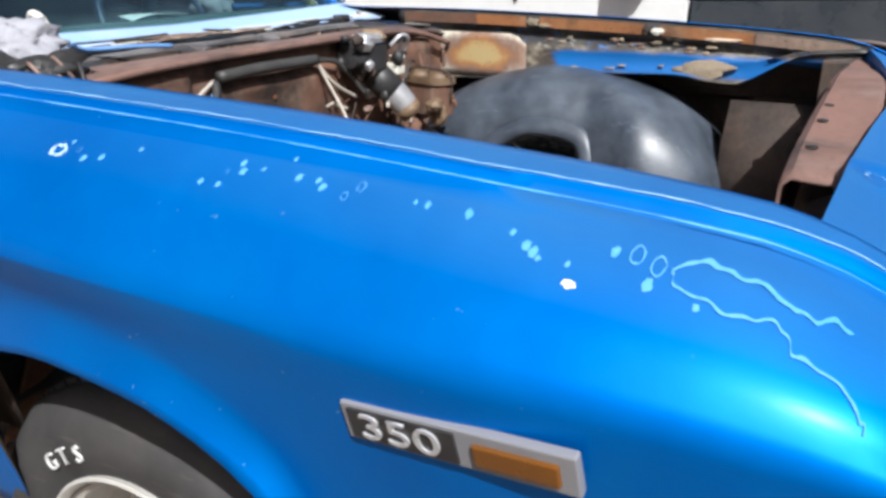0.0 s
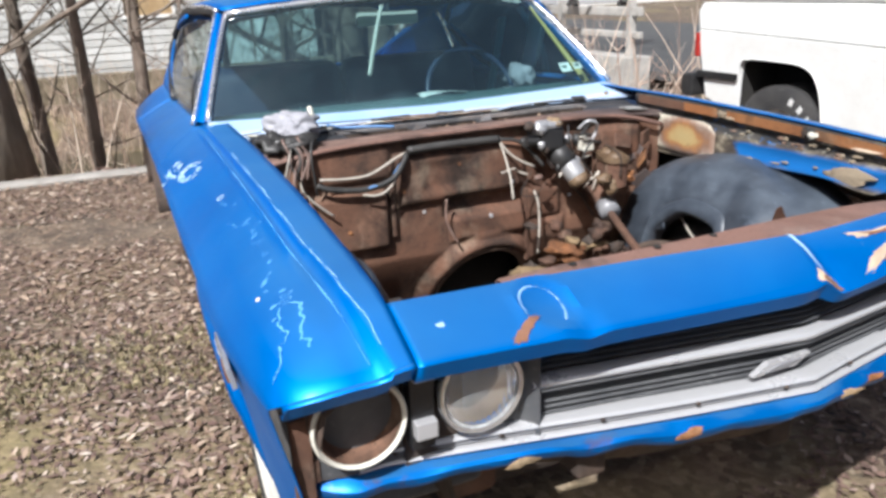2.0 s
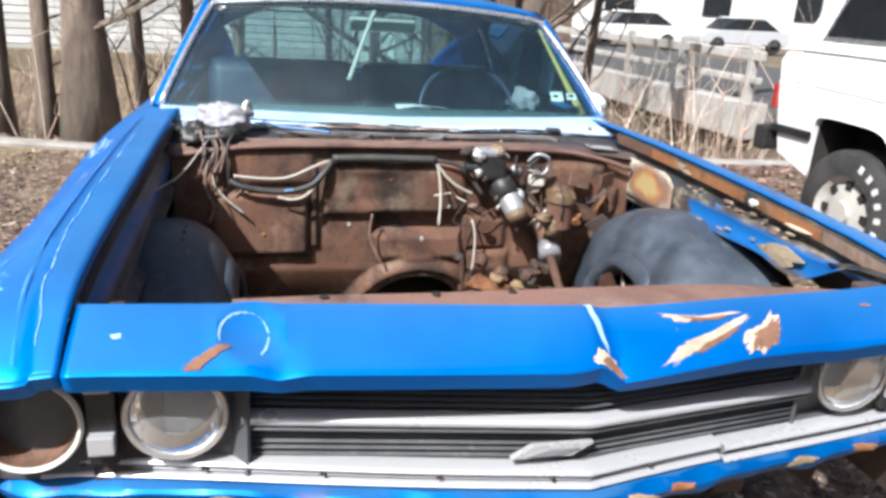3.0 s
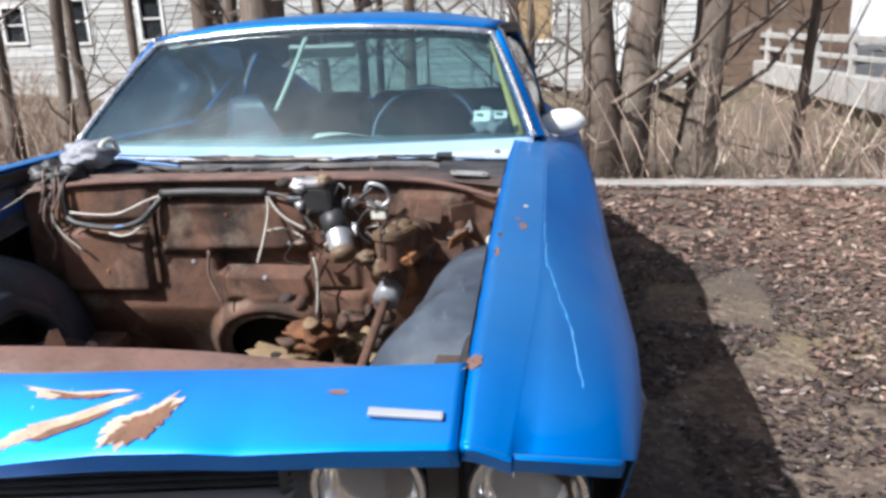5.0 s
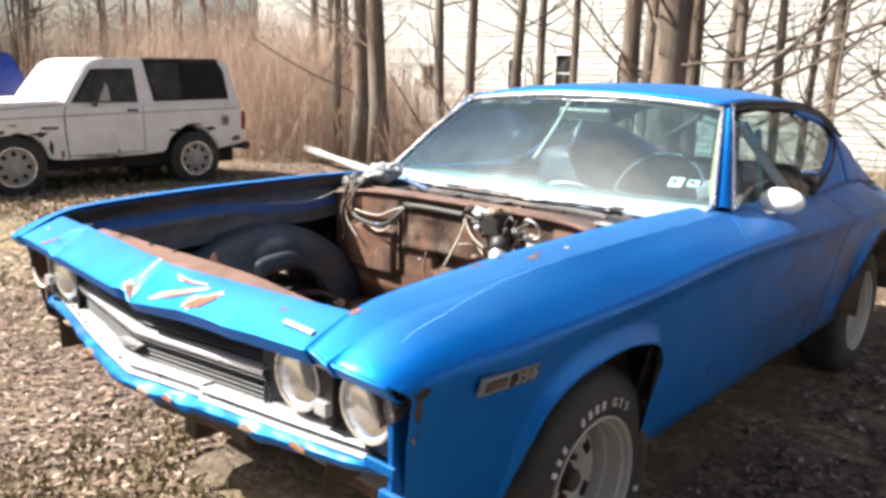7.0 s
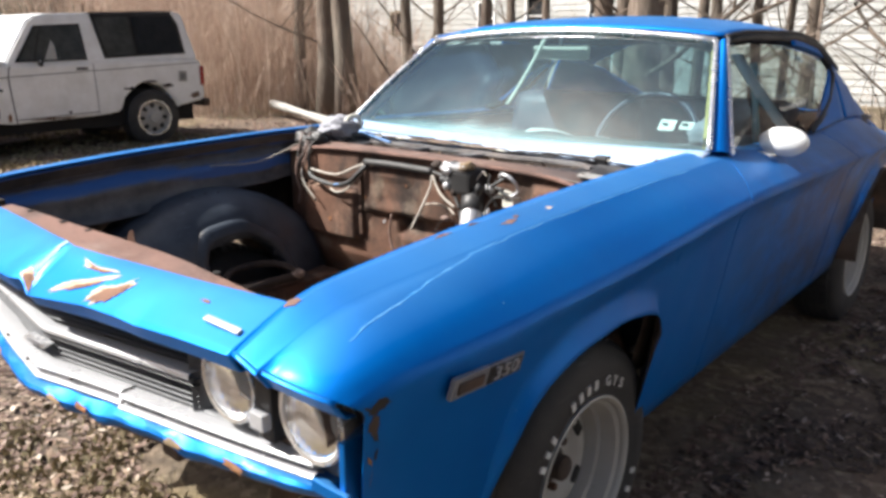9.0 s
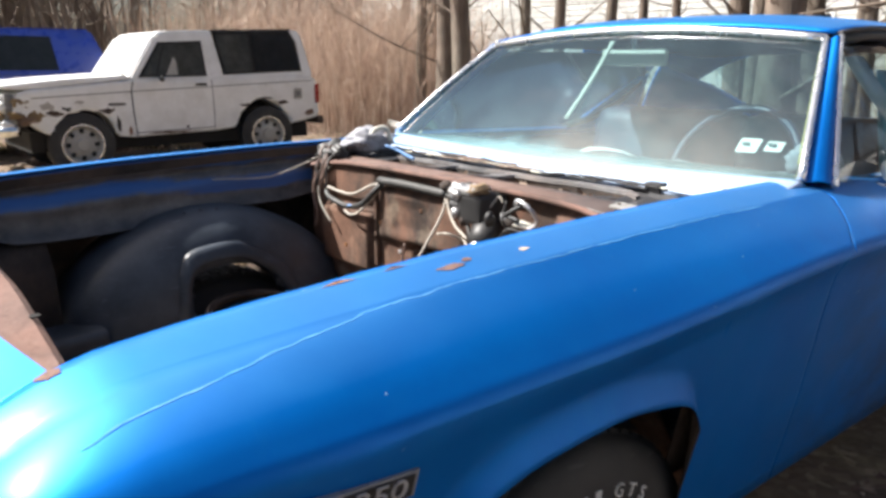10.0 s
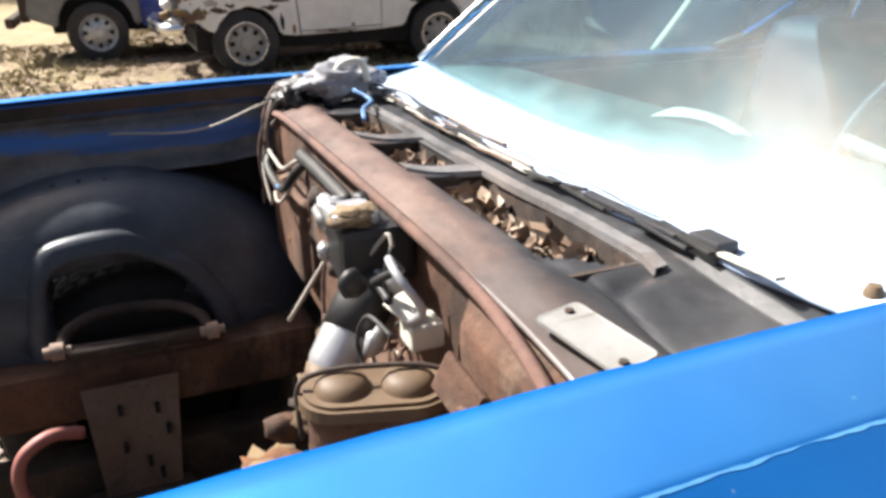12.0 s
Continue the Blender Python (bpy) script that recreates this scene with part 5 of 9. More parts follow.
for s, mat, lab in ((1, INNER, "flaking blue and rusty inner flange of the fender"), (-1, INNER_DARK, "dark grimy inner flange of the fender")):
    rows = []
    for y in stations(-0.66, 0.62, 40):
        xi, zc = inner_x(y), crease_z(y) + 0.001
        low = flange_low(y) if s > 0 else 0.80 + 0.02 * math.sin(5 * y) + 0.05 * max(0.0, (y - 0.35) / 0.3) + 0.55 * max(0.0, -0.45 - y)
        r = [(xi + 0.004, zc), (xi - 0.004, zc - 0.012), (xi + 0.002, zc - 0.042), (xi + 0.012, zc - 0.045), (xi + 0.014, zc - 0.060), (xi - 0.004, zc - 0.066),
             (xi - 0.006, (zc + low) / 2 - 0.02), (xi + 0.006, low + 0.01), (xi - 0.018, low)]
        rows.append([Vector((s * x, y, z)) for x, z in r])
    fl = sheet("inner_flange", rows, mat, CAR, lab, flip=s > 0, t=0.003)
    for ya, yb, m_ in ((-0.62, -0.40, RUST_DUSTY), (-0.398, -0.165, RUST_RAW), (-0.125, 0.165, RUST_RAW), (0.205, 0.36, RUST_RAW), (0.362, 0.60, RUST)) if s > 0 else ((-0.62, 0.60, RUST_DARK),):
        rows = [[Vector((s * (inner_x(y) - 0.0055), y, crease_z(y) - 0.004)), Vector((s * (inner_x(y) - 0.0035), y, crease_z(y) - 0.032))] for y in stations(ya, yb, 10)]
        sheet("bare_strip", rows, m_, fl)
    if s > 0:
        rows = [[Vector((inner_x(y) - 0.010 - 0.006 * math.sin(math.pi * (y - 0.20) / 0.305), y, 0.937 - 0.020 * k - 0.03 * max(0.0, 0.235 - y) / 0.035 * (1 - k / 6))) for k in range(7)] for y in stations(0.20, 0.505, 12)]
        sheet("hinge_plate", rows, HINGE, fl, "pale flaking plate with a rusty centre", t=0.003)
        flake("torn_patch", -0.295, 0.866, 0.070, 0.023, GRITTY, fl, 5, 0.009, "cream and brown torn patch")
        flake("torn_patch", -0.225, 0.862, 0.018, 0.010, GRITTY, fl, 6, 0.009)
        flake("dusty_tag", 0.185, crease_z(0.185) - 0.018, 0.026, 0.014, GRITTY, fl, 7, 0.009)
        flake("dusty_tag", 0.150, crease_z(0.15) - 0.026, 0.020, 0.007, GRITTY, fl, 8, 0.009)
        flake("dusty_tag", -0.132, crease_z(-0.13) - 0.018, 0.012, 0.016, RUST_DARK, fl, 9, 0.009)
        flake("white_tag", -0.160, crease_z(-0.16) - 0.021, 0.018, 0.011, PALE, fl, 10, 0.010, "bare white chip")
        flake("dusty_tag", -0.325, crease_z(-0.33) - 0.028, 0.055, 0.005, CREAM, fl, 11, 0.008)
        rng = random.Random(77)
        for k in range(26):                            # scabs of old paint in the dark slot and along the blue
            y = rng.uniform(-0.30, 0.17)
            low_row = k % 3 == 2
            z = (flange_low(y) + rng.uniform(0.008, 0.02)) if low_row else crease_z(y) - rng.uniform(0.048, 0.066)
            flake("paint_scab", y, z, rng.uniform(0.006, 0.018), rng.uniform(0.003, 0.006), (GRITTY, RUST_DUSTY, PAINT_WORN)[k % 3 if not low_row else 0], fl, 300 + k, 0.0055 if low_row else 0.0045)

# black plastic wheelhouses with their arm openings
def wheelhouse(s):
    yc, zc, ry, rz = 0.085, 0.38, 0.47, 0.455 if s < 0 else 0.475
    rows = []
    n = 72
    for k in range(n + 1):
        w = math.pi * (0.02 + 0.96 * k / n)
        row = []
        for x, sh in ((0.800, 1.0), (0.74, 1.0), (0.66, 0.995), (0.62, 0.975), (0.585, 0.93), (0.555, 0.86), (0.53, 0.77), (0.515, 0.66), (0.505, 0.55), (0.50, 0.42), (0.498, 0.25)):
            y = yc + ry * sh * math.cos(w) * (1 + 0.04 * math.sin(3 * w))
            z = zc + rz * sh * math.sin(w) ** (0.68 if s > 0 else 0.9)
            if s > 0 and x < 0.7:                      # the driver's one bulges inwards at its front
                x -= 0.085 * max(0.0, min(1.0, (-0.04 - y) / 0.14))
            row.append(Vector((s * x, y, z)))
        rows.append(row)
    v, f = grid(rows)
    rim = [(q[1], q[2]) for q in smooth_line([(0, -0.045, 0.43), (0, -0.043, 0.56), (0, -0.034, 0.645), (0, -0.004, 0.688), (0, 0.09, 0.698), (0, 0.155, 0.678), (0, 0.245, 0.60), (0, 0.31, 0.43)], 5)]
    mid = (0.12, 0.46)

    def inside(y, z):
        """Whether a point lies within the arm opening."""
        hit = False
        ring = rim
        for k in range(len(ring)):
            (ya, za), (yb, zb) = ring[k], ring[k - 1]
            if (za > z) != (zb > z) and y < (yb - ya) * (z - za) / (zb - za) + ya:
                hit = not hit
        return hit

    skin = [q for q in v if abs(q.x) < 0.66]

    def on_dome(y, z):
        near = sorted(((q.y - y) ** 2 + (q.z - z) ** 2 + 1e-6, abs(q.x)) for q in skin)[:4]
        return sum(x / d for d, x in near) / sum(1 / d for d, x in near)

    keep = []
    for q in f:
        c = sum((v[i] for i in q), Vector()) / 4
        if not (abs(c.x) < 0.64 and inside(c.y, c.z)):
            keep.append(q)
    if s < 0:
        keep = [tuple(reversed(q)) for q in keep]
    ob = link_mesh("wheelhouse", v, keep, BLACK_PLASTIC, CAR, "black moulded inner wheelhouse with an arm opening")
    thick(ob, 0.004)
    band = []
    for y, z in rim:
        d = Vector((0, y - mid[0], z - mid[1])).normalized()
        row = []
        for out_by, proud in ((0.052, -0.006), (0.040, 0.006), (0.026, 0.013), (0.010, 0.014), (0.0, 0.006), (-0.006, -0.012), (-0.008, -0.045)):
            yy, zz = y + d.y * out_by, z + d.z * out_by
            row.append(Vector((s * (on_dome(yy, max(zz, 0.42)) - proud), yy, zz)))
        band.append(row)
    for _ in range(3):                                 # ease the collar along its length
        for k in range(1, len(band) - 1):
            for c in range(7):
                band[k][c].x = (band[k - 1][c].x + 2 * band[k][c].x + band[k + 1][c].x) / 4
    sheet("opening_collar", band, BLACK_PLASTIC, ob, flip=s > 0, t=0.003)
    for dy, dz in ((0.0, 0.0), (0.05, 0.004), (0.10, 0.002), (0.03, -0.012)):
        turned("push_pin", [(0.003, 0.0), (0.002, 0.004), (-0.002, 0.005)], (s * 0.63, dy, 0.826 + dz), "z", BLACK, ob, seg=10)
    bm = bmesh.new()                                   # moulded step ahead of the dome
    vs = [bm.verts.new((s * x, y, z)) for x, y, z in ((0.50, -0.53, 0.547), (0.50, -0.27, 0.560), (0.79, -0.27, 0.585), (0.79, -0.53, 0.572))]
    lo = [bm.verts.new((v_.co.x, v_.co.y, 0.475)) for v_ in vs]
    bm.faces.new(vs)
    bm.faces.new(list(reversed(lo)))
    for k in range(4):
        bm.faces.new((vs[k], lo[k], lo[(k + 1) % 4], vs[(k + 1) % 4]))
    bmesh.ops.recalc_face_normals(bm, faces=bm.faces)
    bmesh.ops.bevel(bm, geom=list(bm.edges), offset=0.018, segments=3, affect="EDGES", profile=0.5)
    part("wheelhouse_step", bm, BLACK_PLASTIC, ob)
    # dark sheets put in for the shade inside the fender skin
    rows = [[Vector((s * x, y, z)) for x, z in ((0.735, 0.893), (0.80, 0.878), (0.855, 0.83), (0.864, 0.79), (0.864, 0.78))] for y in (-0.60, -0.40, 0.0, 0.25, 0.46)]
    rows.insert(0, [Vector((s * (q.x * s - 0.02), -0.70, q.z - 0.03)) for q in [Vector((v_.x, 0, v_.z)) for v_ in rows[0]]])
    sheet("inner_liner", rows, RUST_DARK, CAR, "dark sheet for the shade inside the fender", t=0.003)
    for ya, yb in ((-0.64, -0.40), (0.37, 0.46)):
        rows = [[Vector((s * x, y, z)) for x, z in ((0.850, 0.785), (0.830, 0.64), (0.795, 0.47))] for y in (ya, yb)]
        sheet("inner_liner", rows, RUST_DARK, CAR, "dark sheet for the shade inside the fender", t=0.003)
    # skirt between the dome and the flange
    rows = [[Vector((s * 0.72, y, 0.79)), Vector((s * 0.64, y, 0.70)), Vector((s * 0.60, y, 0.50))] for y in (-0.64, -0.50, -0.36)]
    sheet("splash_skirt", rows, RUST_DARK, CAR, t=0.004)
    return ob


wheelhouse(1)
wheelhouse(-1)

# firewall with its pressed panels and the transmission opening
FW = 0.475


def fw_depth(x, z):
    d = 0.0
    def panel(x0, x1, z0, z1, h, soft=0.014):
        a = min(x - x0, x1 - x, z - z0, z1 - z)
        return h * max(0.0, min(1.0, a / soft + 0.5))
    d -= panel(-0.595, -0.325, 0.635, 0.812, 0.030)
    d -= panel(-0.60, -0.305, 0.846, 0.942, 0.012)
    d -= panel(-0.285, 0.150, 0.752, 0.905, 0.022, 0.024)
    d += panel(-0.20, -0.04, 0.79, 0.875, 0.008, 0.03)
    d += panel(-0.128, 0.150, 0.690, 0.758, 0.030, 0.018)
    d -= panel(-0.105, 0.150, 0.612, 0.706, 0.026, 0.022)
    d -= panel(0.158, 0.285, 0.645, 0.740, 0.014, 0.008)
    d -= panel(0.17, 0.30, 0.50, 0.63, 0.018, 0.02)
    d -= panel(0.42, 0.60, 0.72, 0.92, 0.026, 0.03)
    d += 0.17 * max(0.0, (0.578 - z) / 0.28) ** 1.1
    q = math.hypot((x - 0.015) / 0.180, (z - 0.405) / 0.176)
    d -= 0.045 * max(0.0, 1 - abs(q - 1.04) / 0.22)
    d += 0.004 * noise.noise(Vector((x * 9, 0, z * 9)))
    return d


v, f, n1, n2 = [], [], 168, 96
for j in range(n2 + 1):
    for i in range(n1 + 1):
        x = -0.70 + 1.40 * i / n1
        z = 0.30 + (0.952 - 0.30) * j / n2
        z2 = min(z, 0.952 - 0.035 * max(0.0, (abs(x) - 0.45) / 0.25) ** 1.5)
        v.append((x, FW + fw_depth(x, z2), z2))
for j in range(n2):
    for i in range(n1):
        a = j * (n1 + 1) + i
        q = (a, a + 1, a + n1 + 2, a + n1 + 1)
        c = (Vector(v[a]) + Vector(v[a + n1 + 2])) / 2
        if ((c.x - 0.015) / 0.165) ** 2 + ((c.z - 0.405) / 0.162) ** 2 < 1:
            continue
        f.append(q)
firewall = link_mesh("firewall", v, f, FIREWALL, CAR, "rust-brown pressed firewall with the transmission opening")
thick(firewall, 0.004, 1.0)
ring = []
for k in range(25):
    w = math.pi * (-0.15 + 1.3 * k / 24)
    x, z = 0.015 + 0.166 * math.cos(w), 0.405 + 0.163 * math.sin(w)
    ring.append((x, FW + fw_depth(x, z) - 0.008, z))
tube("opening_flange", ring, 0.011, RUST_DUSTY, firewall, "dusty rounded flange of the opening", n=0)
for i, (x, z) in enumerate([(-0.235, 0.677), (-0.20, 0.72), (-0.27, 0.80), (-0.18, 0.64), (0.02, 0.68), (-0.08, 0.86), (-0.24, 0.87), (0.33, 0.70), (-0.45, 0.70), (-0.40, 0.86), (0.10, 0.78)]):
    y = FW + fw_depth(x, z)
    turned("firewall_bolt", [(-0.008, 0.0), (-0.007, 0.006), (0.002, 0.007)] if i % 3 else [(-0.001, 0.0), (-0.001, 0.009), (0.002, 0.010)], (x, y, z), "y", ALLOY if i % 3 == 1 else (VOID if i % 3 == 0 else RUST_RAW), firewall, seg=9)
for x, z0, z1 in ((-0.305, 0.66, 0.90), (0.157, 0.50, 0.75)):
    bm = bmesh.new()
    box(bm, x - 0.007, x + 0.007, FW - 0.02, FW + 0.004, z0, z1, 0.004)
    part("pressed_rib", bm, RUST, firewall)
# floor pan and tunnel seen below
bm = bmesh.new()
box(bm, -0.62, -0.10, 0.50, 1.1, 0.30, 0.315)
box(bm, 0.17, 0.62, 0.50, 1.1, 0.30, 0.315)
part("floor_pan", bm, RUST_DARK, CAR, "dark floor pan edge")
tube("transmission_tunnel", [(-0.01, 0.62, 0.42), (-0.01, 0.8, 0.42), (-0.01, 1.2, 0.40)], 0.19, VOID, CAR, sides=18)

# cowl top with its rectangular vents full of leaves
COWL_LINES = [(0.43, 0.537, 0.52, 0.569), (0.52, 0.569, 0.495, 0.640), (0.52, 0.569, 0.66, 0.552), (-0.43, 0.537, -0.52, 0.569), (-0.52, 0.569, -0.66, 0.552)]


def seg_far(x, y, ax, ay, bx, by):
    """How far a point lies from a pressed line of the cowl."""
    ux, uy = bx - ax, by - ay
    t = max(0.0, min(1.0, ((x - ax) * ux + (y - ay) * uy) / (ux * ux + uy * uy)))
    return math.hypot(x - ax - t * ux, y - ay - t * uy)


def cowl_z(x, y):
    t = (y - 0.46) / 0.32
    press = min(seg_far(x, y, *q) for q in COWL_LINES)
    return 0.953 - 0.007 * math.exp(-(press / 0.010) ** 2) + 0.022 * t - 0.03 * max(0.0, (abs(x) - 0.45) / 0.28) ** 1.6 * (1 - 0.5 * t) + 0.012 * math.exp(-((t - 0.15) / 0.12) ** 2)


VENTS = [(-0.40, -0.19, 0.528, 0.612), (-0.125, 0.048, 0.528, 0.615), (0.102, 0.475, 0.537, 0.628)]
v, f = [], []
n1, n2 = 190, 60
for j in range(n2 + 1):
    for i in range(n1 + 1):
        x, y = -0.74 + 1.48 * i / n1, 0.458 + 0.345 * j / n2
        sunk = 0.012 if abs(x) > 0.43 and 0.56 < y < 0.68 else 0.0
        v.append((x, y, cowl_z(x, y) - sunk * (0.5 + 0.5 * math.sin(14 * x + 9 * y))))
for j in range(n2):
    for i in range(n1):
        a = j * (n1 + 1) + i
        x, y = -0.74 + 1.48 * (i + 0.5) / n1, 0.458 + 0.345 * (j + 0.5) / n2
        if any(x0 < x < x1 and y0 + 1.2 * max(0.0, x - 0.42) < y < y1 for x0, x1, y0, y1 in VENTS):
            continue
        f.append((a, a + 1, a + n1 + 2, a + n1 + 1))
cowl = link_mesh("cowl_top", v, f, COWL, CAR, "weathered grey-brown cowl top with open vents")
thick(cowl, 0.003)
for x0, x1, y0, y1 in VENTS:
    zz = cowl_z((x0 + x1) / 2, y0)
    bm = bmesh.new()
    box(bm, x0 - 0.01, x1 + 0.01, y0 - 0.01, y1 + 0.01, zz - 0.10, zz - 0.095)
    for q in ((x0 - 0.006, x0, y0, y1), (x1, x1 + 0.006, y0, y1), (x0, x1, y0 - 0.006, y0), (x0, x1, y1, y1 + 0.006)):
        box(bm, *q, zz - 0.10, zz - 0.006)
    part("vent_well", bm, RUST_DARK, cowl)
# pale folded rail along the back of the vents, and the struts between them
rows = [[Vector((x, 0.620 + (0.0, 0.001, 0.016, 0.017)[k] + 0.012 * max(0.0, (x - 0.1) / 0.4), cowl_z(x, 0.63) + (-0.004, 0.005, 0.007, 0.001)[k] + 0.0012 * math.sin(23 * x))) for k in range(4)] for x in stations(-0.42, 0.50, 40)]
sheet("vent_rail", rows, RAIL, cowl, "grey folded rail behind the vents", flip=True, t=0.002, smooth=False)
for xa in (-0.160, 0.072):
    rows = [[Vector((xa + dx + 0.5 * (y - 0.57), y, cowl_z(xa, y) + dz)) for dx, dz in ((-0.019, -0.004), (-0.017, 0.003), (0.017, 0.003), (0.019, -0.004))] for y in stations(0.525, 0.622, 8)]
    sheet("vent_strut", rows, RAIL, cowl, flip=True, t=0.002, smooth=False)
# ridged front edge of the cowl
tube("cowl_seam", [(-0.70, 0.452, 0.925), (-0.45, 0.452, 0.956), (0.0, 0.450, 0.962), (0.40, 0.452, 0.957), (0.55, 0.45, 0.94), (0.68, 0.44, 0.905)], 0.0075, RUST_PINK, cowl)
# painted upper cowl below the windscreen, folded and scabby at its front edge
rows = []
for k in range(41):
    x = -0.765 + 1.53 * k / 40
    a = abs(x) / 0.765
    yb = 0.800 + 0.062 * a ** 2
    zb = 0.992 + 0.010 * a
    yf = 0.668 + 0.04 * a ** 2 + 0.004 * math.sin(31 * x)
    rows.append([Vector((x, yf + 0.012, 0.966 - 0.01 * a)), Vector((x, yf, 0.976 - 0.008 * a)), Vector((x, (yf + yb) / 2, 0.985 + 0.001 * a)), Vector((x, yb, zb)), Vector((x, yb + 0.02, zb + 0.004))])
upper = sheet("upper_cowl", rows, PAINT_BLEACHED, CAR, "cowl edge below the windscreen, its blue paint bleached white", flip=True, t=0.004)
rnd = random.Random(8)
for i in range(26):
    x = -0.70 + 1.30 * i / 25 + rnd.uniform(-0.02, 0.02)
    if 0.56 < x:
        continue
    w, d = rnd.uniform(0.02, 0.085), rnd.uniform(0.004, 0.011)
    y, z = 0.664 + 0.04 * (abs(x) / 0.765) ** 2, 0.977 - 0.006 * abs(x)
    bm = bmesh.new()
    box(bm, -w, w, -d, d, -0.002, 0.002, 0.001)
    bmesh.ops.transform(bm, matrix=Matrix.Translation((x, y, z + rnd.uniform(0, 0.008))) @ pose(0, 0, 0, rnd.uniform(-18, 14), rnd.uniform(-6, 6), rnd.uniform(-8, 8)), verts=bm.verts)
    part("seal_flake", bm, rnd.choice([WIRE_BLACK, COWL, COWL, PALE, WIRE_BLACK]), upper)
bm = bmesh.new()
box(bm, 0.485, 0.530, 0.682, 0.710, 0.962, 0.988, 0.003)
part("wiper_bracket", bm, COWL, upper, "small grey bracket at the end of the seal")
turned("wiper_stub", [(0.008, 0.0), (0.007, 0.006), (0.0, 0.009), (-0.01, 0.010)], (0.66, 0.74, 0.980), "z", BRASSY, upper, "rusty wiper pivot", seg=12)
PLATE_AT = Matrix.Translation((0.600, 0.496, cowl_z(0.600, 0.496) + 0.004)) @ pose(0, 0, 0, 2.5, 6, 12)
bm = bmesh.new()
rim = []
for cx, cy, a0 in ((0.042, 0.018, 0), (-0.042, 0.018, 90), (-0.042, -0.018, 180), (0.042, -0.018, 270)):
    rim += [(cx + 0.007 * math.cos(radians(a0 + 30 * k)), cy + 0.007 * math.sin(radians(a0 + 30 * k))) for k in range(4)]
low_ring = [bm.verts.new((a, b, 0)) for a, b in rim]
top_ring = [bm.verts.new((a, b, 0.003)) for a, b in rim]
well_ring = [bm.verts.new((a * 0.94, b * 0.88, 0.0022)) for a, b in rim]
for k in range(len(rim)):
    q = (k + 1) % len(rim)
    bm.faces.new((low_ring[k], low_ring[q], top_ring[q], top_ring[k]))
    bm.faces.new((top_ring[k], top_ring[q], well_ring[q], well_ring[k]))
bm.faces.new(well_ring)
bmesh.ops.transform(bm, matrix=PLATE_AT, verts=bm.verts)
tag = part("data_plate", bm, PLATE, cowl, "dull pale rectangular data plate with rivets")
for k, (a, b) in enumerate(((-0.040, 0.008), (0.040, -0.008))):
    p = PLATE_AT @ Matrix.Translation((0, 0, 0.003)) @ Vector((a, b, 0))
    turned("rivet", [(0.002, 0.0), (0.0015, 0.004), (-0.002, 0.005)], p, "z", RUST_DARK, tag, seg=9)


def leaf_heap(name, n, zone, mat, label, parent=None, seed=1, size=0.02):
    """Crumpled leaves lying in a hollow; zone gives a place for a random generator."""
    rnd = random.Random(seed)
    v, f = [], []
    for _ in range(n):
        p, s = zone(rnd), size * rnd.uniform(0.6, 1.5)
        m = Matrix.Translation(p) @ Euler((rnd.uniform(-0.9, 0.9), rnd.uniform(-0.9, 0.9), rnd.uniform(0, 6.3))).to_matrix().to_4x4()
        b = len(v)
        for a, c, h in ((-1, 0, 0.1), (-0.3, 0.55, 0.3), (0.5, 0.45, 0.15), (1.1, 0, 0.4), (0.4, -0.5, 0.2), (-0.4, -0.5, 0.35), (0, 0, -0.05)):
            v.append(tuple(m @ Vector((a * s, c * s, h * s))))
        f += [(b + 6, b + k, b + (k + 1) % 6) for k in range(6)]
    ob = link_mesh(name, v, f, mat, parent, "", False)
    return tagged(ob, label, "leaves", "", "stuff")


def in_vent(rnd):
    x0, x1, y0, y1 = rnd.choice(VENTS + VENTS[2:])
    return Vector((rnd.uniform(x0, x1), rnd.uniform(y0, y1), 0.922 + rnd.uniform(-0.03, 0.025)))


leaf_heap("vent_leaves", 420, in_vent, PALE_LEAVES, "brown leaves caught in the cowl vents", None, 3, 0.016)

# wiper motor, relay, wiring
def lump(name, centre, size, mat, parent, label="", seed=0, rough=0.25, seg=3):
    bm = bmesh.new()
    bmesh.ops.create_icosphere(bm, subdivisions=seg, radius=1.0)
    for q in bm.verts:
        k = 1 + rough * noise.noise(q.co * 2.1 + Vector((seed * 3.7, seed, 0))) + rough * 0.4 * noise.noise(q.co * 6 + Vector((seed, 0, 0)))
        q.co = Vector((q.co.x * size[0] * k, q.co.y * size[1] * k, q.co.z * size[2] * k)) + Vector(centre)
    return part(name, bm, mat, parent, label, True)


bm = bmesh.new()
box(bm, 0.165, 0.250, 0.375, 0.470, 0.880, 0.955, 0.012)
motor = part("wiper_motor", bm, BLACK, CAR, "black wiper motor with torn silvery tape")
bm = bmesh.new()
box(bm, 0.170, 0.235, 0.37, 0.43, 0.950, 0.972, 0.009)
part("motor_cap", bm, FOIL, motor, "crumpled silvery cap")
lump("tape_wad", (0.165, 0.385, 0.955), (0.026, 0.02, 0.02), FOIL, motor, "", 2, 0.5)
lump("tape_wad", (0.225, 0.40, 0.965), (0.022, 0.03, 0.014), FLAKE, motor, "", 3, 0.5)
turned("motor_plug", [(-0.02, 0.0), (-0.018, 0.016), (0.02, 0.018), (0.022, 0.01)], (0.145, 0.40, 0.915), "x", BLACK, motor, seg=14)
v, f = tube_data([(0.235, 0.415, 0.875), (0.255, 0.385, 0.845), (0.275, 0.350, 0.800), (0.285, 0.335, 0.775)], [0.034, 0.034, 0.033, 0.026], 20)
link_mesh("motor_barrel", v, f, FOIL, motor, "scuffed silvery motor barrel")
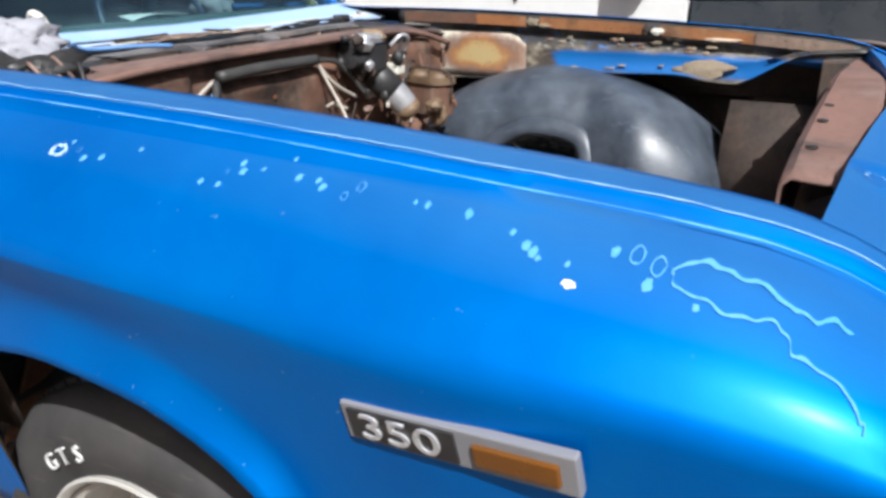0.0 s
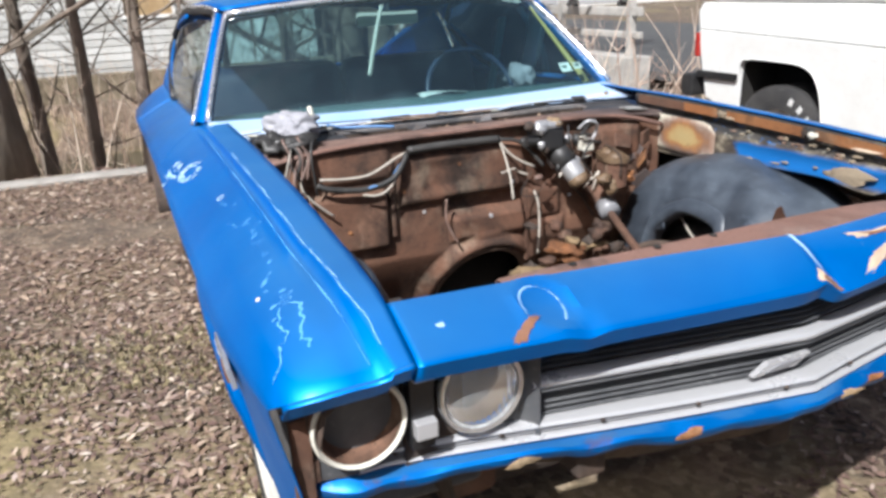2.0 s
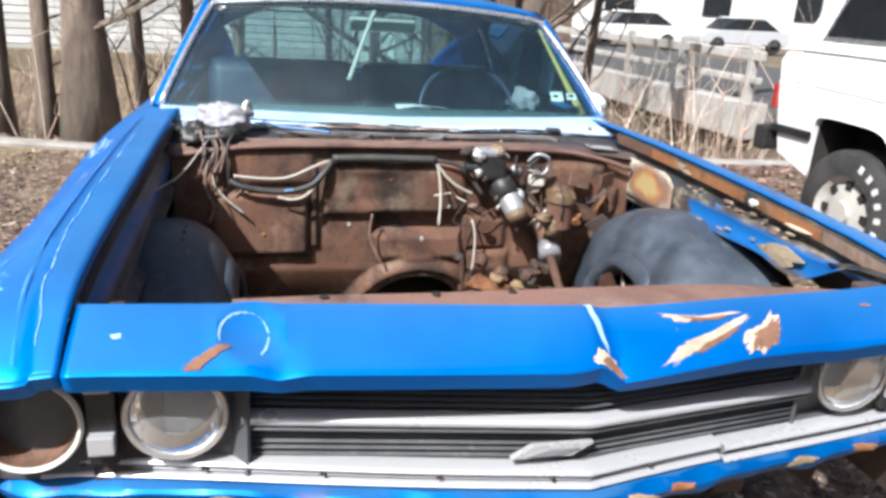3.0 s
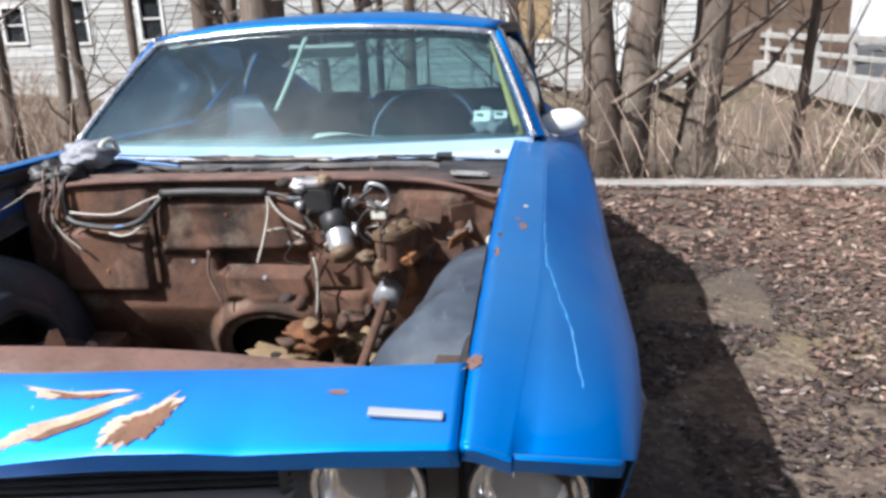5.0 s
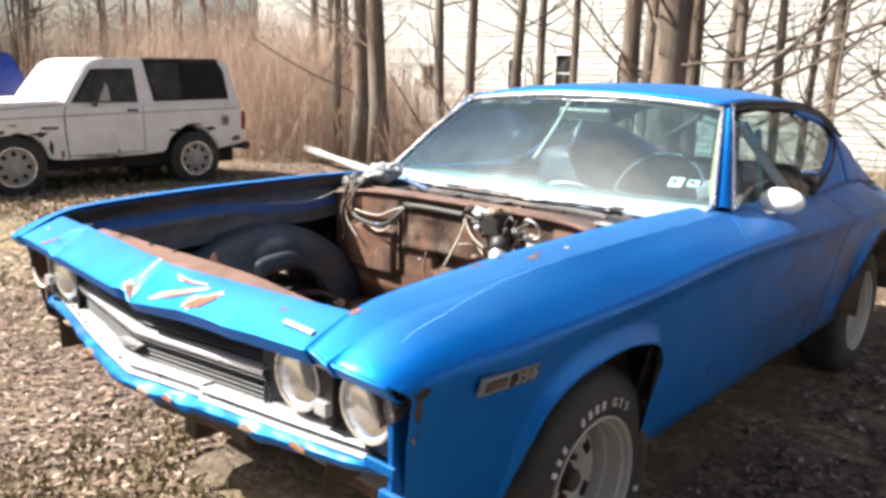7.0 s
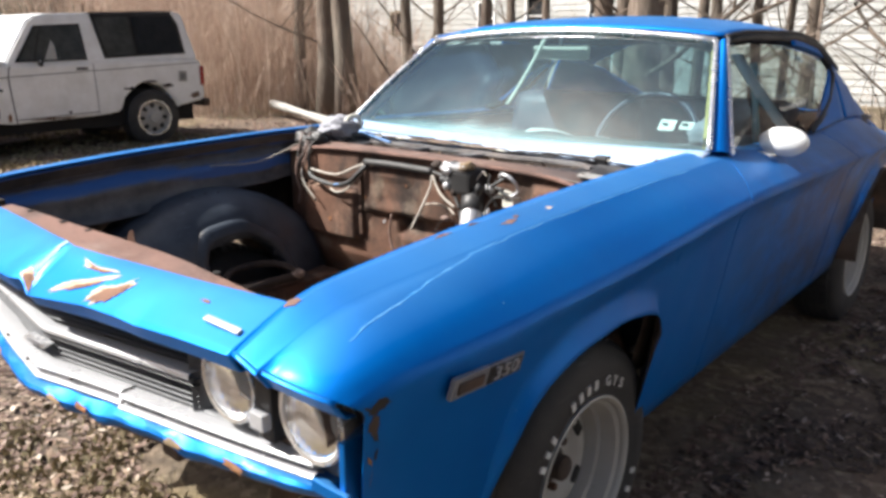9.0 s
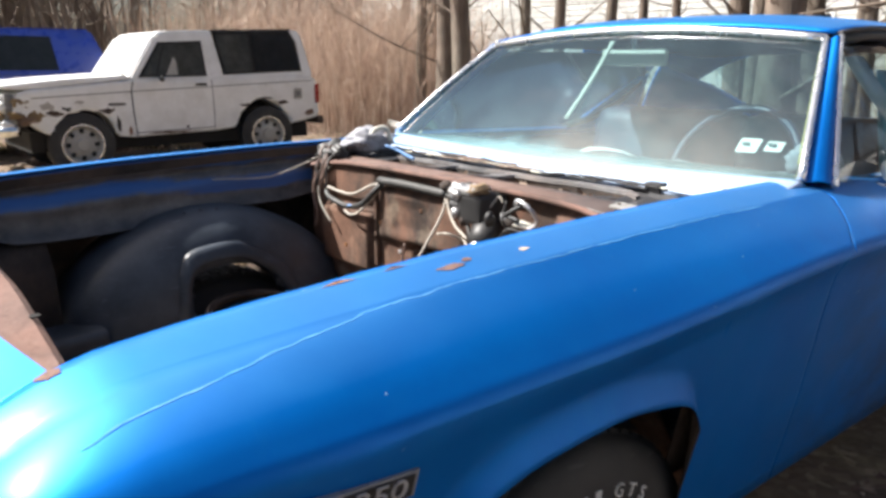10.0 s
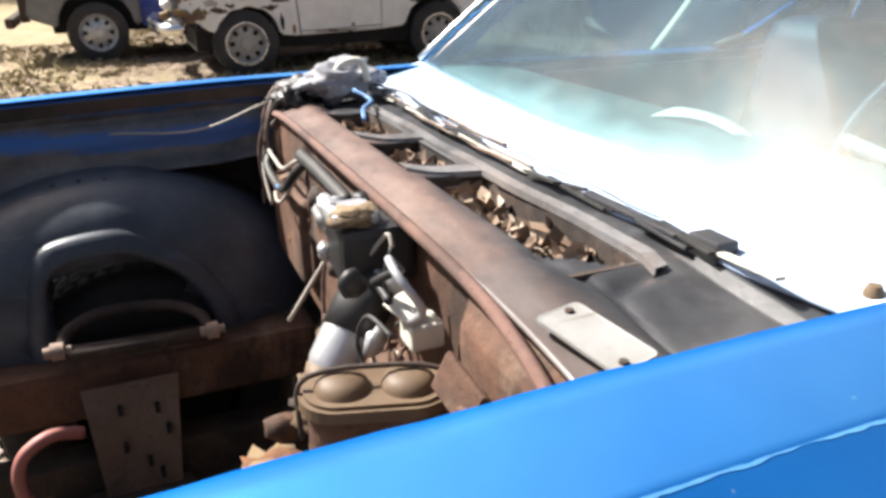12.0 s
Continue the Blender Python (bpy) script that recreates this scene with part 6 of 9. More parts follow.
v, f = tube_data([(0.233, 0.418, 0.879), (0.248, 0.396, 0.856), (0.262, 0.372, 0.829)], [0.0355, 0.0365, 0.0355], 20)
link_mesh("barrel_wrap", v, f, BLACK, motor, "black tape round the barrel")
v, f = tube_data([(0.278, 0.346, 0.793), (0.287, 0.331, 0.770)], [0.0335, 0.028], 20)
link_mesh("barrel_end", v, f, BRASSY, motor, "rust-stained end of the barrel")
bm = bmesh.new()
box(bm, 0.345, 0.385, 0.410, 0.450, 0.855, 0.885, 0.005)
relay = part("fuse_relay", bm, PALE, CAR, "chalky white relay with a loose flap")
bm = bmesh.new()
box(bm, -0.020, 0.020, -0.016, 0.016, 0, 0.003, 0.001, Matrix.Translation((0.355, 0.415, 0.897)) @ pose(0, 0, 0, 14, 12, 20))
part("relay_flap", bm, PALE, relay)
tube("relay_loop", [(0.33, 0.42, 0.93), (0.35, 0.40, 0.955), (0.385, 0.40, 0.945), (0.395, 0.42, 0.91), (0.37, 0.41, 0.885)], 0.005, ALLOY, relay)
# master cylinder with its two-domed lid, standing out from the firewall
MX = Matrix.Translation((0.420, 0.357, 0.109)) @ pose(0, 0, 0, 0, 0, 73) @ Matrix.Scale(0.92, 4)


def stadium(bm, a, r, z0, z1):
    """An oval block with straight sides."""
    ring = [(a * (1 if math.cos(w) >= 0 else -1) + r * math.cos(w), r * math.sin(w)) for w in [2 * math.pi * (k + 0.5) / 32 for k in range(32)]]
    lo, hi = [bm.verts.new((x, y, z0)) for x, y in ring], [bm.verts.new((x, y, z1)) for x, y in ring]
    bm.faces.new(hi)
    bm.faces.new(list(reversed(lo)))
    for k in range(32):
        bm.faces.new((lo[k], lo[(k + 1) % 32], hi[(k + 1) % 32], hi[k]))
    return bm


def mc_part(name, bm, mat, parent, label=""):
    bmesh.ops.transform(bm, matrix=MX, verts=bm.verts)
    return part(name, bm, mat, parent, label, False)


bm = bmesh.new()
stadium(bm, 0.038, 0.040, 0.700, 0.786)
mc = mc_part("master_cylinder", bm, RUST, CAR, "rusty master cylinder with a two-domed lid and wire bail")
bm = bmesh.new()
stadium(bm, 0.040, 0.046, 0.786, 0.800)
stadium(bm, 0.040, 0.040, 0.800, 0.804)
mc_part("lid", bm, BRASSY, mc, "rust-brown oval lid")
for x in (-0.037, 0.037):
    p = MX @ Vector((x, 0, 0.800))
    turned("lid_dome", [(0.019, 0.0), (0.0185, 0.010), (0.016, 0.020), (0.010, 0.027), (0.002, 0.030), (-0.004, 0.031)], p, "z", BRASSY, mc, seg=22)
tube("bail_wire", [MX @ Vector(p) for p in ((-0.086, 0, 0.74), (-0.086, 0, 0.805), (-0.06, 0.005, 0.822), (0.0, 0.006, 0.826), (0.06, 0.005, 0.822), (0.086, 0, 0.805), (0.086, 0, 0.74))], 0.003, RUST_DARK, mc)
v, f = tube_data([MX @ Vector((0.06, 0, 0.745)), MX @ Vector((0.12, 0, 0.75))], [0.034, 0.055], 20)
link_mesh("mounting_neck", v, f, RUST, mc)
lump("line_fitting", (0.385, 0.312, 0.755), (0.024, 0.024, 0.028), BRASSY, mc, "corroded yellowish fitting", 5, 0.35)
lump("line_fitting", (0.352, 0.305, 0.785), (0.024, 0.022, 0.017), BRASSY, mc, "", 6, 0.5)
lump("line_fitting", (0.45, 0.33, 0.775), (0.028, 0.03, 0.02), RUST_RAW, mc, "", 7, 0.5)
# steering column, coupling and shaft
v, f = tube_data([(0.412, 0.46, 0.725), (0.406, 0.40, 0.702), (0.400, 0.365, 0.685)], [0.045, 0.036, 0.03], 18)
col = link_mesh("steering_column", v, f, RUST, CAR, "rusty steering column and coupling at the firewall")
v, f = tube_data([(0.399, 0.36, 0.683), (0.390, 0.315, 0.662)], [0.034, 0.034], 18)
link_mesh("coupling", v, f, BADGE, col, "bare metal coupling")
tube("steering_shaft", [(0.392, 0.33, 0.668), (0.365, 0.05, 0.54), (0.335, -0.20, 0.45)], 0.013, RUST, col, n=1)
lump("column_boot", (0.455, 0.43, 0.775), (0.050, 0.040, 0.03), RUST, col, "torn rusty bracket", 9, 0.6)
lump("column_boot", (0.43, 0.42, 0.69), (0.03, 0.03, 0.05), RUST_RAW, col, "", 10, 0.6)
lump("insulation_wad", (0.10, 0.28, 0.50), (0.09, 0.05, 0.035), INSULATION, CAR, "scraps of yellowish insulation", 12, 0.8)
lump("insulation_wad", (0.20, 0.28, 0.58), (0.06, 0.05, 0.03), RUST_RAW, CAR, "", 13, 0.8)
# suspension tower plates, arms and frame sides
for s in (1, -1):
    bm = bmesh.new()
    vs = [bm.verts.new(p) for p in ((s * 0.405, -0.005, 0.465), (s * 0.405, 0.18, 0.465), (s * 0.38, 0.15, 0.17), (s * 0.38, 0.01, 0.17))]
    bmesh.ops.solidify(bm, geom=[bm.faces.new(vs)], thickness=0.006)
    tower = part("spring_tower", bm, PLATE_TAN, CAR, "grimy plate of the spring tower with slots")
    for y, z in ((0.06, 0.41), (0.13, 0.40), (0.145, 0.35), (0.06, 0.33), (0.10, 0.29), (0.12, 0.26)):
        bm = bmesh.new()
        x = s * (0.405 - 0.04 * (0.465 - z) / 0.245)
        box(bm, x - 0.008, x + 0.008, y - 0.005, y + 0.005, z - 0.010, z + 0.010, 0.002)
        part("slot", bm, VOID, tower)
    tube("control_arm", [(s * 0.43, -0.025, 0.555), (s * 0.46, -0.01, 0.572), (s * 0.49, 0.04, 0.585), (s * 0.50, 0.11, 0.585), (s * 0.49, 0.19, 0.578), (s * 0.46, 0.24, 0.56), (s * 0.43, 0.255, 0.54)], 0.012, RUST_DARK, tower, "rusty upper control arm")
    for y, z in ((-0.03, 0.55), (0.26, 0.535)):
        turned("arm_bolt", [(-0.025, 0.0), (-0.025, 0.011), (-0.012, 0.012), (-0.012, 0.018), (0.012, 0.018), (0.012, 0.010), (0.025, 0.009), (0.025, 0.0)], (s * 0.425, y, z), "y", PLATE_TAN, tower, seg=12)
    tube("arm_shaft", [(s * 0.43, -0.04, 0.54), (s * 0.43, 0.28, 0.525)], 0.016, RUST_DARK, tower, n=1)
    bm = bmesh.new()
    box(bm, s * 0.43, s * 0.56, -0.45, 0.48, 0.38, 0.50, 0.02)
    part("frame_horn", bm, RUST, CAR, "dark rusty frame side")
bm = bmesh.new()
box(bm, -0.42, 0.42, -0.12, 0.18, 0.12, 0.22, 0.02)
part("crossmember", bm, RUST_DARK, CAR, "dark rusty crossmember")
tube("pink_hose", [(-0.36, -0.01, 0.40), (-0.34, -0.06, 0.42), (-0.32, -0.11, 0.40), (-0.31, -0.125, 0.35), (-0.30, -0.11, 0.29), (-0.30, -0.07, 0.26)], 0.013, WIRE_PINK, CAR, "faded red hose")
lump("insulation_wad", (-0.28, -0.13, 0.27), (0.07, 0.05, 0.03), INSULATION, CAR, "", 15, 0.7)
tube("tie_rod", [(0.46, -0.1, 0.40), (0.2, -0.26, 0.40), (-0.1, -0.28, 0.40)], 0.013, RUST, CAR, "rusty steering link", n=2)
tube("drag_pipe", [(0.30, 0.16, 0.56), (0.36, 0.02, 0.52), (0.42, -0.10, 0.50)], 0.012, RUST, CAR, "", n=2)

# wiring along the firewall
h = tube("wiring_harness", [(-0.255, 0.440, 0.926), (-0.15, 0.440, 0.929), (-0.05, 0.440, 0.928), (0.05, 0.440, 0.926)], 0.012, WIRE_BLACK, CAR, "black taped wiring harness with loose white and blue wires")
tube("wire", [(-0.255, 0.455, 0.918), (-0.30, 0.44, 0.905), (-0.38, 0.43, 0.872), (-0.45, 0.43, 0.868), (-0.53, 0.43, 0.875)], 0.0041, WIRE_WHITE, h)
tube("wire", [(-0.25, 0.452, 0.915), (-0.29, 0.435, 0.880), (-0.33, 0.42, 0.842), (-0.38, 0.415, 0.838), (-0.41, 0.42, 0.828)], 0.0041, WIRE_BLUE, h)
tube("wire", [(-0.252, 0.450, 0.912), (-0.285, 0.43, 0.870), (-0.33, 0.415, 0.825), (-0.37, 0.41, 0.812), (-0.41, 0.415, 0.818)], 0.0037, WIRE_WHITE, h)
tube("wire", [(-0.255, 0.45, 0.915), (-0.28, 0.43, 0.885), (-0.32, 0.42, 0.85), (-0.40, 0.42, 0.832), (-0.50, 0.42, 0.845), (-0.54, 0.43, 0.86)], 0.009, WIRE_BLACK, h)
tube("wire", [(-0.54, 0.47, 0.955), (-0.57, 0.44, 0.91), (-0.585, 0.43, 0.865), (-0.56, 0.42, 0.82), (-0.50, 0.42, 0.765)], 0.0034, WIRE_WHITE, h)
tube("wire", [(-0.57, 0.46, 0.95), (-0.60, 0.43, 0.90), (-0.605, 0.42, 0.84), (-0.585, 0.42, 0.79), (-0.60, 0.42, 0.74)], 0.0045, COWL, h)
tube("wire", [(0.05, 0.440, 0.925), (0.058, 0.42, 0.88), (0.056, 0.38, 0.82), (0.045, 0.34, 0.755)], 0.0034, WIRE_WHITE, h)
tube("wire", [(0.05, 0.440, 0.922), (0.075, 0.43, 0.885), (0.11, 0.42, 0.855), (0.163, 0.416, 0.828)], 0.0042, WIRE_WHITE, h)
tube("wire", [(0.05, 0.440, 0.925), (0.11, 0.43, 0.915), (0.15, 0.42, 0.88), (0.19, 0.405, 0.83)], 0.006, WIRE_BLACK, h)
tube("wire", [(-0.135, 0.44, 0.76), (-0.142, 0.435, 0.70), (-0.128, 0.43, 0.655), (-0.105, 0.425, 0.61)], 0.004, COWL, h)
tube("wire", [(0.17, 0.43, 0.745), (0.180, 0.42, 0.70), (0.178, 0.41, 0.62), (0.165, 0.40, 0.54)], 0.0037, WIRE_WHITE, h)
tube("wire", [(0.60, 0.30, 0.79), (0.585, 0.26, 0.70), (0.56, 0.18, 0.66), (0.53, 0.08, 0.62), (0.50, -0.06, 0.60)], 0.0034, WIRE_WHITE, h)
tube("wire", [(-0.60, 0.45, 0.965), (-0.66, 0.30, 0.905), (-0.705, 0.12, 0.905), (-0.712, -0.02, 0.895), (-0.715, -0.12, 0.890)], 0.0023, WIRE_WHITE, h)
tube("wire", [(-0.45, 0.60, 1.0), (-0.40, 0.62, 0.985), (-0.32, 0.58, 0.985), (-0.25, 0.56, 0.98)], 0.0045, WIRE_BLUE, h)
tube("wire", [(-0.50, 0.66, 1.0), (-0.42, 0.70, 0.99), (-0.30, 0.69, 0.988), (-0.15, 0.68, 0.99)], 0.0025, COWL, h)
for k in range(7):
    rnd = random.Random(40 + k)
    x0 = rnd.uniform(-0.60, -0.50)
    tube("wire", [(x0, 0.50, 0.975), (x0 - 0.02, 0.47, 0.97 + rnd.uniform(0, 0.03)), (x0 - rnd.uniform(0, 0.06), 0.44, 0.94), (x0 - 0.03, 0.43, 0.90 - rnd.uniform(0, 0.08))], 0.0035, rnd.choice([WIRE_BLACK, WIRE_WHITE, COWL]), h)
rnd = random.Random(314)
for i in range(16):
    p = Vector((rnd.uniform(0.12, 0.31), rnd.uniform(0.37, 0.44), rnd.uniform(0.80, 0.97)))
    lump("tape_wad", p, (rnd.uniform(0.008, 0.022), rnd.uniform(0.008, 0.018), rnd.uniform(0.008, 0.02)), rnd.choice([FOIL, BLACK, RUST_DARK, FOIL, COWL]), motor, "", 60 + i, 0.6, 2)
for i in range(14):
    p = Vector((rnd.uniform(0.14, 0.42), rnd.uniform(0.38, 0.44), rnd.uniform(0.74, 0.95)))
    pts = [p]
    for _ in range(3):
        pts.append(pts[-1] + Vector((rnd.uniform(-0.05, 0.05), rnd.uniform(-0.03, 0.015), rnd.uniform(-0.07, 0.03))))
    tube("wire", pts, rnd.choice((0.002, 0.003, 0.005)), rnd.choice([WIRE_BLACK, WIRE_WHITE, RUST_DARK, RUST, WIRE_BLACK]), h)
for i in range(22):
    p = Vector((rnd.uniform(0.05, 0.40), rnd.uniform(0.20, 0.40), rnd.uniform(0.46, 0.66)))
    lump("scrap", p, (rnd.uniform(0.012, 0.04), rnd.uniform(0.01, 0.03), rnd.uniform(0.008, 0.025)), rnd.choice([RUST, RUST_RAW, RUST_DARK, INSULATION, RUST]), col, "", 90 + i, 0.8, 2)
for i in range(7):
    p = Vector((rnd.uniform(0.42, 0.62), rnd.uniform(0.40, 0.46), rnd.uniform(0.72, 0.90)))
    bm = bmesh.new()
    box(bm, -0.035, 0.035, -0.004, 0.004, -0.022, 0.022, 0.003)
    for q in bm.verts:
        q.co.y += 0.012 * math.sin(q.co.x * 60 + i)
    bmesh.ops.transform(bm, matrix=Matrix.Translation(p) @ pose(0, 0, 0, rnd.uniform(-40, 40), rnd.uniform(-50, 50), rnd.uniform(-50, 50)), verts=bm.verts)
    part("bracket_scrap", bm, rnd.choice([RUST, RUST_RAW, COWL]), col)
# long strips of old seal and wire along the cowl
for i in range(7):
    x0, y0 = rnd.uniform(-0.45, 0.25), rnd.uniform(0.652, 0.70)
    pts = [(x0 + 0.055 * k, y0 + 0.03 * abs(x0 + 0.055 * k) ** 2 + rnd.uniform(-0.003, 0.003), 0.979 + 0.09 * (y0 - 0.655) + rnd.uniform(0, 0.003)) for k in range(rnd.randint(4, 8))]
    tube("seal_strip", pts, rnd.choice((0.0018, 0.0025, 0.003)), rnd.choice([RAIL, WIRE_BLACK, RUST_DUSTY, PALE]), upper)
# rag and tangle at the passenger end of the cowl
rag = lump("rag", (-0.56, 0.60, 1.005), (0.075, 0.085, 0.042), CLOTH, None, "", 21, 0.55, 4)
tagged(rag, "crumpled grey rag lying on the cowl corner", "rag")
lump("tangle", (-0.63, 0.53, 0.975), (0.05, 0.06, 0.03), WIRE_BLACK, h, "black knot of old wiring", 22, 0.8)
lump("tangle", (-0.57, 0.49, 0.97), (0.06, 0.03, 0.03), WIRE_BLACK, h, "", 23, 0.8)
tube("loom_loop", [(-0.50, 0.56, 1.0), (-0.50, 0.59, 1.045), (-0.49, 0.63, 1.05), (-0.48, 0.64, 1.01)], 0.008, PALE, h)

# ---- cabin: roof, glass, pillars, interior ----
roof_z = spline([1.20, 1.35, 1.7, 2.1, 2.5, 2.8], [1.362, 1.392, 1.408, 1.396, 1.352, 1.285])
rail_x = spline([1.20, 1.6, 2.1, 2.6, 2.9], [0.622, 0.660, 0.668, 0.640, 0.615])
rail_z = spline([1.20, 1.4, 1.8, 2.1, 2.35, 2.6, 2.9], [1.318, 1.335, 1.332, 1.298, 1.235, 1.17, 1.10])


def glass_point(u, t):
    """The windscreen: u across (-1 to 1), t from base to top."""
    xb, xt = 0.765, 0.615
    x = u * (xb + (xt - xb) * t)
    y0, y1 = 0.812 + 0.060 * u * u, 1.195 + 0.038 * u * u
    z0, z1 = 0.994 + 0.010 * u * u, 1.352 - 0.036 * u * u
    return Vector((x, y0 + (y1 - y0) * t, z0 + (z1 - z0) * t + 0.012 * math.sin(math.pi * t)))


rows = [[glass_point(-1 + 2 * i / 24, k / 12) for i in range(25)] for k in range(13)]
windscreen = sheet("windscreen", rows, WINDSHIELD, CAR, "dusty greenish windscreen reflecting bare trees", flip=False)
windscreen.visible_shadow = False


def trim_line(name, pts, r, mat, parent, label=""):
    v, f = tube_data(pts, r, 8)
    return link_mesh(name, v, f, mat, parent, label)


out = Vector((0, -0.006, 0.004))
trim_line("screen_trim", [glass_point(-1 + 2 * i / 24, 1.0) + out for i in range(25)], 0.011, STAINLESS, windscreen, "bright trim across the top of the windscreen")
for s in (1, -1):
    trim_line("screen_trim", [glass_point(s, k / 12) + out for k in range(13)], 0.009, STAINLESS, windscreen)
    # windscreen pillar, with its bright drip moulding
    rows = []
    for k in range(13):
        t = k / 12
        p = glass_point(s, t)
        q = Vector((s * (0.800 + (0.640 - 0.800) * t), 0.945 + (1.245 - 0.945) * t, 0.990 + (1.325 - 0.990) * t))
        w = Vector((s * 0.012, -0.004, 0.006))
        rows.append([p + Vector((0, 0.002, -0.004)), p * 0.7 + q * 0.3 + w, p * 0.3 + q * 0.7 + w, q, q + Vector((-s * 0.03, 0.015, -0.004)), p + Vector((-s * 0.02, 0.045, -0.01))])
    pillar = sheet("windscreen_pillar", rows, PAINT, CAR, "slim blue windscreen pillar with bright mouldings", flip=s < 0, close=True)
    trim_line("drip_moulding", [r[3] + Vector((s * 0.004, 0, 0)) for r in rows], 0.008, STAINLESS, pillar)

# roof skin
rows = []
for y in stations(1.205, 2.62, 22):
    row = []
    for k in range(-16, 17):
        u = k / 16
        x = u * rail_x(y)
        zc, ze = roof_z(y), rail_z(y) + 0.012
        yy = y - 0.0 + (0.038 * u * u if y < 1.3 else 0.038 * u * u * max(0, (1.6 - y) / 0.3))
        row.append(Vector((x, yy, zc + (ze - zc) * abs(u) ** 2.6)))
    rows.append(row)
roof = sheet("roof_panel", rows, PAINT, CAR, "blue roof panel, faded on top", flip=True, t=0.006)
for s in (1, -1):
    # sail panel running down to the tail, and the lower corner ahead of it
    rows, strips = [], []
    for y in stations(1.80, 3.60, 44):
        xt = rail_x(min(y, 2.9)) - max(0, y - 2.9) * 0.02
        zb, zt = crease_z(y) + 0.004, rail_z(min(y, 2.9)) + 0.012
        if y > 2.75:
            q = ((y - 2.75) / 0.85) ** 0.8
            zt = (rail_z(2.75) + 0.012) * (1 - q) + (zb + 0.006) * q
        # the leading edge slopes back from the waistline up to the roof rail
        edge = max(0.0, min(1.0, (y - 1.80) / 0.50))
        zb2 = zt - 0.045 if y < 1.86 else max(zb, min(zt - 0.045, zb))
        top = zb + (zt - 0.045 - zb) * edge ** 1.35
        xb = min(0.785, X_OUT + taper(y) - 0.005)
        strips.append([Vector((s * (xt + (xb - xt) * ((zt - z) / (zt - zb)) ** 0.75), y, z)) for z in [top + (zb - top) * k / 8 for k in range(9)]])
        zb2 = max(zb, zt - 0.045) if y < 2.30 else zb
        row = []
        for k in range(9):
            t = k / 8
            z = zt + (zb2 - zt) * t
            full = (zt - z) / max(0.02, zt - zb)
            row.append(Vector((s * (xt + (xb - xt) * full ** 0.75), y, z)))
        rows.append(row)
    sheet("sail_panel", [r for r in rows if r[0].y > 2.30], PAINT, CAR, "blue sail panel behind the side window", flip=s < 0, t=0.008)
    sheet("sail_corner", [r for r in strips if r[0].y < 2.33], PAINT, CAR, "", flip=s < 0, t=0.008)
    sheet("roof_rail", [r for r in rows if r[0].y < 2.33], PAINT, CAR, "", flip=s < 0, t=0.008)
    # dark rail and seal over the side window
    pts = [Vector((s * (rail_x(y) + 0.006), y + (0.03 if y < 1.3 else 0), rail_z(y) - 0.004)) for y in stations(1.23, 2.16, 14)]
    pts += [Vector((s * 0.700, 2.255, 1.215)), Vector((s * 0.722, 2.25, 1.165)), Vector((s * 0.748, 2.13, 1.075)), Vector((s * 0.770, 1.97, 1.012)), Vector((s * 0.782, 1.82, 0.980))]
    trim_line("window_seal", pts, 0.016, BLACK, CAR, "black weathered window seal")
    pts = [Vector((s * (rail_x(y) + 0.014), y + (0.03 if y < 1.3 else 0), rail_z(y) + 0.012)) for y in stations(1.22, 2.6, 16)]
    trim_line("drip_rail", pts, 0.007, STAINLESS if s < 0 else BLACK, CAR)
    # side glass
    rows = []
    for y in stations(1.0, 2.25, 18):
        zt = rail_z(max(1.2, y)) - 0.01 if y > 1.2 else 0.995 + (rail_z(1.2) - 0.995) * (y - 0.95) / 0.25
        zt = min(zt, 1.30 - max(0, y - 2.1) * 0.7)
        rows.append([Vector((s * (0.785 - 0.125 * (k / 6) ** 1.3 * ((zt - 0.97) / 0.35)), y, 0.968 + (zt - 0.968) * k / 6)) for k in range(7)])
    g = sheet("side_glass", rows, SIDE_GLASS, CAR, "side window glass", flip=s > 0)
    g.visible_shadow = False
    if s > 0:
        rows = [[Vector((0.668 + 0.105 * k / 6, 1.215 + 0.27 * (k / 6) ** 1.2 + w, 1.275 - 0.27 * k / 6)) for w in (0.0, 0.06, 0.115)] for k in range(7)]
        sheet("tint_strip", rows, WINDOW_STRIP, g, "pale blue strip inside the glass", t=0.001)
# rear window and tail
rows = [[Vector((u * (0.56 + 0.02 * t), 2.55 + 0.60 * t - 0.03 * u * u, 1.335 - 0.375 * t - 0.03 * u * u)) for u in [-1 + k / 6 for k in range(13)]] for t in [k / 8 for k in range(9)]]
rear = sheet("rear_window", rows, SIDE_GLASS, CAR, "sloping rear window", flip=True)
rear.visible_shadow = False
rows = [[Vector((u * (0.69 - 0.11 * t), 3.14 + 0.66 * t, 0.945 - 0.12 * t - 0.02 * abs(u) ** 3)) for u in [-1 + k / 6 for k in range(13)]] for t in [k / 6 for k in range(7)]]
sheet("boot_lid", rows, PAINT, CAR, "blue boot lid", flip=True, t=0.006)
rows = [[Vector((u * (0.58 + 0.10 * min(1.0, t * 4)), 3.79 + 0.04 * math.sin(t * 3.1), 0.84 - 0.42 * t)) for u in [-1 + k / 6 for k in range(13)]] for t in [k / 6 for k in range(7)]]
sheet("tail_panel", rows, PAINT, CAR, "blue tail panel", t=0.006)
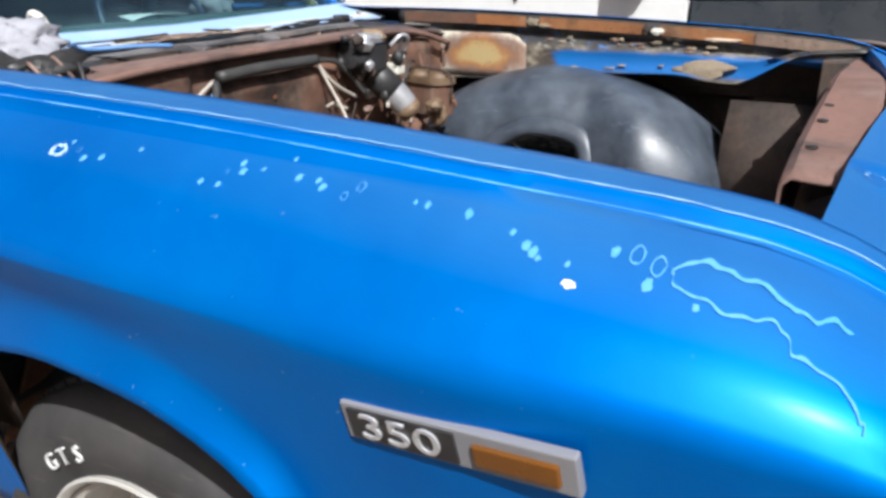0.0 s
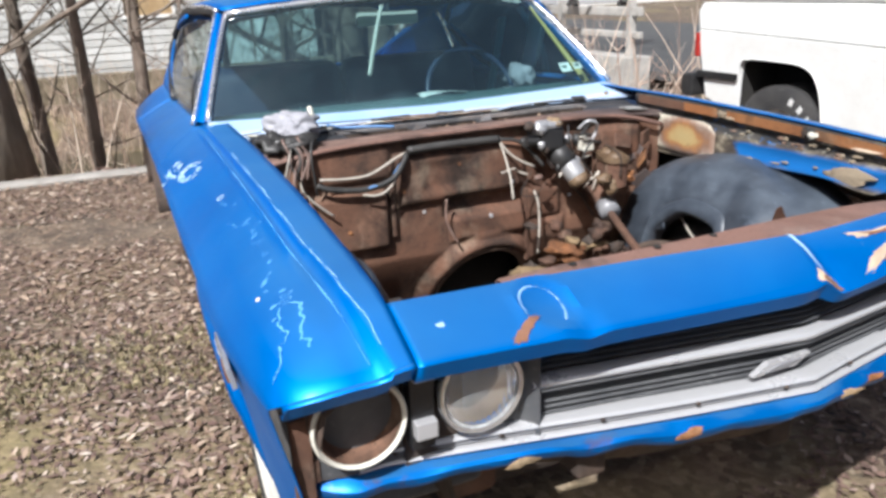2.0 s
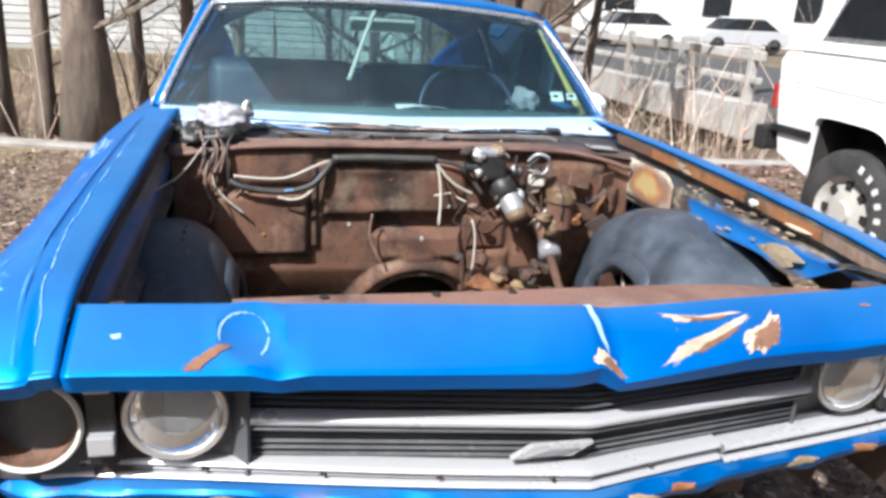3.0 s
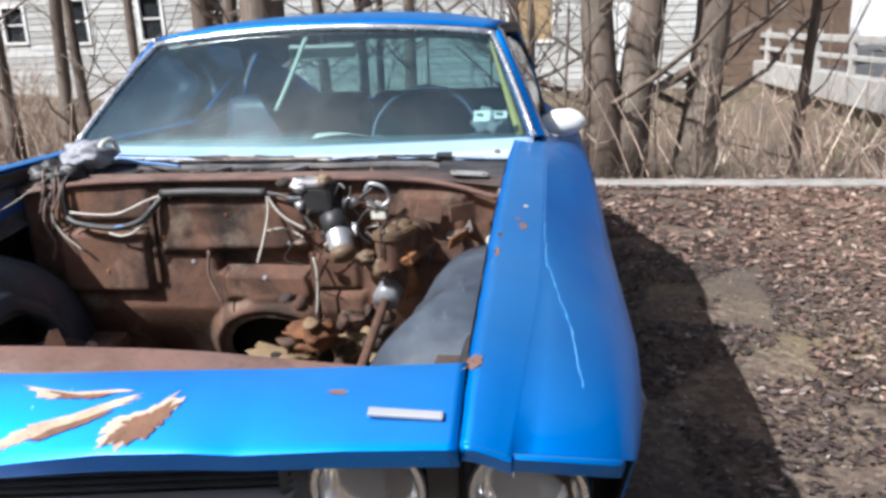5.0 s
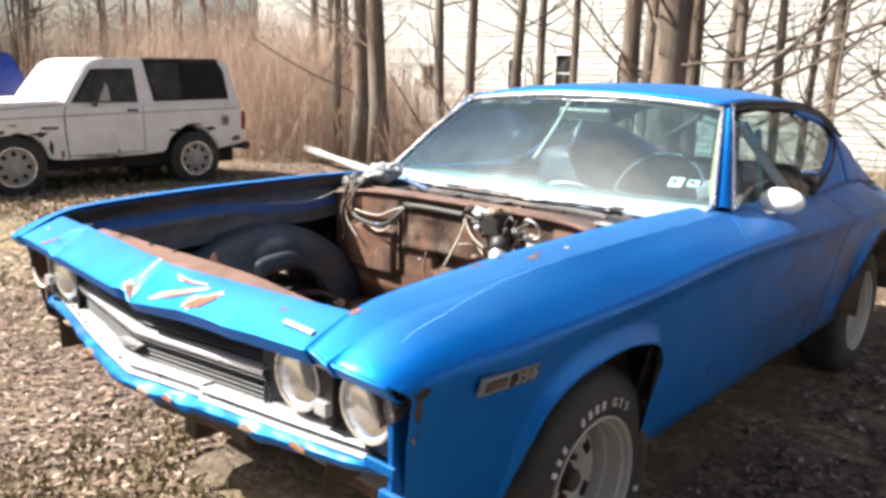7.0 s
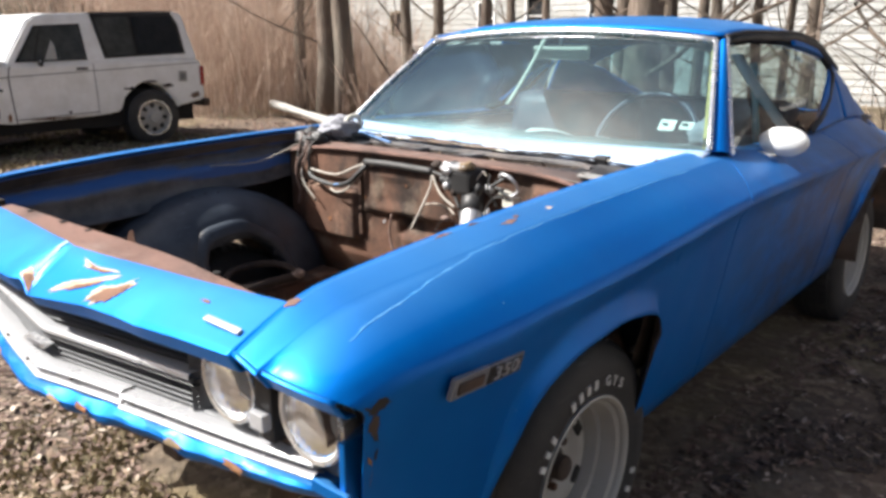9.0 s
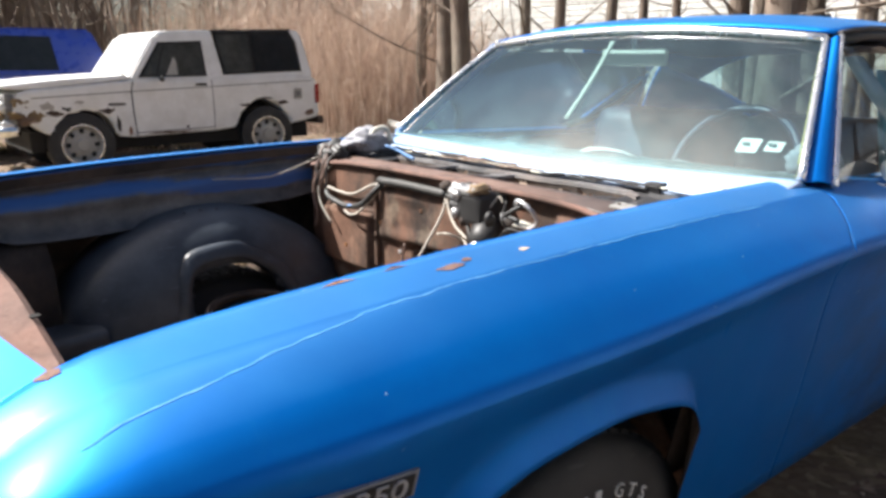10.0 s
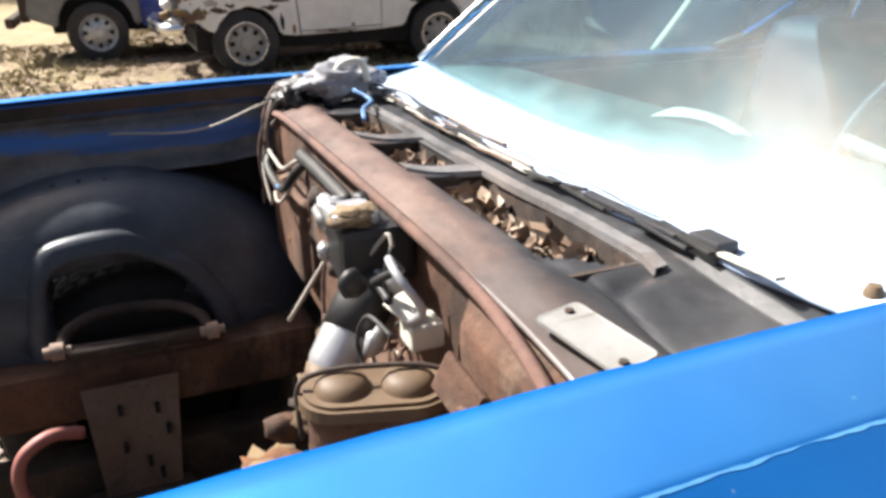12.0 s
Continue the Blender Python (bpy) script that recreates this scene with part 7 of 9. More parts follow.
# underside, closing the cabin
bm = bmesh.new()
box(bm, -0.74, 0.74, 1.10, 3.76, 0.30, 0.33)
part("underbody", bm, RUST_DARK, CAR, "dark underbody")
for s in (1, -1):
    bm = bmesh.new()
    box(bm, s * 0.72, s * 0.735, 0.60, 2.95, 0.32, 0.955)
    part("inner_side", bm, VINYL, CAR, "dark inner side panel")
bm = bmesh.new()
box(bm, -0.71, 0.71, 2.60, 3.14, 0.915, 0.93)
part("parcel_shelf", bm, VINYL, CAR, "dark rear parcel shelf")
# headliner, torn and stained
rows = []
for y in stations(1.25, 2.55, 16):
    rows.append([Vector((u * (rail_x(y) - 0.03), y, roof_z(y) - 0.045 - 0.05 * abs(u) ** 3 - 0.012 * noise.noise(Vector((u * 4, y * 6, 0))))) for u in [-1 + k / 8 for k in range(17)]])
sheet("headliner", rows, LINER, CAR, "stained brown sagging headliner")
# dash, wheel, seats
rows = []
for k in range(21):
    x = -0.74 + 1.48 * k / 20
    a = abs(x) / 0.74
    rows.append([Vector((x, 0.835 + 0.06 * a * a, 0.985)), Vector((x, 0.95, 0.990)), Vector((x, 1.06, 0.985)), Vector((x, 1.13, 0.965)), Vector((x, 1.16, 0.92)), Vector((x, 1.14, 0.80)), Vector((x, 1.10, 0.66))])
dash = sheet("dashboard", rows, TEAL, CAR, "faded dusty teal dashboard", t=0.006)
w0 = Vector((0.36, 1.27, 0.955))
tilt = Euler((radians(62), 0, 0)).to_matrix()
ring = [w0 + tilt @ Vector((0.195 * math.cos(a), 0.195 * math.sin(a), 0)) for a in [2 * math.pi * k / 36 for k in range(37)]]
v, f = tube_data(ring, 0.012, 8)
wheel = link_mesh("steering_wheel", v, f, VINYL, CAR, "thin-rimmed steering wheel")
for a in (math.pi, 0.0, -math.pi / 2):
    tube("spoke", [w0 + Vector((0, -0.03, -0.015)), w0 + tilt @ Vector((0.19 * math.cos(a), 0.19 * math.sin(a), 0))], 0.012, ALLOY, wheel, n=1)


def seat_block(name, x0, x1, y0, y1, z0, z1, rake, label):
    bm = bmesh.new()
    box(bm, x0, x1, y0, y1, z0, z1, 0.06)
    for q in bm.verts:
        t = (q.co.z - z0) / (z1 - z0)
        q.co.y += rake * t
    return part(name, bm, VINYL, CAR, label, True)


for s in (1, -1):
    seat_block("front_seat", s * 0.03, s * 0.68, 1.30, 1.80, 0.42, 0.62, 0, "dark blue vinyl front seat cushion")
    seat_block("seat_back", s * 0.012, s * 0.68, 1.78, 1.95, 0.58, 1.075, 0.12, "dark blue vinyl seat back")
seat_block("rear_seat", -0.64, 0.64, 2.30, 2.58, 0.45, 0.98, 0.10, "dark rear bench")
# mirror, hanging strip, belt, foam and papers
bm = bmesh.new()
box(bm, -0.125, 0.125, 1.245, 1.265, 1.248, 1.302, 0.010)
mirror_in = part("rear_view_mirror", bm, PALE, CAR, "pale rear-view mirror", True)
tube("mirror_stalk", [(0.0, 1.255, 1.295), (0.0, 1.25, 1.33)], 0.008, ALLOY, mirror_in, n=1)
rows = [[Vector((-0.04 + 0.00 * t - 0.10 * t + dx, 1.20 - 0.10 * t + 0.01 * math.sin(3 * t), 1.325 - 0.245 * t)) for dx in (-0.008, 0.008)] for t in [k / 12 for k in range(13)]]
sheet("hanging_strip", rows, PALE, CAR, "yellowed plastic strip hanging inside the windscreen", t=0.004)
rows = [[Vector((0.735 - 0.12 * t + dx, 0.955 + 0.26 * t, 1.0 + 0.29 * t)) for dx in (-0.028 + 0.02 * t, 0.0)] for t in [k / 8 for k in range(9)]]
sheet("pillar_foam", rows, YELLOW, CAR, "yellow foam strip along the inside of the pillar", t=0.01)
rows = [[Vector((0.64, 1.52 + 0.16 * t + dy, 1.24 - 0.40 * t)) for dy in (-0.035, 0.035)] for t in [k / 6 for k in range(7)]]
sheet("seat_belt", rows, TEAL_BELT, CAR, "light blue belt hanging in the side window", t=0.003)
lump("seat_clutter", (0.60, 1.28, 0.99), (0.06, 0.07, 0.06), CLOTH, CAR, "crumpled dark bundle by the side window", 31, 0.5)
rows = [[Vector((0.02 + 0.19 * t, 0.985 + 0.05 * u + 0.015 * math.sin(3 * t), 0.995 + 0.012 * math.sin(2.6 * t + u))) for u in [k / 4 for k in range(5)]] for t in [k / 8 for k in range(9)]]
paper = sheet("paper", rows, PAPER, None, t=0.0015)
tagged(paper, "curled white paper lying on the dashboard", "paper")
for x0, x1, t0, t1 in ((0.575, 0.625, 0.15, 0.235), (0.64, 0.68, 0.165, 0.225)):
    rows = []
    for k in range(5):
        t = t0 + (t1 - t0) * k / 4
        w = 0.765 - 0.15 * t
        rows.append([glass_point((x0 + (x1 - x0) * i / 4) / w, t) + Vector((0, 0.004, -0.004)) for i in range(5)])
    st = sheet("inspection_sticker", rows, PAPER, windscreen, "small white sticker inside the glass")
    p = glass_point((x0 + x1) / 2 / (0.765 - 0.15 * t0), (t0 + t1) / 2) + Vector((0, 0.0025, -0.0025))
    bm = bmesh.new()
    box(bm, p.x - 0.010, p.x + 0.010, p.y - 0.001, p.y + 0.001, p.z - 0.006, p.z + 0.006)
    part("sticker_print", bm, TEAL, st)
# door mirror
door_mirror = lump("door_mirror", (0.862, 1.235, 1.004), (0.078, 0.046, 0.048), WHITE_PAINT, CAR, "bright sun-struck door mirror", 1, 0.03, 4)
for q in door_mirror.data.vertices:
    if q.co.y > 1.25:
        q.co.y = 1.25 + (q.co.y - 1.25) * 0.15
tube("mirror_foot", [(0.855, 1.235, 0.968), (0.83, 1.20, 0.962), (0.795, 1.17, 0.968)], 0.011, CHROME, door_mirror, n=3)

# ---- wheels ----
def wheel_unit(x, y, z, s, lettered):
    R = 0.335
    w = thing("wheel", "", "")
    w.parent = CAR
    prof = [(-0.10, 0.192), (-0.10, 0.200), (-0.116, 0.240), (-0.114, 0.285), (-0.098, 0.320), (-0.08, 0.333), (0.0, R), (0.08, 0.333), (0.098, 0.320), (0.114, 0.285), (0.116, 0.240), (0.10, 0.200), (0.10, 0.192)]
    tyre = turned("tyre", [(a - 0.1, r) for a, r in prof] if s > 0 else [(a + 0.1, r) for a, r in prof], (x, y, z), "x", RUBBER, w, "worn black tyre with raised white letters", 64)
    # tread blocks
    bm = bmesh.new()
    for k in range(60):
        for off in (-0.055, -0.018, 0.018, 0.055):
            m = Matrix.Translation((x - s * 0.1, y, z)) @ Matrix.Rotation(2 * math.pi * (k + (0.5 if abs(off) < 0.03 else 0)) / 60, 4, "X")
            box(bm, off - 0.014, off + 0.014, -0.012, 0.012, R - 0.006, R + 0.005, 0, m)
    part("tread", bm, RUBBER, tyre)
    o = s
    rim = [(-0.10, 0.196), (0.004, 0.206), (0.010, 0.208), (0.013, 0.203), (0.009, 0.197), (-0.006, 0.192), (-0.012, 0.182), (-0.055, 0.176), (-0.060, 0.168), (-0.098, 0.162), (-0.106, 0.150)]
    turned("rim", [(o * a, r) for a, r in rim], (x, y, z), "x", WHEEL_GREY, w, "pale grey deep-dished steel rim", 56)
    disc = [(-0.106, 0.152), (-0.090, 0.146), (-0.078, 0.132), (-0.074, 0.118), (-0.080, 0.100), (-0.094, 0.088), (-0.098, 0.070), (-0.096, 0.046)]
    turned("wheel_disc", [(o * a, r) for a, r in disc], (x, y, z), "x", WHEEL_GREY, w, "grey steel wheel centre with slots", 48)
    turned("hub", [(o * a, r) for a, r in [(-0.11, 0.050), (-0.090, 0.047), (-0.084, 0.034), (-0.055, 0.032), (-0.050, 0.026), (-0.050, 0.0)]], (x, y, z), "x", RUST_DARK, w, "rusty hub", 20)
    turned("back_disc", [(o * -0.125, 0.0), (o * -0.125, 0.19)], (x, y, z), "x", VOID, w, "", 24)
    for k in range(5):
        a = 2 * math.pi * (k + 0.25) / 5
        bm = bmesh.new()
        m = Matrix.Translation((x, y, z)) @ Matrix.Rotation(a, 4, "X")
        box(bm, -o * 0.095, -o * 0.073, -0.026, 0.026, 0.100, 0.130, 0.009, m)
        part("slot", bm, VOID, w)
        turned("lug_nut", [(-o * 0.098, 0.011), (-o * 0.078, 0.010), (-o * 0.076, 0.0)], (x, y + 0.062 * math.cos(a + 0.6), z + 0.062 * math.sin(a + 0.6)), "x", RUST, w, "", 6)
    if lettered:
        face = x + s * 0.0165
        def ring_text(txt, a_mid, step, size=0.036):
            for i, ch in enumerate(txt):
                a = radians(a_mid - (i - (len(txt) - 1) / 2) * step)
                m = Matrix.Translation((face, y, z)) @ Matrix.Rotation(s * (a - math.pi / 2), 4, "X") @ Matrix.Translation((0, 0, 0.246))
                r = Matrix(((0, 0, s, 0), (s, 0, 0, 0), (0, 1, 0, 0), (0, 0, 0, 1)))
                lettering("tyre_letter", ch, size, 0.002, LETTER, tyre, m @ r, "raised white letter")
        ring_text("GTS", 66 if s > 0 else 118, 8.5)
        bars = (88, 96, 104, 112, 134, 142, 150) if s > 0 else (50, 42, 34)
        for a in bars + (-20, -32, -44):
            bm = bmesh.new()
            m = Matrix.Translation((face, y, z)) @ Matrix.Rotation(s * (radians(a) - math.pi / 2), 4, "X")
            box(bm, -0.002, 0.002, -0.0075, 0.0075, 0.234, 0.258, 0.001, m)
            part("letter_bar", bm, LETTER, tyre)
    return w


wheel_unit(0.815, 0.125, 0.295, 1, True)
wheel_unit(-0.815, 0.125, 0.275, -1, True)
wheel_unit(0.815, 2.70, 0.295, 1, False)
wheel_unit(-0.775, 2.69, 0.295, -1, False)

# ---- ground ----
def kerb_y(x):
    return 5.30 - 0.05 * x if x > -2.6 else 5.43 + (-2.6 - x) * 0.30


def ground_z(x, y):
    z = GZ + 0.02 * noise.noise(Vector((x * 0.5, y * 0.5, 0))) + 0.012 * noise.noise(Vector((x * 1.7, y * 1.7, 4)))
    z += 0.10 * max(0.0, min(1.0, (-1.8 - x) / 4.0))
    d = y - kerb_y(x) - 0.35
    if d > 0 and y < 60:
        west = max(0.0, min(1.0, (-9.0 - x) / 7.0))
        east = max(0.0, min(1.0, (x - 5.6) / 0.9))
        depth = 2.3 * (1 - 0.75 * west) * (1 - east)
        rise = max(0.0, min(1.0, (19.3 - y) / 1.2)) if y > 18 else 1.0
        z -= depth * max(0.0, min(1.0, d / 4.5)) * rise + (1 - rise) * 0.7 * (1 - east) * (1 - west)
    return z


xs = np.concatenate([[-400, -200, -100, -60, -40], np.arange(-30, -12, 1.0), np.arange(-12, 6, 0.25), np.arange(6, 24, 1.0), [24, 40, 60, 100, 200, 400]])
ys = np.concatenate([[-400, -200, -100, -50, -25, -15, -10], np.arange(-7, 7, 0.25), np.arange(7, 26, 0.5), [26, 30, 40, 60, 100, 200, 400]])
v = [(float(x), float(y), ground_z(float(x), float(y))) for y in ys for x in xs]
nx = len(xs)
f = [(j * nx + i, j * nx + i + 1, (j + 1) * nx + i + 1, (j + 1) * nx + i) for j in range(len(ys) - 1) for i in range(nx - 1)]
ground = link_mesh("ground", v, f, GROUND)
tagged(ground, "bare earth with fallen leaves and tufts of dry grass", "ground", "", "structure")


def scatter_leaves(name, n, x0, x1, y0, y1, size, seed, label, keep=None, mat=None):
    """Loose leaves over the ground as one mesh."""
    rng = np.random.default_rng(seed)
    x, y = rng.uniform(x0, x1, n), rng.uniform(y0, y1, n)
    if keep is not None:
        m = np.array([keep(a, b) for a, b in zip(x, y)])
        x, y = x[m], y[m]
    n = len(x)
    z = np.array([ground_z(a, b) for a, b in zip(x, y)]) + rng.uniform(0.002, 0.02, n)
    s = size * rng.uniform(0.5, 1.5, n)
    yaw, tx, ty, curl = rng.uniform(0, 6.28, n), rng.normal(0, 0.22, n), rng.normal(0, 0.22, n), rng.uniform(-0.1, 0.5, n)
    shape = np.array([(-1.1, 0), (-0.45, 0.34), (0.25, 0.46), (1.3, 0), (0.15, -0.40), (-0.5, -0.38)])
    V = np.zeros((n, 6, 3))
    for k, (a, b) in enumerate(shape):
        V[:, k, 0] = x + s * (a * np.cos(yaw) - b * np.sin(yaw))
        V[:, k, 1] = y + s * (a * np.sin(yaw) + b * np.cos(yaw))
        V[:, k, 2] = z + s * (a * tx + b * ty + curl * (abs(b) + 0.3 * a * a))
    base = np.arange(n)[:, None] * 6
    F = np.concatenate([base + np.array([[0, 1, 2, 3]]), base + np.array([[0, 3, 4, 5]])])
    me = bpy.data.meshes.new(name)
    me.vertices.add(n * 6)
    me.vertices.foreach_set("co", V.reshape(-1))
    me.loops.add(len(F) * 4)
    me.loops.foreach_set("vertex_index", F.reshape(-1).astype(np.int32))
    me.polygons.add(len(F))
    me.polygons.foreach_set("loop_start", np.arange(len(F), dtype=np.int32) * 4)
    me.update(calc_edges=True)
    me.materials.append(mat or LEAVES)
    return tagged(new(name, me), label, "leaves", "", "stuff")


def off_car(a, b):
    return not (abs(a) < 0.72 and -0.3 < b < 4.0)


def leafy(a, b):
    if a > 0.8 and b < 5.0 and noise.noise(Vector((a * 3.1, b * 3.1, 5))) < (-0.12 if a < 2.0 else -0.35):
        return False
    return off_car(a, b) and noise.noise(Vector((a * 0.7, b * 0.7, 2))) + 0.45 * noise.noise(Vector((a * 2.5, b * 2.5, 7))) > (-0.34 if a < 0.7 else -0.50)


def ragged(a, b, x0=-99.0, x1=99.0, y0=-99.0, y1=99.0, soft=0.9):
    """Leaves thin out unevenly towards the edge of their patch."""
    d = min(a - x0, x1 - a, b - y0, y1 - b) / soft + 0.8 * noise.noise(Vector((a * 0.9, b * 0.9, 12)))
    return d > 1.0 or noise.noise(Vector((a * 47, b * 47, 3))) < d - 0.45


scatter_leaves("fallen_leaves", 44000, -3.4, 1.1, -2.6, 5.3, 0.0145, 11, "layer of brown fallen leaves round the car", leafy)
scatter_leaves("fallen_leaves", 15000, -3.6, -0.6, -2.6, 5.3, 0.016, 15, "pale curled leaves beside the car", leafy, PALE_LEAVES)
# darkened leaves paint the shade along the driver's side
scatter_leaves("fallen_leaves", 26000, 0.9, 2.7, -2.6, 5.3, 0.0155, 16, "dark leaves beside the car, the shade put into their colour", lambda a, b: leafy(a, b) and ragged(a, b, x1=2.6), SHADE_TONED_LEAVES)
scatter_leaves("fallen_leaves", 19000, 1.5, 4.4, -2.6, 5.3, 0.017, 17, "russet leaves over grey grit", lambda a, b: leafy(a, b) and ragged(a, b, x0=1.5) and noise.noise(Vector((a * 0.9, b * 0.9, 6))) > -0.25 + 0.5 * max(0.0, min(1.0, a - 2.6)) - 0.4 * max(0.0, b - 3.6), RUSSET_LEAVES)
scatter_leaves("fallen_leaves", 26000, -12, -3.2, -3.0, 3.2, 0.022, 12, "pale dry leaves across the yard", leafy, PALE_LEAVES)
scatter_leaves("fallen_leaves", 22000, -12, -3.2, 1.2, 9.0, 0.022, 18, "brown leaves under the thicket", leafy, RUSSET_LEAVES)
scatter_leaves("fallen_leaves", 9000, 0.8, 5.2, 2.6, 5.25, 0.028, 14, "russet leaves heaped beside the kerb", lambda a, b: leafy(a, b) and ragged(a, b, y0=2.5, soft=1.4), RUSSET_LEAVES)
scatter_leaves("leaf_litter", 42000, -3.8, 4.4, -2.8, 5.3, 0.0075, 19, "crumbled leaf litter on the bare soil", off_car)
scatter_leaves("leaf_litter", 14000, -3.8, 0.6, -2.8, 5.3, 0.010, 20, "pale crumbs of dry leaf beside the car", off_car, PALE_LEAVES)
scatter_leaves("fallen_leaves", 9000, -8, 7, 5.4, 12, 0.04, 13, "leaves down the creek bank", None)


def grass_tufts(name, n, x0, x1, y0, y1, h, seed, label, keep):
    rng = random.Random(seed)
    v, f = [], []
    for _ in range(n):
        x, y = rng.uniform(x0, x1), rng.uniform(y0, y1)
        if not keep(x, y):
            continue
        z = ground_z(x, y)
        for _ in range(rng.randint(4, 9)):
            a, l, lean = rng.uniform(0, 6.28), h * rng.uniform(0.5, 1.4), rng.uniform(0.2, 1.1)
            px, py = x + rng.gauss(0, 0.03), y + rng.gauss(0, 0.03)
            w = 0.0028
            dx, dy = math.cos(a), math.sin(a)
            b = len(v)
            v += [(px - dy * w, py + dx * w, z), (px + dy * w, py - dx * w, z), (px + dx * l * lean * 0.4, py + dy * l * lean * 0.4, z + l * 0.7), (px + dx * l * lean, py + dy * l * lean, z + l * (1 - 0.4 * lean))]
            f += [(b, b + 1, b + 2), (b + 2, b + 1, b + 3)]
    return tagged(link_mesh(name, v, f, GRASS, None, "", False), label, "grass", "", "stuff")


grass_tufts("dry_grass", 9000, -3.5, 1.2, -3.0, 1.8, 0.036, 5, "tufts of dry yellow-green grass", lambda a, b: off_car(a, b) and noise.noise(Vector((a * 0.8, b * 0.8, 9))) > -0.02)
grass_tufts("dry_grass", 5200, -14, -3.5, -4.0, 5.0, 0.06, 6, "dry straw-coloured grass by the parked vehicles", lambda a, b: noise.noise(Vector((a * 0.5, b * 0.5, 3))) > -0.1)

# kerb along the yard, and the pale pole that carries it on
def kerb_run(name, pts, w, h, mat, label):
    rows = []
    for i, (x, y) in enumerate(pts):
        z = ground_z(x, y - 0.25)
        a = Vector(pts[min(i + 1, len(pts) - 1)]) - Vector(pts[max(i - 1, 0)])
        nrm = Vector((-a.y, a.x)).normalized()
        c = Vector((x, y, 0))
        n3 = Vector((nrm.x, nrm.y, 0))
        e = 0.01 * noise.noise(Vector((x * 2, y * 2, 0)))
        rows.append([c - n3 * w + Vector((0, 0, z - 0.25)), c - n3 * w + Vector((0, 0, z + h - 0.02 + e)), c - n3 * (w - 0.02) + Vector((0, 0, z + h + e)), c + n3 * (w - 0.02) + Vector((0, 0, z + h + e)), c + n3 * w + Vector((0, 0, z + h - 0.02)), c + n3 * w + Vector((0, 0, z - 0.4))])
    ob = sheet(name, rows, mat, smooth=False)
    return tagged(ob, label, "kerb", "", "structure")


kerb_run("kerb", [(x, kerb_y(x)) for x in np.arange(-4.0, 5.6, 0.3)], 0.09, 0.045, KERB_MAT, "weathered grey concrete kerb along the creek bank")
v, f = tube_data(smooth_line([(-9.0, 6.66, 0.27), (-7.5, 6.12, 0.23), (-5.9, 5.62, 0.16), (-4.3, 5.50, 0.06)], 5), [0.058 + 0.010 * math.sin(k) for k in range(16)], 12)
pole = link_mesh("fallen_pole", v, f, CONCRETE)
tagged(pole, "long pale weathered pole lying at the edge of the yard", "pole")

# creek, far bank wall
rows = [[Vector((x, y, -2.12)) for x in (-30, 6)] for y in (8.0, 19.4)]
tagged(sheet("water", rows, WATER, smooth=False), "dull brown creek water", "creek", "", "structure")
bm = bmesh.new()
box(bm, -45, 6.4, 19.2, 19.7, -2.6, -0.35)
wall = part("wall_creek", bm, STONE)
tagged(wall, "brown stone retaining wall below the building", "wall", "", "structure")
rnd = random.Random(77)
stone_meshes = []
for k in range(5):
    bm = bmesh.new()
    box(bm, -0.5, 0.5, -0.05, 0.05, -0.5, 0.5, 0.06)
    for q in bm.verts:
        q.co += Vector((rnd.uniform(-0.04, 0.04), rnd.uniform(-0.02, 0.02), rnd.uniform(-0.04, 0.04)))
    me = bpy.data.meshes.new("stone")
    bm.to_mesh(me)
    bm.free()
    me.materials.append(STONE)
    stone_meshes.append(me)

# ---- far building with clapboard courses ----
house = thing("long_building", "long weathered white building with small windows beyond the creek", "building")
BY, BX0, BX1, BZ0, BZ1 = 20.0, -30.0, 4.6, -0.45, 8.4
WIN = [(-18.8, 1.80, 0.62, 0.70, "small"), (-14.72, 1.92, 0.62, 0.95, "tall"), (-12.75, 1.95, 0.62, 1.15, "tall"), (-10.45, 1.95, 0.62, 1.15, "tall"),
       (-8.4, 2.05, 0.62, 0.90, "tall"), (0.3, 1.85, 1.15, 1.75, "boarded"), (-24.0, 1.8, 0.6, 0.8, "small")]
DOORS = [(2.6, 0.75, 1.0, 2.3)]
def wall_panel(*q):
    bm = bmesh.new()
    box(bm, *q)
    part("wall_panel", bm, SIDING, house)


edges = sorted({BX0, BX1, *[x + sgn * w / 2 for x, z, w, h_, k in WIN for sgn in (-1, 1)], *[x + sgn * w / 2 for x, z, w, h_ in DOORS for sgn in (-1, 1)]})
for a, b in zip(edges, edges[1:]):
    c = (a + b) / 2
    hole = [(z - h_ / 2, z + h_ / 2) for x, z, w, h_, k in WIN if abs(c - x) < w / 2] + [(z - h_ / 2, z + h_ / 2) for x, z, w, h_ in DOORS if abs(c - x) < w / 2]
    if hole:
        z0, z1 = hole[0]
        wall_panel(a, b, BY, BY + 0.3, BZ0, z0)
        wall_panel(a, b, BY, BY + 0.3, z1, BZ1)
    else:
        wall_panel(a, b, BY, BY + 0.3, BZ0, BZ1)
wall_panel(BX1 - 0.3, BX1, BY + 0.3, BY + 9, BZ0, BZ1)
wall_panel(BX0, BX0 + 0.3, BY + 0.3, BY + 9, BZ0, BZ1)
wall_panel(BX0, BX1, BY + 9, BY + 9.3, BZ0, BZ1)
bm = bmesh.new()
box(bm, BX0 - 0.4, BX1 + 0.4, BY - 0.4, BY + 9.7, BZ1, BZ1 + 0.2)
part("roof", bm, ROOF_M, house, "dark flat roof edge")
course = 0.182
k = 0
z = BZ0
board_mesh = {}
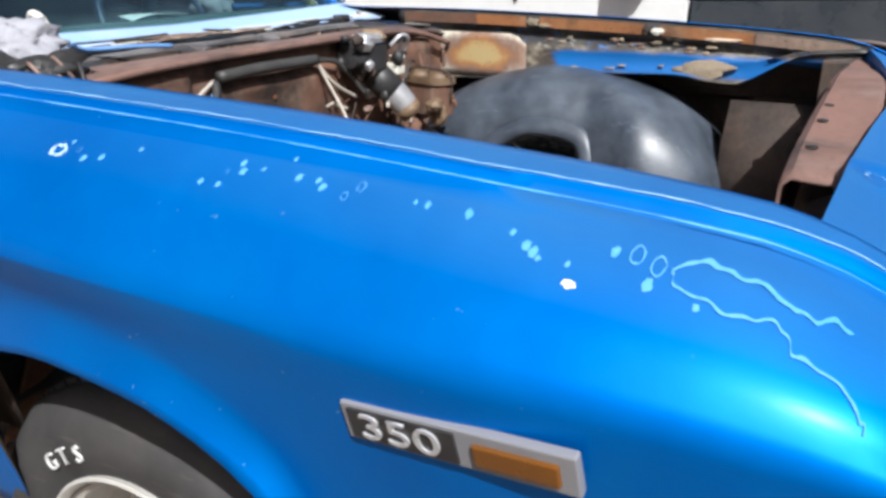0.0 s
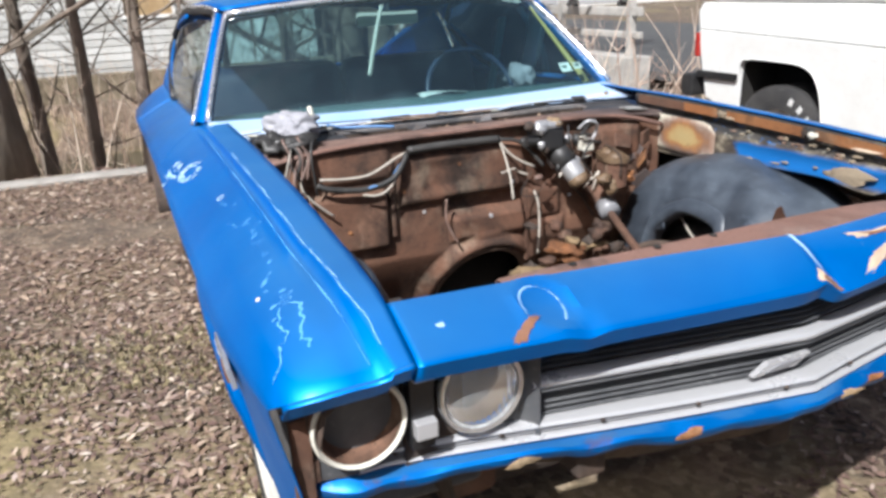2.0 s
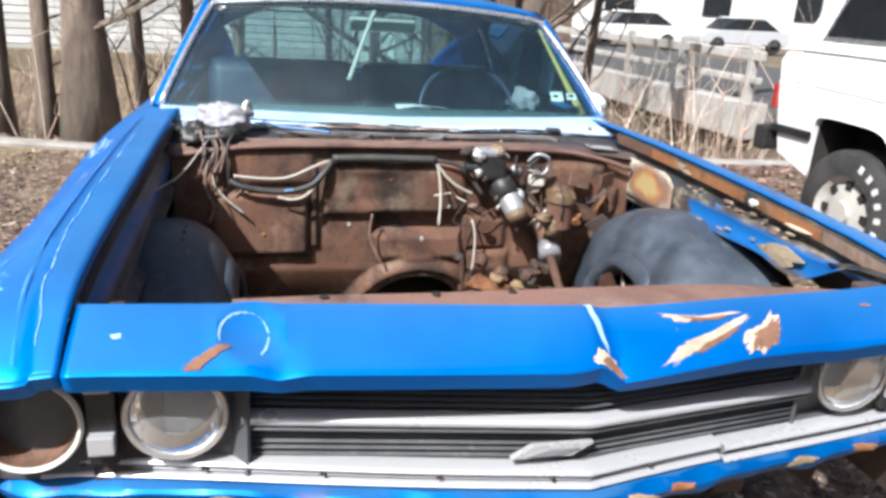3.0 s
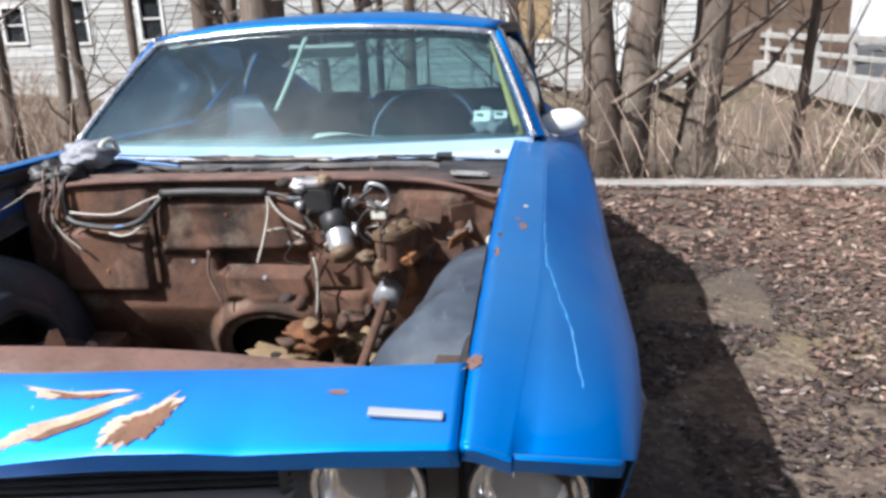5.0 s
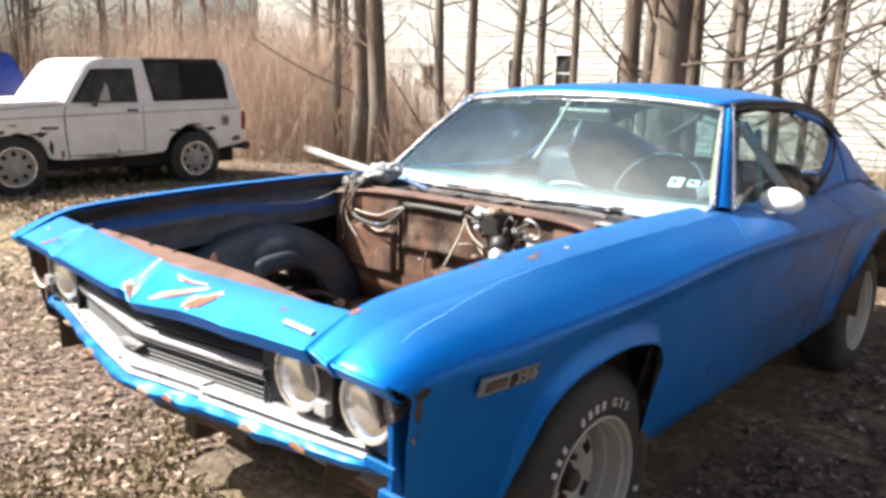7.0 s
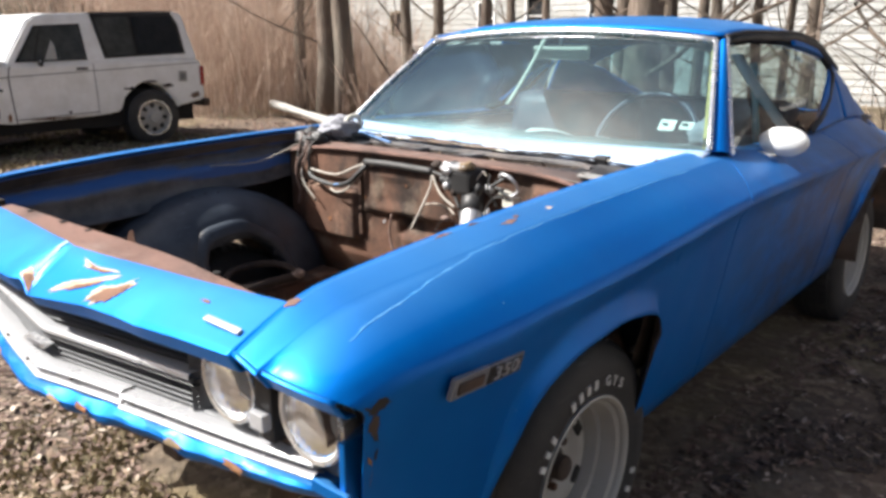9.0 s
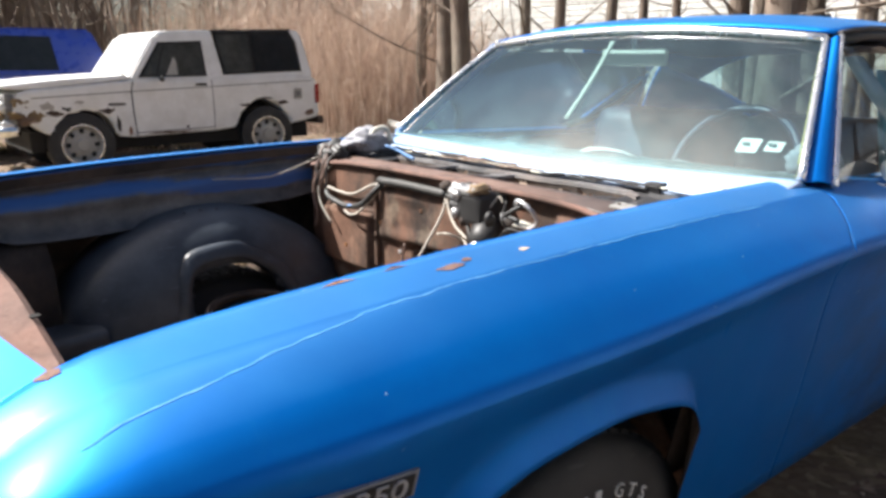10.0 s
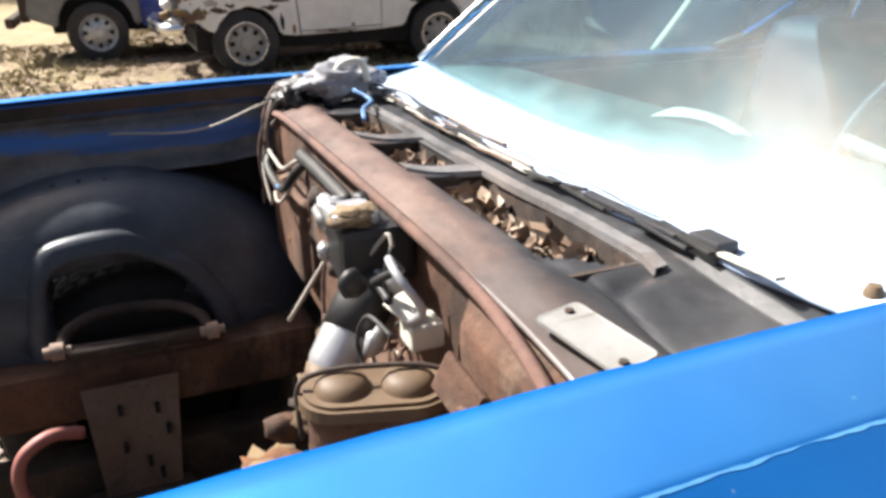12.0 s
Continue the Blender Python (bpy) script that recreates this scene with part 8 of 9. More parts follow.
while z < BZ1 - 0.01:
    x = BX0 - (1.3 if k % 2 else 0)
    row_cuts = [(wx - w / 2 - 0.09, wx + w / 2 + 0.09) for wx, wz, w, h_, kind in WIN if wz - h_ / 2 - 0.12 < z + course and z < wz + h_ / 2 + 0.12]
    row_cuts += [(wx - w / 2 - 0.09, wx + w / 2 + 0.09) for wx, wz, w, h_ in DOORS if wz - h_ / 2 - 0.1 < z + course and z < wz + h_ / 2 + 0.1]
    segs, x0 = [], BX0
    for c0, c1 in sorted(row_cuts):
        segs.append((x0, c0))
        x0 = c1
    segs.append((x0, BX1))
    for a, b in segs:
        m = max(1, round((b - a) / (6.0 if z < 4.5 else 17.0)))
        for i in range(m):
            p0, p1 = a + (b - a) * i / m, a + (b - a) * (i + 1) / m
            L = round(p1 - p0 - 0.012, 2)
            if L not in board_mesh:
                me = bpy.data.meshes.new("siding_board")
                me.from_pydata([(0, 0.002, 0), (L, 0.002, 0), (L, -0.024, 0), (0, -0.024, 0), (0, -0.005, course), (L, -0.005, course)], [], [(0, 3, 2, 1), (3, 4, 5, 2)])
                me.materials.append(SIDING)
                board_mesh[L] = me
            ob = new("siding_board", board_mesh[L])
            ob.location = (p0, BY - 0.002, z + 0.004 * math.sin(k * 3.1 + i))
            ob.parent = house
    z += course
    k += 1
for wx, wz, w, h_, kind in WIN:
    bm = bmesh.new()
    for q in ((-w / 2 - 0.085, -w / 2, -h_ / 2 - 0.08, h_ / 2 + 0.08), (w / 2, w / 2 + 0.085, -h_ / 2 - 0.08, h_ / 2 + 0.08), (-w / 2, w / 2, h_ / 2, h_ / 2 + 0.08), (-w / 2, w / 2, -h_ / 2 - 0.08, -h_ / 2)):
        box(bm, wx + q[0], wx + q[1], BY - 0.05, BY + 0.02, wz + q[2], wz + q[3])
    if kind == "tall":
        box(bm, wx - w / 2, wx + w / 2, BY + 0.01, BY + 0.05, wz - 0.025, wz + 0.025)
    win = part("window", bm, WHITE_PAINT if kind != "small" else STONE, house, "white-framed window" if kind != "boarded" else "window half boarded with plywood")
    bm = bmesh.new()
    box(bm, wx - w / 2, wx + w / 2, BY + 0.06, BY + 0.08, wz - h_ / 2, wz + h_ / 2)
    part("pane", bm, DARK_GLASS, win)
    if kind == "boarded":
        bm = bmesh.new()
        box(bm, wx - w / 2, wx + w / 2, BY + 0.02, BY + 0.05, wz - h_ / 2, wz + 0.15)
        part("plywood_board", bm, PLYWOOD, win)
for wx, wz, w, h_ in DOORS:
    bm = bmesh.new()
    box(bm, wx - w / 2, wx + w / 2, BY + 0.02, BY + 0.08, wz - h_ / 2, wz + h_ / 2)
    box(bm, wx - w / 2 - 0.08, wx - w / 2, BY - 0.05, BY + 0.02, wz - h_ / 2, wz + h_ / 2)
    box(bm, wx + w / 2, wx + w / 2 + 0.08, BY - 0.05, BY + 0.02, wz - h_ / 2, wz + h_ / 2)
    part("door", bm, WHITE_PAINT, house, "plain white door")
# brown boarded annex at the building's end
annex = thing("brown_annex", "brown boarded annex at the end of the white building", "building")
for k in range(12):
    bm = bmesh.new()
    box(bm, 4.65, 8.6, 20.6 - 0.012, 20.7, -0.4 + 0.27 * k, -0.4 + 0.27 * k + 0.262)
    part("board", bm, ANNEX_WOOD, annex)
bm = bmesh.new()
box(bm, 4.65, 8.6, 20.7, 24, -0.4, 2.85)
part("outer_wall", bm, ANNEX_WOOD, annex)
bm = bmesh.new()
box(bm, 4.5, 8.8, 20.3, 24.2, 2.85, 3.0)
part("roof", bm, ROOF_M, annex)

# ---- road bridge, guard rail and far parked cars ----
bm = bmesh.new()
box(bm, 6.6, 15.0, -60, 60, -0.10, 0.02)
tagged(part("road", bm, ASPHALT), "grey asphalt road crossing the creek", "road", "", "structure")
bridge = thing("road_bridge", "pale concrete road bridge with a parapet beam over the creek", "bridge")
for z0, z1, x0, x1, mat, nm in ((-0.28, 0.24, 6.25, 6.62, CONCRETE, "edge_beam"), (-0.75, -0.29, 6.45, 6.60, STONE, "girder"), (0.50, 0.60, 6.38, 6.46, CONCRETE, "rail"), (0.82, 0.96, 6.38, 6.46, CONCRETE, "rail")):
    bm = bmesh.new()
    box(bm, x0, x1, 8.0, 30.0, z0, z1, 0.02)
    part(nm, bm, mat, bridge)
for k in range(12):
    bm = bmesh.new()
    box(bm, 6.36, 6.48, 8.2 + 1.95 * k, 8.30 + 1.95 * k, 0.24, 1.05, 0.015)
    part("rail_post", bm, CONCRETE, bridge)
for y in (8.0, 19.6):
    bm = bmesh.new()
    box(bm, 6.5, 15, y - 0.4, y + 0.4, -2.7, -0.5)
    part("abutment", bm, STONE, bridge)


def car_wheel(parent, x, y, z, r, w, s, rim_mat):
    t = turned("wheel", [(-w / 2, r * 0.6), (-w / 2, r * 0.9), (-w / 2 + 0.02, r), (w / 2 - 0.02, r), (w / 2, r * 0.9), (w / 2, r * 0.62)], (x, y, z), "x", RUBBER, parent, "black tyre on a worn wheel", 28)
    rim = turned("rim", [(s * (w / 2 - 0.005), r * 0.63), (s * (w / 2 - 0.015), r * 0.58), (s * (w / 2 - 0.05), r * 0.50), (s * (w / 2 - 0.03), r * 0.34), (s * (w / 2 - 0.02), r * 0.20), (s * (w / 2 + 0.01), r * 0.18), (s * (w / 2 + 0.01), 0.0)], (x, y, z), "x", rim_mat, t, "", 26)
    for k in range(8):
        a = 2 * math.pi * k / 8
        bm = bmesh.new()
        m = Matrix.Translation((x + s * (w / 2 - 0.035), y, z)) @ Matrix.Rotation(a, 4, "X")
        box(bm, -0.008, 0.008, -r * 0.06, r * 0.06, r * 0.36, r * 0.50, 0, m)
        part("wheel_slot", bm, VOID, t)
    return t


def slab(parent, name, outline, x0, x1, mat, label="", bev=0.03, taper_top=None):
    """A body part: an outline in y and z, drawn from x0 to x1, rounded at its edges."""
    bm = bmesh.new()
    lo = [bm.verts.new((x0, y, z)) for y, z in outline]
    hi = [bm.verts.new((x1, y, z)) for y, z in outline]
    n = len(outline)
    bm.faces.new(lo)
    bm.faces.new(list(reversed(hi)))
    for k in range(n):
        bm.faces.new((lo[k], hi[k], hi[(k + 1) % n], lo[(k + 1) % n]))
    if taper_top:
        zb, zt, inset = taper_top
        xm = (x0 + x1) / 2
        for q in bm.verts:
            t = max(0.0, min(1.0, (q.co.z - zb) / (zt - zb)))
            q.co.x += (xm - q.co.x) / abs(xm - q.co.x) * inset * t
    bmesh.ops.recalc_face_normals(bm, faces=bm.faces)
    if bev:
        es = [e for e in bm.edges if e.calc_face_angle(0) > 0.5]
        bmesh.ops.bevel(bm, geom=es, offset=bev, segments=2, affect="EDGES", clamp_overlap=True)
    ob = part(name, bm, mat, parent, label)
    return sharp(ob, 40)


def arch_cut(y, z, r, a0=0, a1=180, n=9):
    return [(y + r * math.cos(radians(a0 + (a1 - a0) * k / n)), z + r * math.sin(radians(a0 + (a1 - a0) * k / n))) for k in range(n + 1)]


def old_suv(label, mat, x_near, g):
    """A boxy two-door utility wagon standing along y, nose to -y, near side at x_near."""
    car = thing("utility_wagon", label, "car")
    xn, xf = x_near, x_near - 1.62
    yf, yr = 1.45, 3.65                                 # wheel centres
    rng = random.Random(77)

    def ragged(yc, zc, r, a0, a1, n, seed):
        """An arch opening with a rusted-away, uneven edge."""
        rg = random.Random(seed)
        out = []
        for k in range(n + 1):
            a = radians(a0 + (a1 - a0) * k / n)
            q = r * (1 + (rg.uniform(-0.05, 0.045) if 0 < k < n else 0))
            out.append((yc + q * math.cos(a), zc + q * math.sin(a)))
        return out

    outline = [(1.10, 0.50)] + ragged(1.49, 0.42, 0.335, 165, 5, 17, 3) + [(1.99, 0.43), (2.96, 0.455)] + ragged(3.60, 0.43, 0.375, 172, 8, 17, 4) + [
        (4.02, 0.50), (4.36, 0.56), (4.39, 0.60), (4.36, 1.04), (4.32, 1.075), (2.02, 1.06), (1.98, 1.055), (0.95, 0.965), (0.84, 0.93), (0.80, 0.72), (0.98, 0.60)]
    body = slab(car, "body", outline, xf, xn, mat, "dented dirty white body with peeling paint", 0.022)
    # bonnet, its corner lifted over the broken nose
    bonnet = slab(car, "bonnet", [(0.72, 0.985), (0.70, 1.015), (1.30, 1.075), (1.98, 1.115), (2.02, 1.07), (0.95, 0.97)], xf + 0.03, xn - 0.035, mat, "white bonnet with a buckled front edge", 0.012)
    cab = [(1.98, 1.06), (2.30, 1.52), (2.40, 1.585), (2.55, 1.61), (4.10, 1.66), (4.22, 1.63), (4.34, 1.07)]
    cabin = slab(car, "cabin", cab, xf + 0.03, xn - 0.03, mat, "white roof and cabin sides", 0.022, (1.06, 1.63, 0.10))

    def pane(name, pts, off, m, lab, thick_=0.006):
        bm = bmesh.new()
        vs = [bm.verts.new((xn - 0.03 - 0.10 * (h_ - 1.06) / 0.57 + off, y, h_)) for y, h_ in pts]
        bmesh.ops.solidify(bm, geom=[bm.faces.new(vs)], thickness=thick_)
        return part(name, bm, m, cabin, lab)

    pane("door_window_seal", [(2.10, 1.085), (2.905, 1.095), (2.885, 1.50), (2.37, 1.475)], 0.003, BLACK, "")
    pane("door_window", [(2.155, 1.105), (2.88, 1.112), (2.862, 1.480), (2.385, 1.455)], 0.007, REFLECTION_GLASS, "door window, its pale reflections painted in")
    pane("quarter_light_bar", [(2.30, 1.107), (2.318, 1.107), (2.44, 1.455), (2.425, 1.455)], 0.011, BLACK, "")
    pane("hanging_cloth", [(2.42, 1.11), (2.56, 1.11), (2.555, 1.26), (2.53, 1.32)], 0.010, PAPER, "pale cloth behind the door glass")
    pane("rear_window_seal", [(3.11, 1.105), (4.175, 1.145), (4.14, 1.50), (4.06, 1.645), (3.02, 1.612)], 0.003, BLACK, "black weathered seal")
    pane("rear_side_window", [(3.15, 1.135), (3.50, 1.148), (3.485, 1.585), (3.07, 1.572)], 0.007, REFLECTION_GLASS, "rear side window, its pale reflections painted in")
    pane("rear_side_window", [(3.53, 1.149), (4.135, 1.172), (4.10, 1.49), (4.03, 1.60), (3.515, 1.586)], 0.007, DARK_GLASS, "dark rear side window")
    pane("roof_edge_trim", [(3.00, 1.630), (4.10, 1.665), (4.10, 1.648), (3.00, 1.613)], 0.012, BLACK, "black trim along the removable top")
    bm = bmesh.new()
    vs = [bm.verts.new(p) for p in ((xn - 0.10, 2.035, 1.125), (xn - 0.17, 2.30, 1.505), (xf + 0.17, 2.30, 1.505), (xf + 0.10, 2.035, 1.125))]
    bmesh.ops.solidify(bm, geom=[bm.faces.new(vs)], thickness=-0.014)
    # glass painted white, the sun's glare put into its colour
    part("windscreen", bm, WHITE_PAINT, cabin, "windscreen painted white with sun glare")
    for k in range(2):
        tube("wiper", [(xn - 0.25 - 0.6 * k, 2.015, 1.122), (xn - 0.55 - 0.6 * k, 2.03, 1.135)], 0.010, BLACK, cabin, n=1)
    for pts, r_, nm, m in (([(2.003, 0.945), (2.012, 0.70), (2.03, 0.44)], 0.007, "door_gap", BLACK), ([(2.003, 0.945), (2.03, 1.05)], 0.006, "door_gap", BLACK), ([(2.945, 1.05), (2.955, 0.60), (2.945, 0.47)], 0.005, "door_gap", PRIMER_GREY),
                           ([(0.98, 0.885), (2.0, 0.935), (3.0, 0.975), (4.30, 1.028)], 0.006, "side_crease", PRIMER_GREY), ([(2.03, 0.475), (2.95, 0.50)], 0.006, "sill_line", PRIMER_GREY)):
        tube(nm, [(xn + 0.0005, y, q) for y, q in pts], r_, m, body, n=2, sides=6)
    for y0, y1, z0, z1, nm, m in ((2.75, 2.88, 0.985, 1.015, "door_handle", BLACK), (1.745, 1.93, 0.785, 0.812, "side_nameplate", BLACK), (4.03, 4.14, 0.80, 0.93, "filler_flap", CONCRETE), (4.05, 4.12, 0.83, 0.90, "filler_cap", PRIMER_GREY)):
        bm = bmesh.new()
        box(bm, xn - 0.012, xn + (0.012 if nm == "filler_cap" else 0.007), y0, y1, z0, z1, 0.003)
        part(nm, bm, m, body)
    for y0, zz, ly, lz, m in ((1.18, 0.72, 0.10, 0.028, RUST_DARK), (1.32, 0.765, 0.06, 0.02, BLACK), (1.72, 0.735, 0.09, 0.030, RUST_DARK), (1.84, 0.60, 0.025, 0.08, BLACK), (1.96, 0.50, 0.02, 0.06, RUST_RAW), (3.36, 0.745, 0.07, 0.022, BLACK), (3.62, 0.815, 0.12, 0.014, BLACK), (3.86, 0.755, 0.08, 0.026, RUST_DARK),
                              (2.45, 0.465, 0.28, 0.016, RUST_DUSTY), (2.62, 0.52, 0.02, 0.02, RUST_DARK), (1.12, 0.80, 0.07, 0.05, CONCRETE), (1.02, 0.70, 0.09, 0.05, INSULATION), (4.25, 0.62, 0.10, 0.04, RUST_DUSTY), (1.45, 0.83, 0.05, 0.02, CONCRETE)):
        rim = [Vector((xn + 0.003, y0 + ly * math.cos(a) * rng.uniform(0.5, 1.25), zz + lz * math.sin(a) * rng.uniform(0.4, 1.4))) for a in [2 * math.pi * k / 18 for k in range(18)]]
        link_mesh("rust_patch", [Vector((xn + 0.0045, y0, zz))] + rim, [(0, k + 1, (k + 1) % 18 + 1) for k in range(18)], m, body)
    for yc, rz in ((yf, 0.335), (yr, 0.375)):
        w_ = car_wheel(car, xn - 0.13, yc, g + 0.345, 0.345, 0.25, 1, WHEEL_GREY)
        turned("trim_ring", [(0.118, 0.225), (0.128, 0.222), (0.128, 0.208), (0.118, 0.204)], (xn - 0.13, yc, g + 0.345), "x", STAINLESS, w_, "bright trim ring", 32)
        car_wheel(car, xf + 0.14, yc, g + 0.345, 0.345, 0.23, -1, WHEEL_GREY)
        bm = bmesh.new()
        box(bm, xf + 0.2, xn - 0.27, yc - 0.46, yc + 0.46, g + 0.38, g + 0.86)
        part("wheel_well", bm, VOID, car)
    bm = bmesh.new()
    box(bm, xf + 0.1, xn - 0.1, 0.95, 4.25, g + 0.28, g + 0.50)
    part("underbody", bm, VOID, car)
    bm = bmesh.new()
    box(bm, xf - 0.01, xn - 0.02, 4.37, 4.47, 0.47, 0.57, 0.02)
    part("rear_bumper", bm, RUST_DARK, car, "dark rusty rear bumper")
    # broken front end: bare frame, bent bumper, torn insulation
    bm = bmesh.new()
    box(bm, xf + 0.06, xn - 0.05, 0.74, 0.84, 0.66, 0.93, 0.015)
    part("front_grille", bm, PRIMER_GREY, car, "dull broken grille")
    for k in range(4):
        bm = bmesh.new()
        box(bm, xf + 0.10, xn - 0.10, 0.722, 0.738, 0.70 + 0.055 * k, 0.722 + 0.055 * k, 0.003)
        part("grille_slat", bm, BLACK, car)
    tube("front_bumper", [(xn - 0.02, 0.84, 0.56), (xn - 0.14, 0.66, 0.55), (xn - 0.8, 0.58, 0.56), (xf + 0.1, 0.66, 0.58)], 0.065, CHROME, car, "bent bright front bumper", 10)
    for k, (dx, y, zz, m) in enumerate(((0.05, 0.84, 0.72, INSULATION), (0.10, 0.76, 0.62, DIRTY_WHITE), (0.16, 0.70, 0.68, INSULATION), (0.03, 0.92, 0.66, RUST_DUSTY), (0.12, 0.72, 0.80, DIRTY_WHITE), (0.06, 0.88, 0.84, INSULATION))):
        lump("torn_trim", (xn - dx, y, zz), (0.07, 0.08, 0.05), m, car, "torn pale trim" if k == 0 else "", 50 + k, 0.8)
    bm = bmesh.new()
    box(bm, xn - 0.05, xn + 0.008, 4.33, 4.395, 0.74, 0.98, 0.01)
    part("tail_lamp", bm, RED_LENS, car, "dull red tail lamp")
    lump("side_mirror", (xn + 0.05, 2.34, 1.075), (0.045, 0.03, 0.035), BLACK, car, "small black side mirror", 3, 0.1)
    return car


old_suv("dirty white two-door utility wagon with dark windows, parked on leaves", DIRTY_WHITE, -7.40, 0.03)
# blue pickup, its bonnet whitened with painted glare, nose out beyond the wagon
pickup = thing("blue_pickup", "dark blue pickup, its bonnet whitened with painted glare, parked beside the wagon", "car")
PX, g2 = -9.35, 0.05
ya = 0.0
outl = [(-0.75, g2 + 0.55)] + list(reversed(arch_cut(ya, g2 + 0.42, 0.43))) + [(0.505, g2 + 0.42), (0.505, g2 + 0.92), (-0.70, g2 + 0.88)]
slab(pickup, "front_fender", outl, PX - 1.74, PX - 0.01, PRIMER_GREY, "dull grey primed front fender", 0.03)
outl = [(0.51, g2 + 0.40), (2.6, g2 + 0.40), (2.6, g2 + 1.05), (0.95, g2 + 1.05), (0.7, g2 + 1.02), (0.51, g2 + 0.98)]
pb = slab(pickup, "body", outl, PX - 1.75, PX, NAVY, "dark blue lower body", 0.03)
hood = [(-0.80, g2 + 0.80), (-0.78, g2 + 0.97), (0.55, g2 + 1.10), (0.55, g2 + 0.92)]
slab(pickup, "bonnet", hood, PX - 1.70, PX - 0.05, DIRTY_WHITE, "bonnet painted white with sun glare", 0.03)
cab = [(0.50, g2 + 1.04), (0.95, g2 + 1.55), (1.10, g2 + 1.62), (2.2, g2 + 1.62), (2.45, g2 + 1.04)]
cb = slab(pickup, "cab", cab, PX - 1.72, PX - 0.03, NAVY, "dark blue cab", 0.03, (g2 + 1.05, g2 + 1.6, 0.12))
for pts, m, nm in (([(0.86, 1.10), (1.75, 1.10), (1.70, 1.52), (1.12, 1.52)], DARK_GLASS, "door_window"),):
    bm = bmesh.new()
    vs = [bm.verts.new((PX - 0.03 - 0.12 * (h_ - 1.05) / 0.55 + 0.006, y, g2 + h_)) for y, h_ in pts]
    fc = bm.faces.new(vs)
    bmesh.ops.solidify(bm, geom=[fc], thickness=0.008)
    part(nm, bm, m, cb, "dark door window")
bm = bmesh.new()
vs = [bm.verts.new(p) for p in ((PX - 0.14, 0.53, g2 + 1.10), (PX - 0.22, 0.92, g2 + 1.54), (PX - 1.5, 0.92, g2 + 1.54), (PX - 1.6, 0.53, g2 + 1.10))]
fc = bm.faces.new(vs)
bmesh.ops.solidify(bm, geom=[fc], thickness=-0.012)
# silver paint on the glass stands in for its bright reflection
part("windscreen", bm, SILVER_CAR, cb, "windscreen painted silver for its bright reflection")
bm = bmesh.new()
box(bm, PX - 1.6, PX - 0.08, -0.82, -0.72, g2 + 0.50, g2 + 0.86, 0.02)
box(bm, PX - 1.7, PX + 0.02, -0.98, -0.88, g2 + 0.44, g2 + 0.56, 0.03)
part("front_end", bm, RUST_DARK, pickup, "dark bare front end")
for s, xx in ((1, PX - 0.13), (-1, PX - 1.62)):
    car_wheel(pickup, xx, ya, g2 + 0.35, 0.35, 0.24, s, ALLOY)
    car_wheel(pickup, xx, 2.9, g2 + 0.35, 0.35, 0.24, s, ALLOY)
bm = bmesh.new()
box(bm, PX - 1.5, PX - 0.25, -0.5, 3.4, g2 + 0.35, g2 + 0.85)
part("underbody", bm, VOID, pickup)
slab(pickup, "cargo_bed", [(2.65, g2 + 0.45), (2.65, g2 + 1.05), (4.2, g2 + 1.05), (4.2, g2 + 0.45)], PX - 1.75, PX, NAVY, "dark blue cargo bed", 0.03)

# white utility vehicle close by the driver's side
tk = thing("white_wagon", "clean white wagon with a charcoal front end, parked beside the coupe", "car")
TX, gz = 2.80, GZ
WAGON_ARCH = smooth_line([(0, 1.625, 0.46), (0, 1.645, 0.66), (0, 1.70, 0.785), (0, 1.80, 0.838), (0, 2.0, 0.850), (0, 2.2, 0.850), (0, 2.275, 0.825), (0, 2.298, 0.72), (0, 2.302, 0.46)], 4)
WAGON_ARCH = [(p[1], p[2]) for p in WAGON_ARCH]
FORE_ARCH = [(y - 2.50, z - 0.095 if z > 0.6 else z) for y, z in WAGON_ARCH]
crease_low, crease_rear = 0.925, 1.022                 # the pressed line along the wagon's side climbs to the rear


def wagon_side(name, outline, mat, label, x0):
    """A side panel that turns under below its pressed line."""
    ob = slab(tk, name, outline, x0, TX + 0.40, mat, label, 0.005)
    for q in ob.data.vertices:
        if q.co.x < x0 + 0.02:
            q.co.x += 0.10 * max(0.0, 0.96 - q.co.z)
    return ob


tb = wagon_side("quarter_panel", [(0.215, 0.46)] + WAGON_ARCH + [(2.62, 0.56), (2.655, 0.80), (2.68, crease_rear), (0.205, crease_low)], WHITE_PAINT, "white door and quarter below the pressed line", TX)
slab(tk, "upper_side", [(0.205, crease_low + 0.003), (2.68, crease_rear + 0.003), (2.70, 1.14), (2.66, 1.20), (0.25, 1.19), (0.225, 1.14)], TX + 0.005, TX + 0.40, WHITE_PAINT, "white side above the pressed line", 0.006)
bm = bmesh.new()
box(bm, TX + 0.39, TX + 1.75, 0.25, 2.66, 0.50, 1.17, 0.03)
part("body", bm, WHITE_PAINT, tk, "white body")
fd = wagon_side("front_fender", [(0.195, 0.46), (0.185, crease_low - 0.004), (-1.35, 0.955), (-1.42, 0.60)] + [(-1.30, 0.46)] + FORE_ARCH, DARK_PAINT, "charcoal front fender", TX + 0.012)
slab(tk, "fender_top", [(0.180, crease_low), (-1.35, 0.96), (-1.33, 1.10), (-1.2, 1.145), (0.15, 1.165), (0.20, 1.13)], TX + 0.016, TX + 1.74, BLACK, "black upper fender and nose", 0.02)
bm = bmesh.new()
box(bm, TX + 0.41, TX + 1.74, -1.36, 0.24, 0.50, 0.95, 0.03)
part("nose", bm, DARK_PAINT, tk, "charcoal nose")
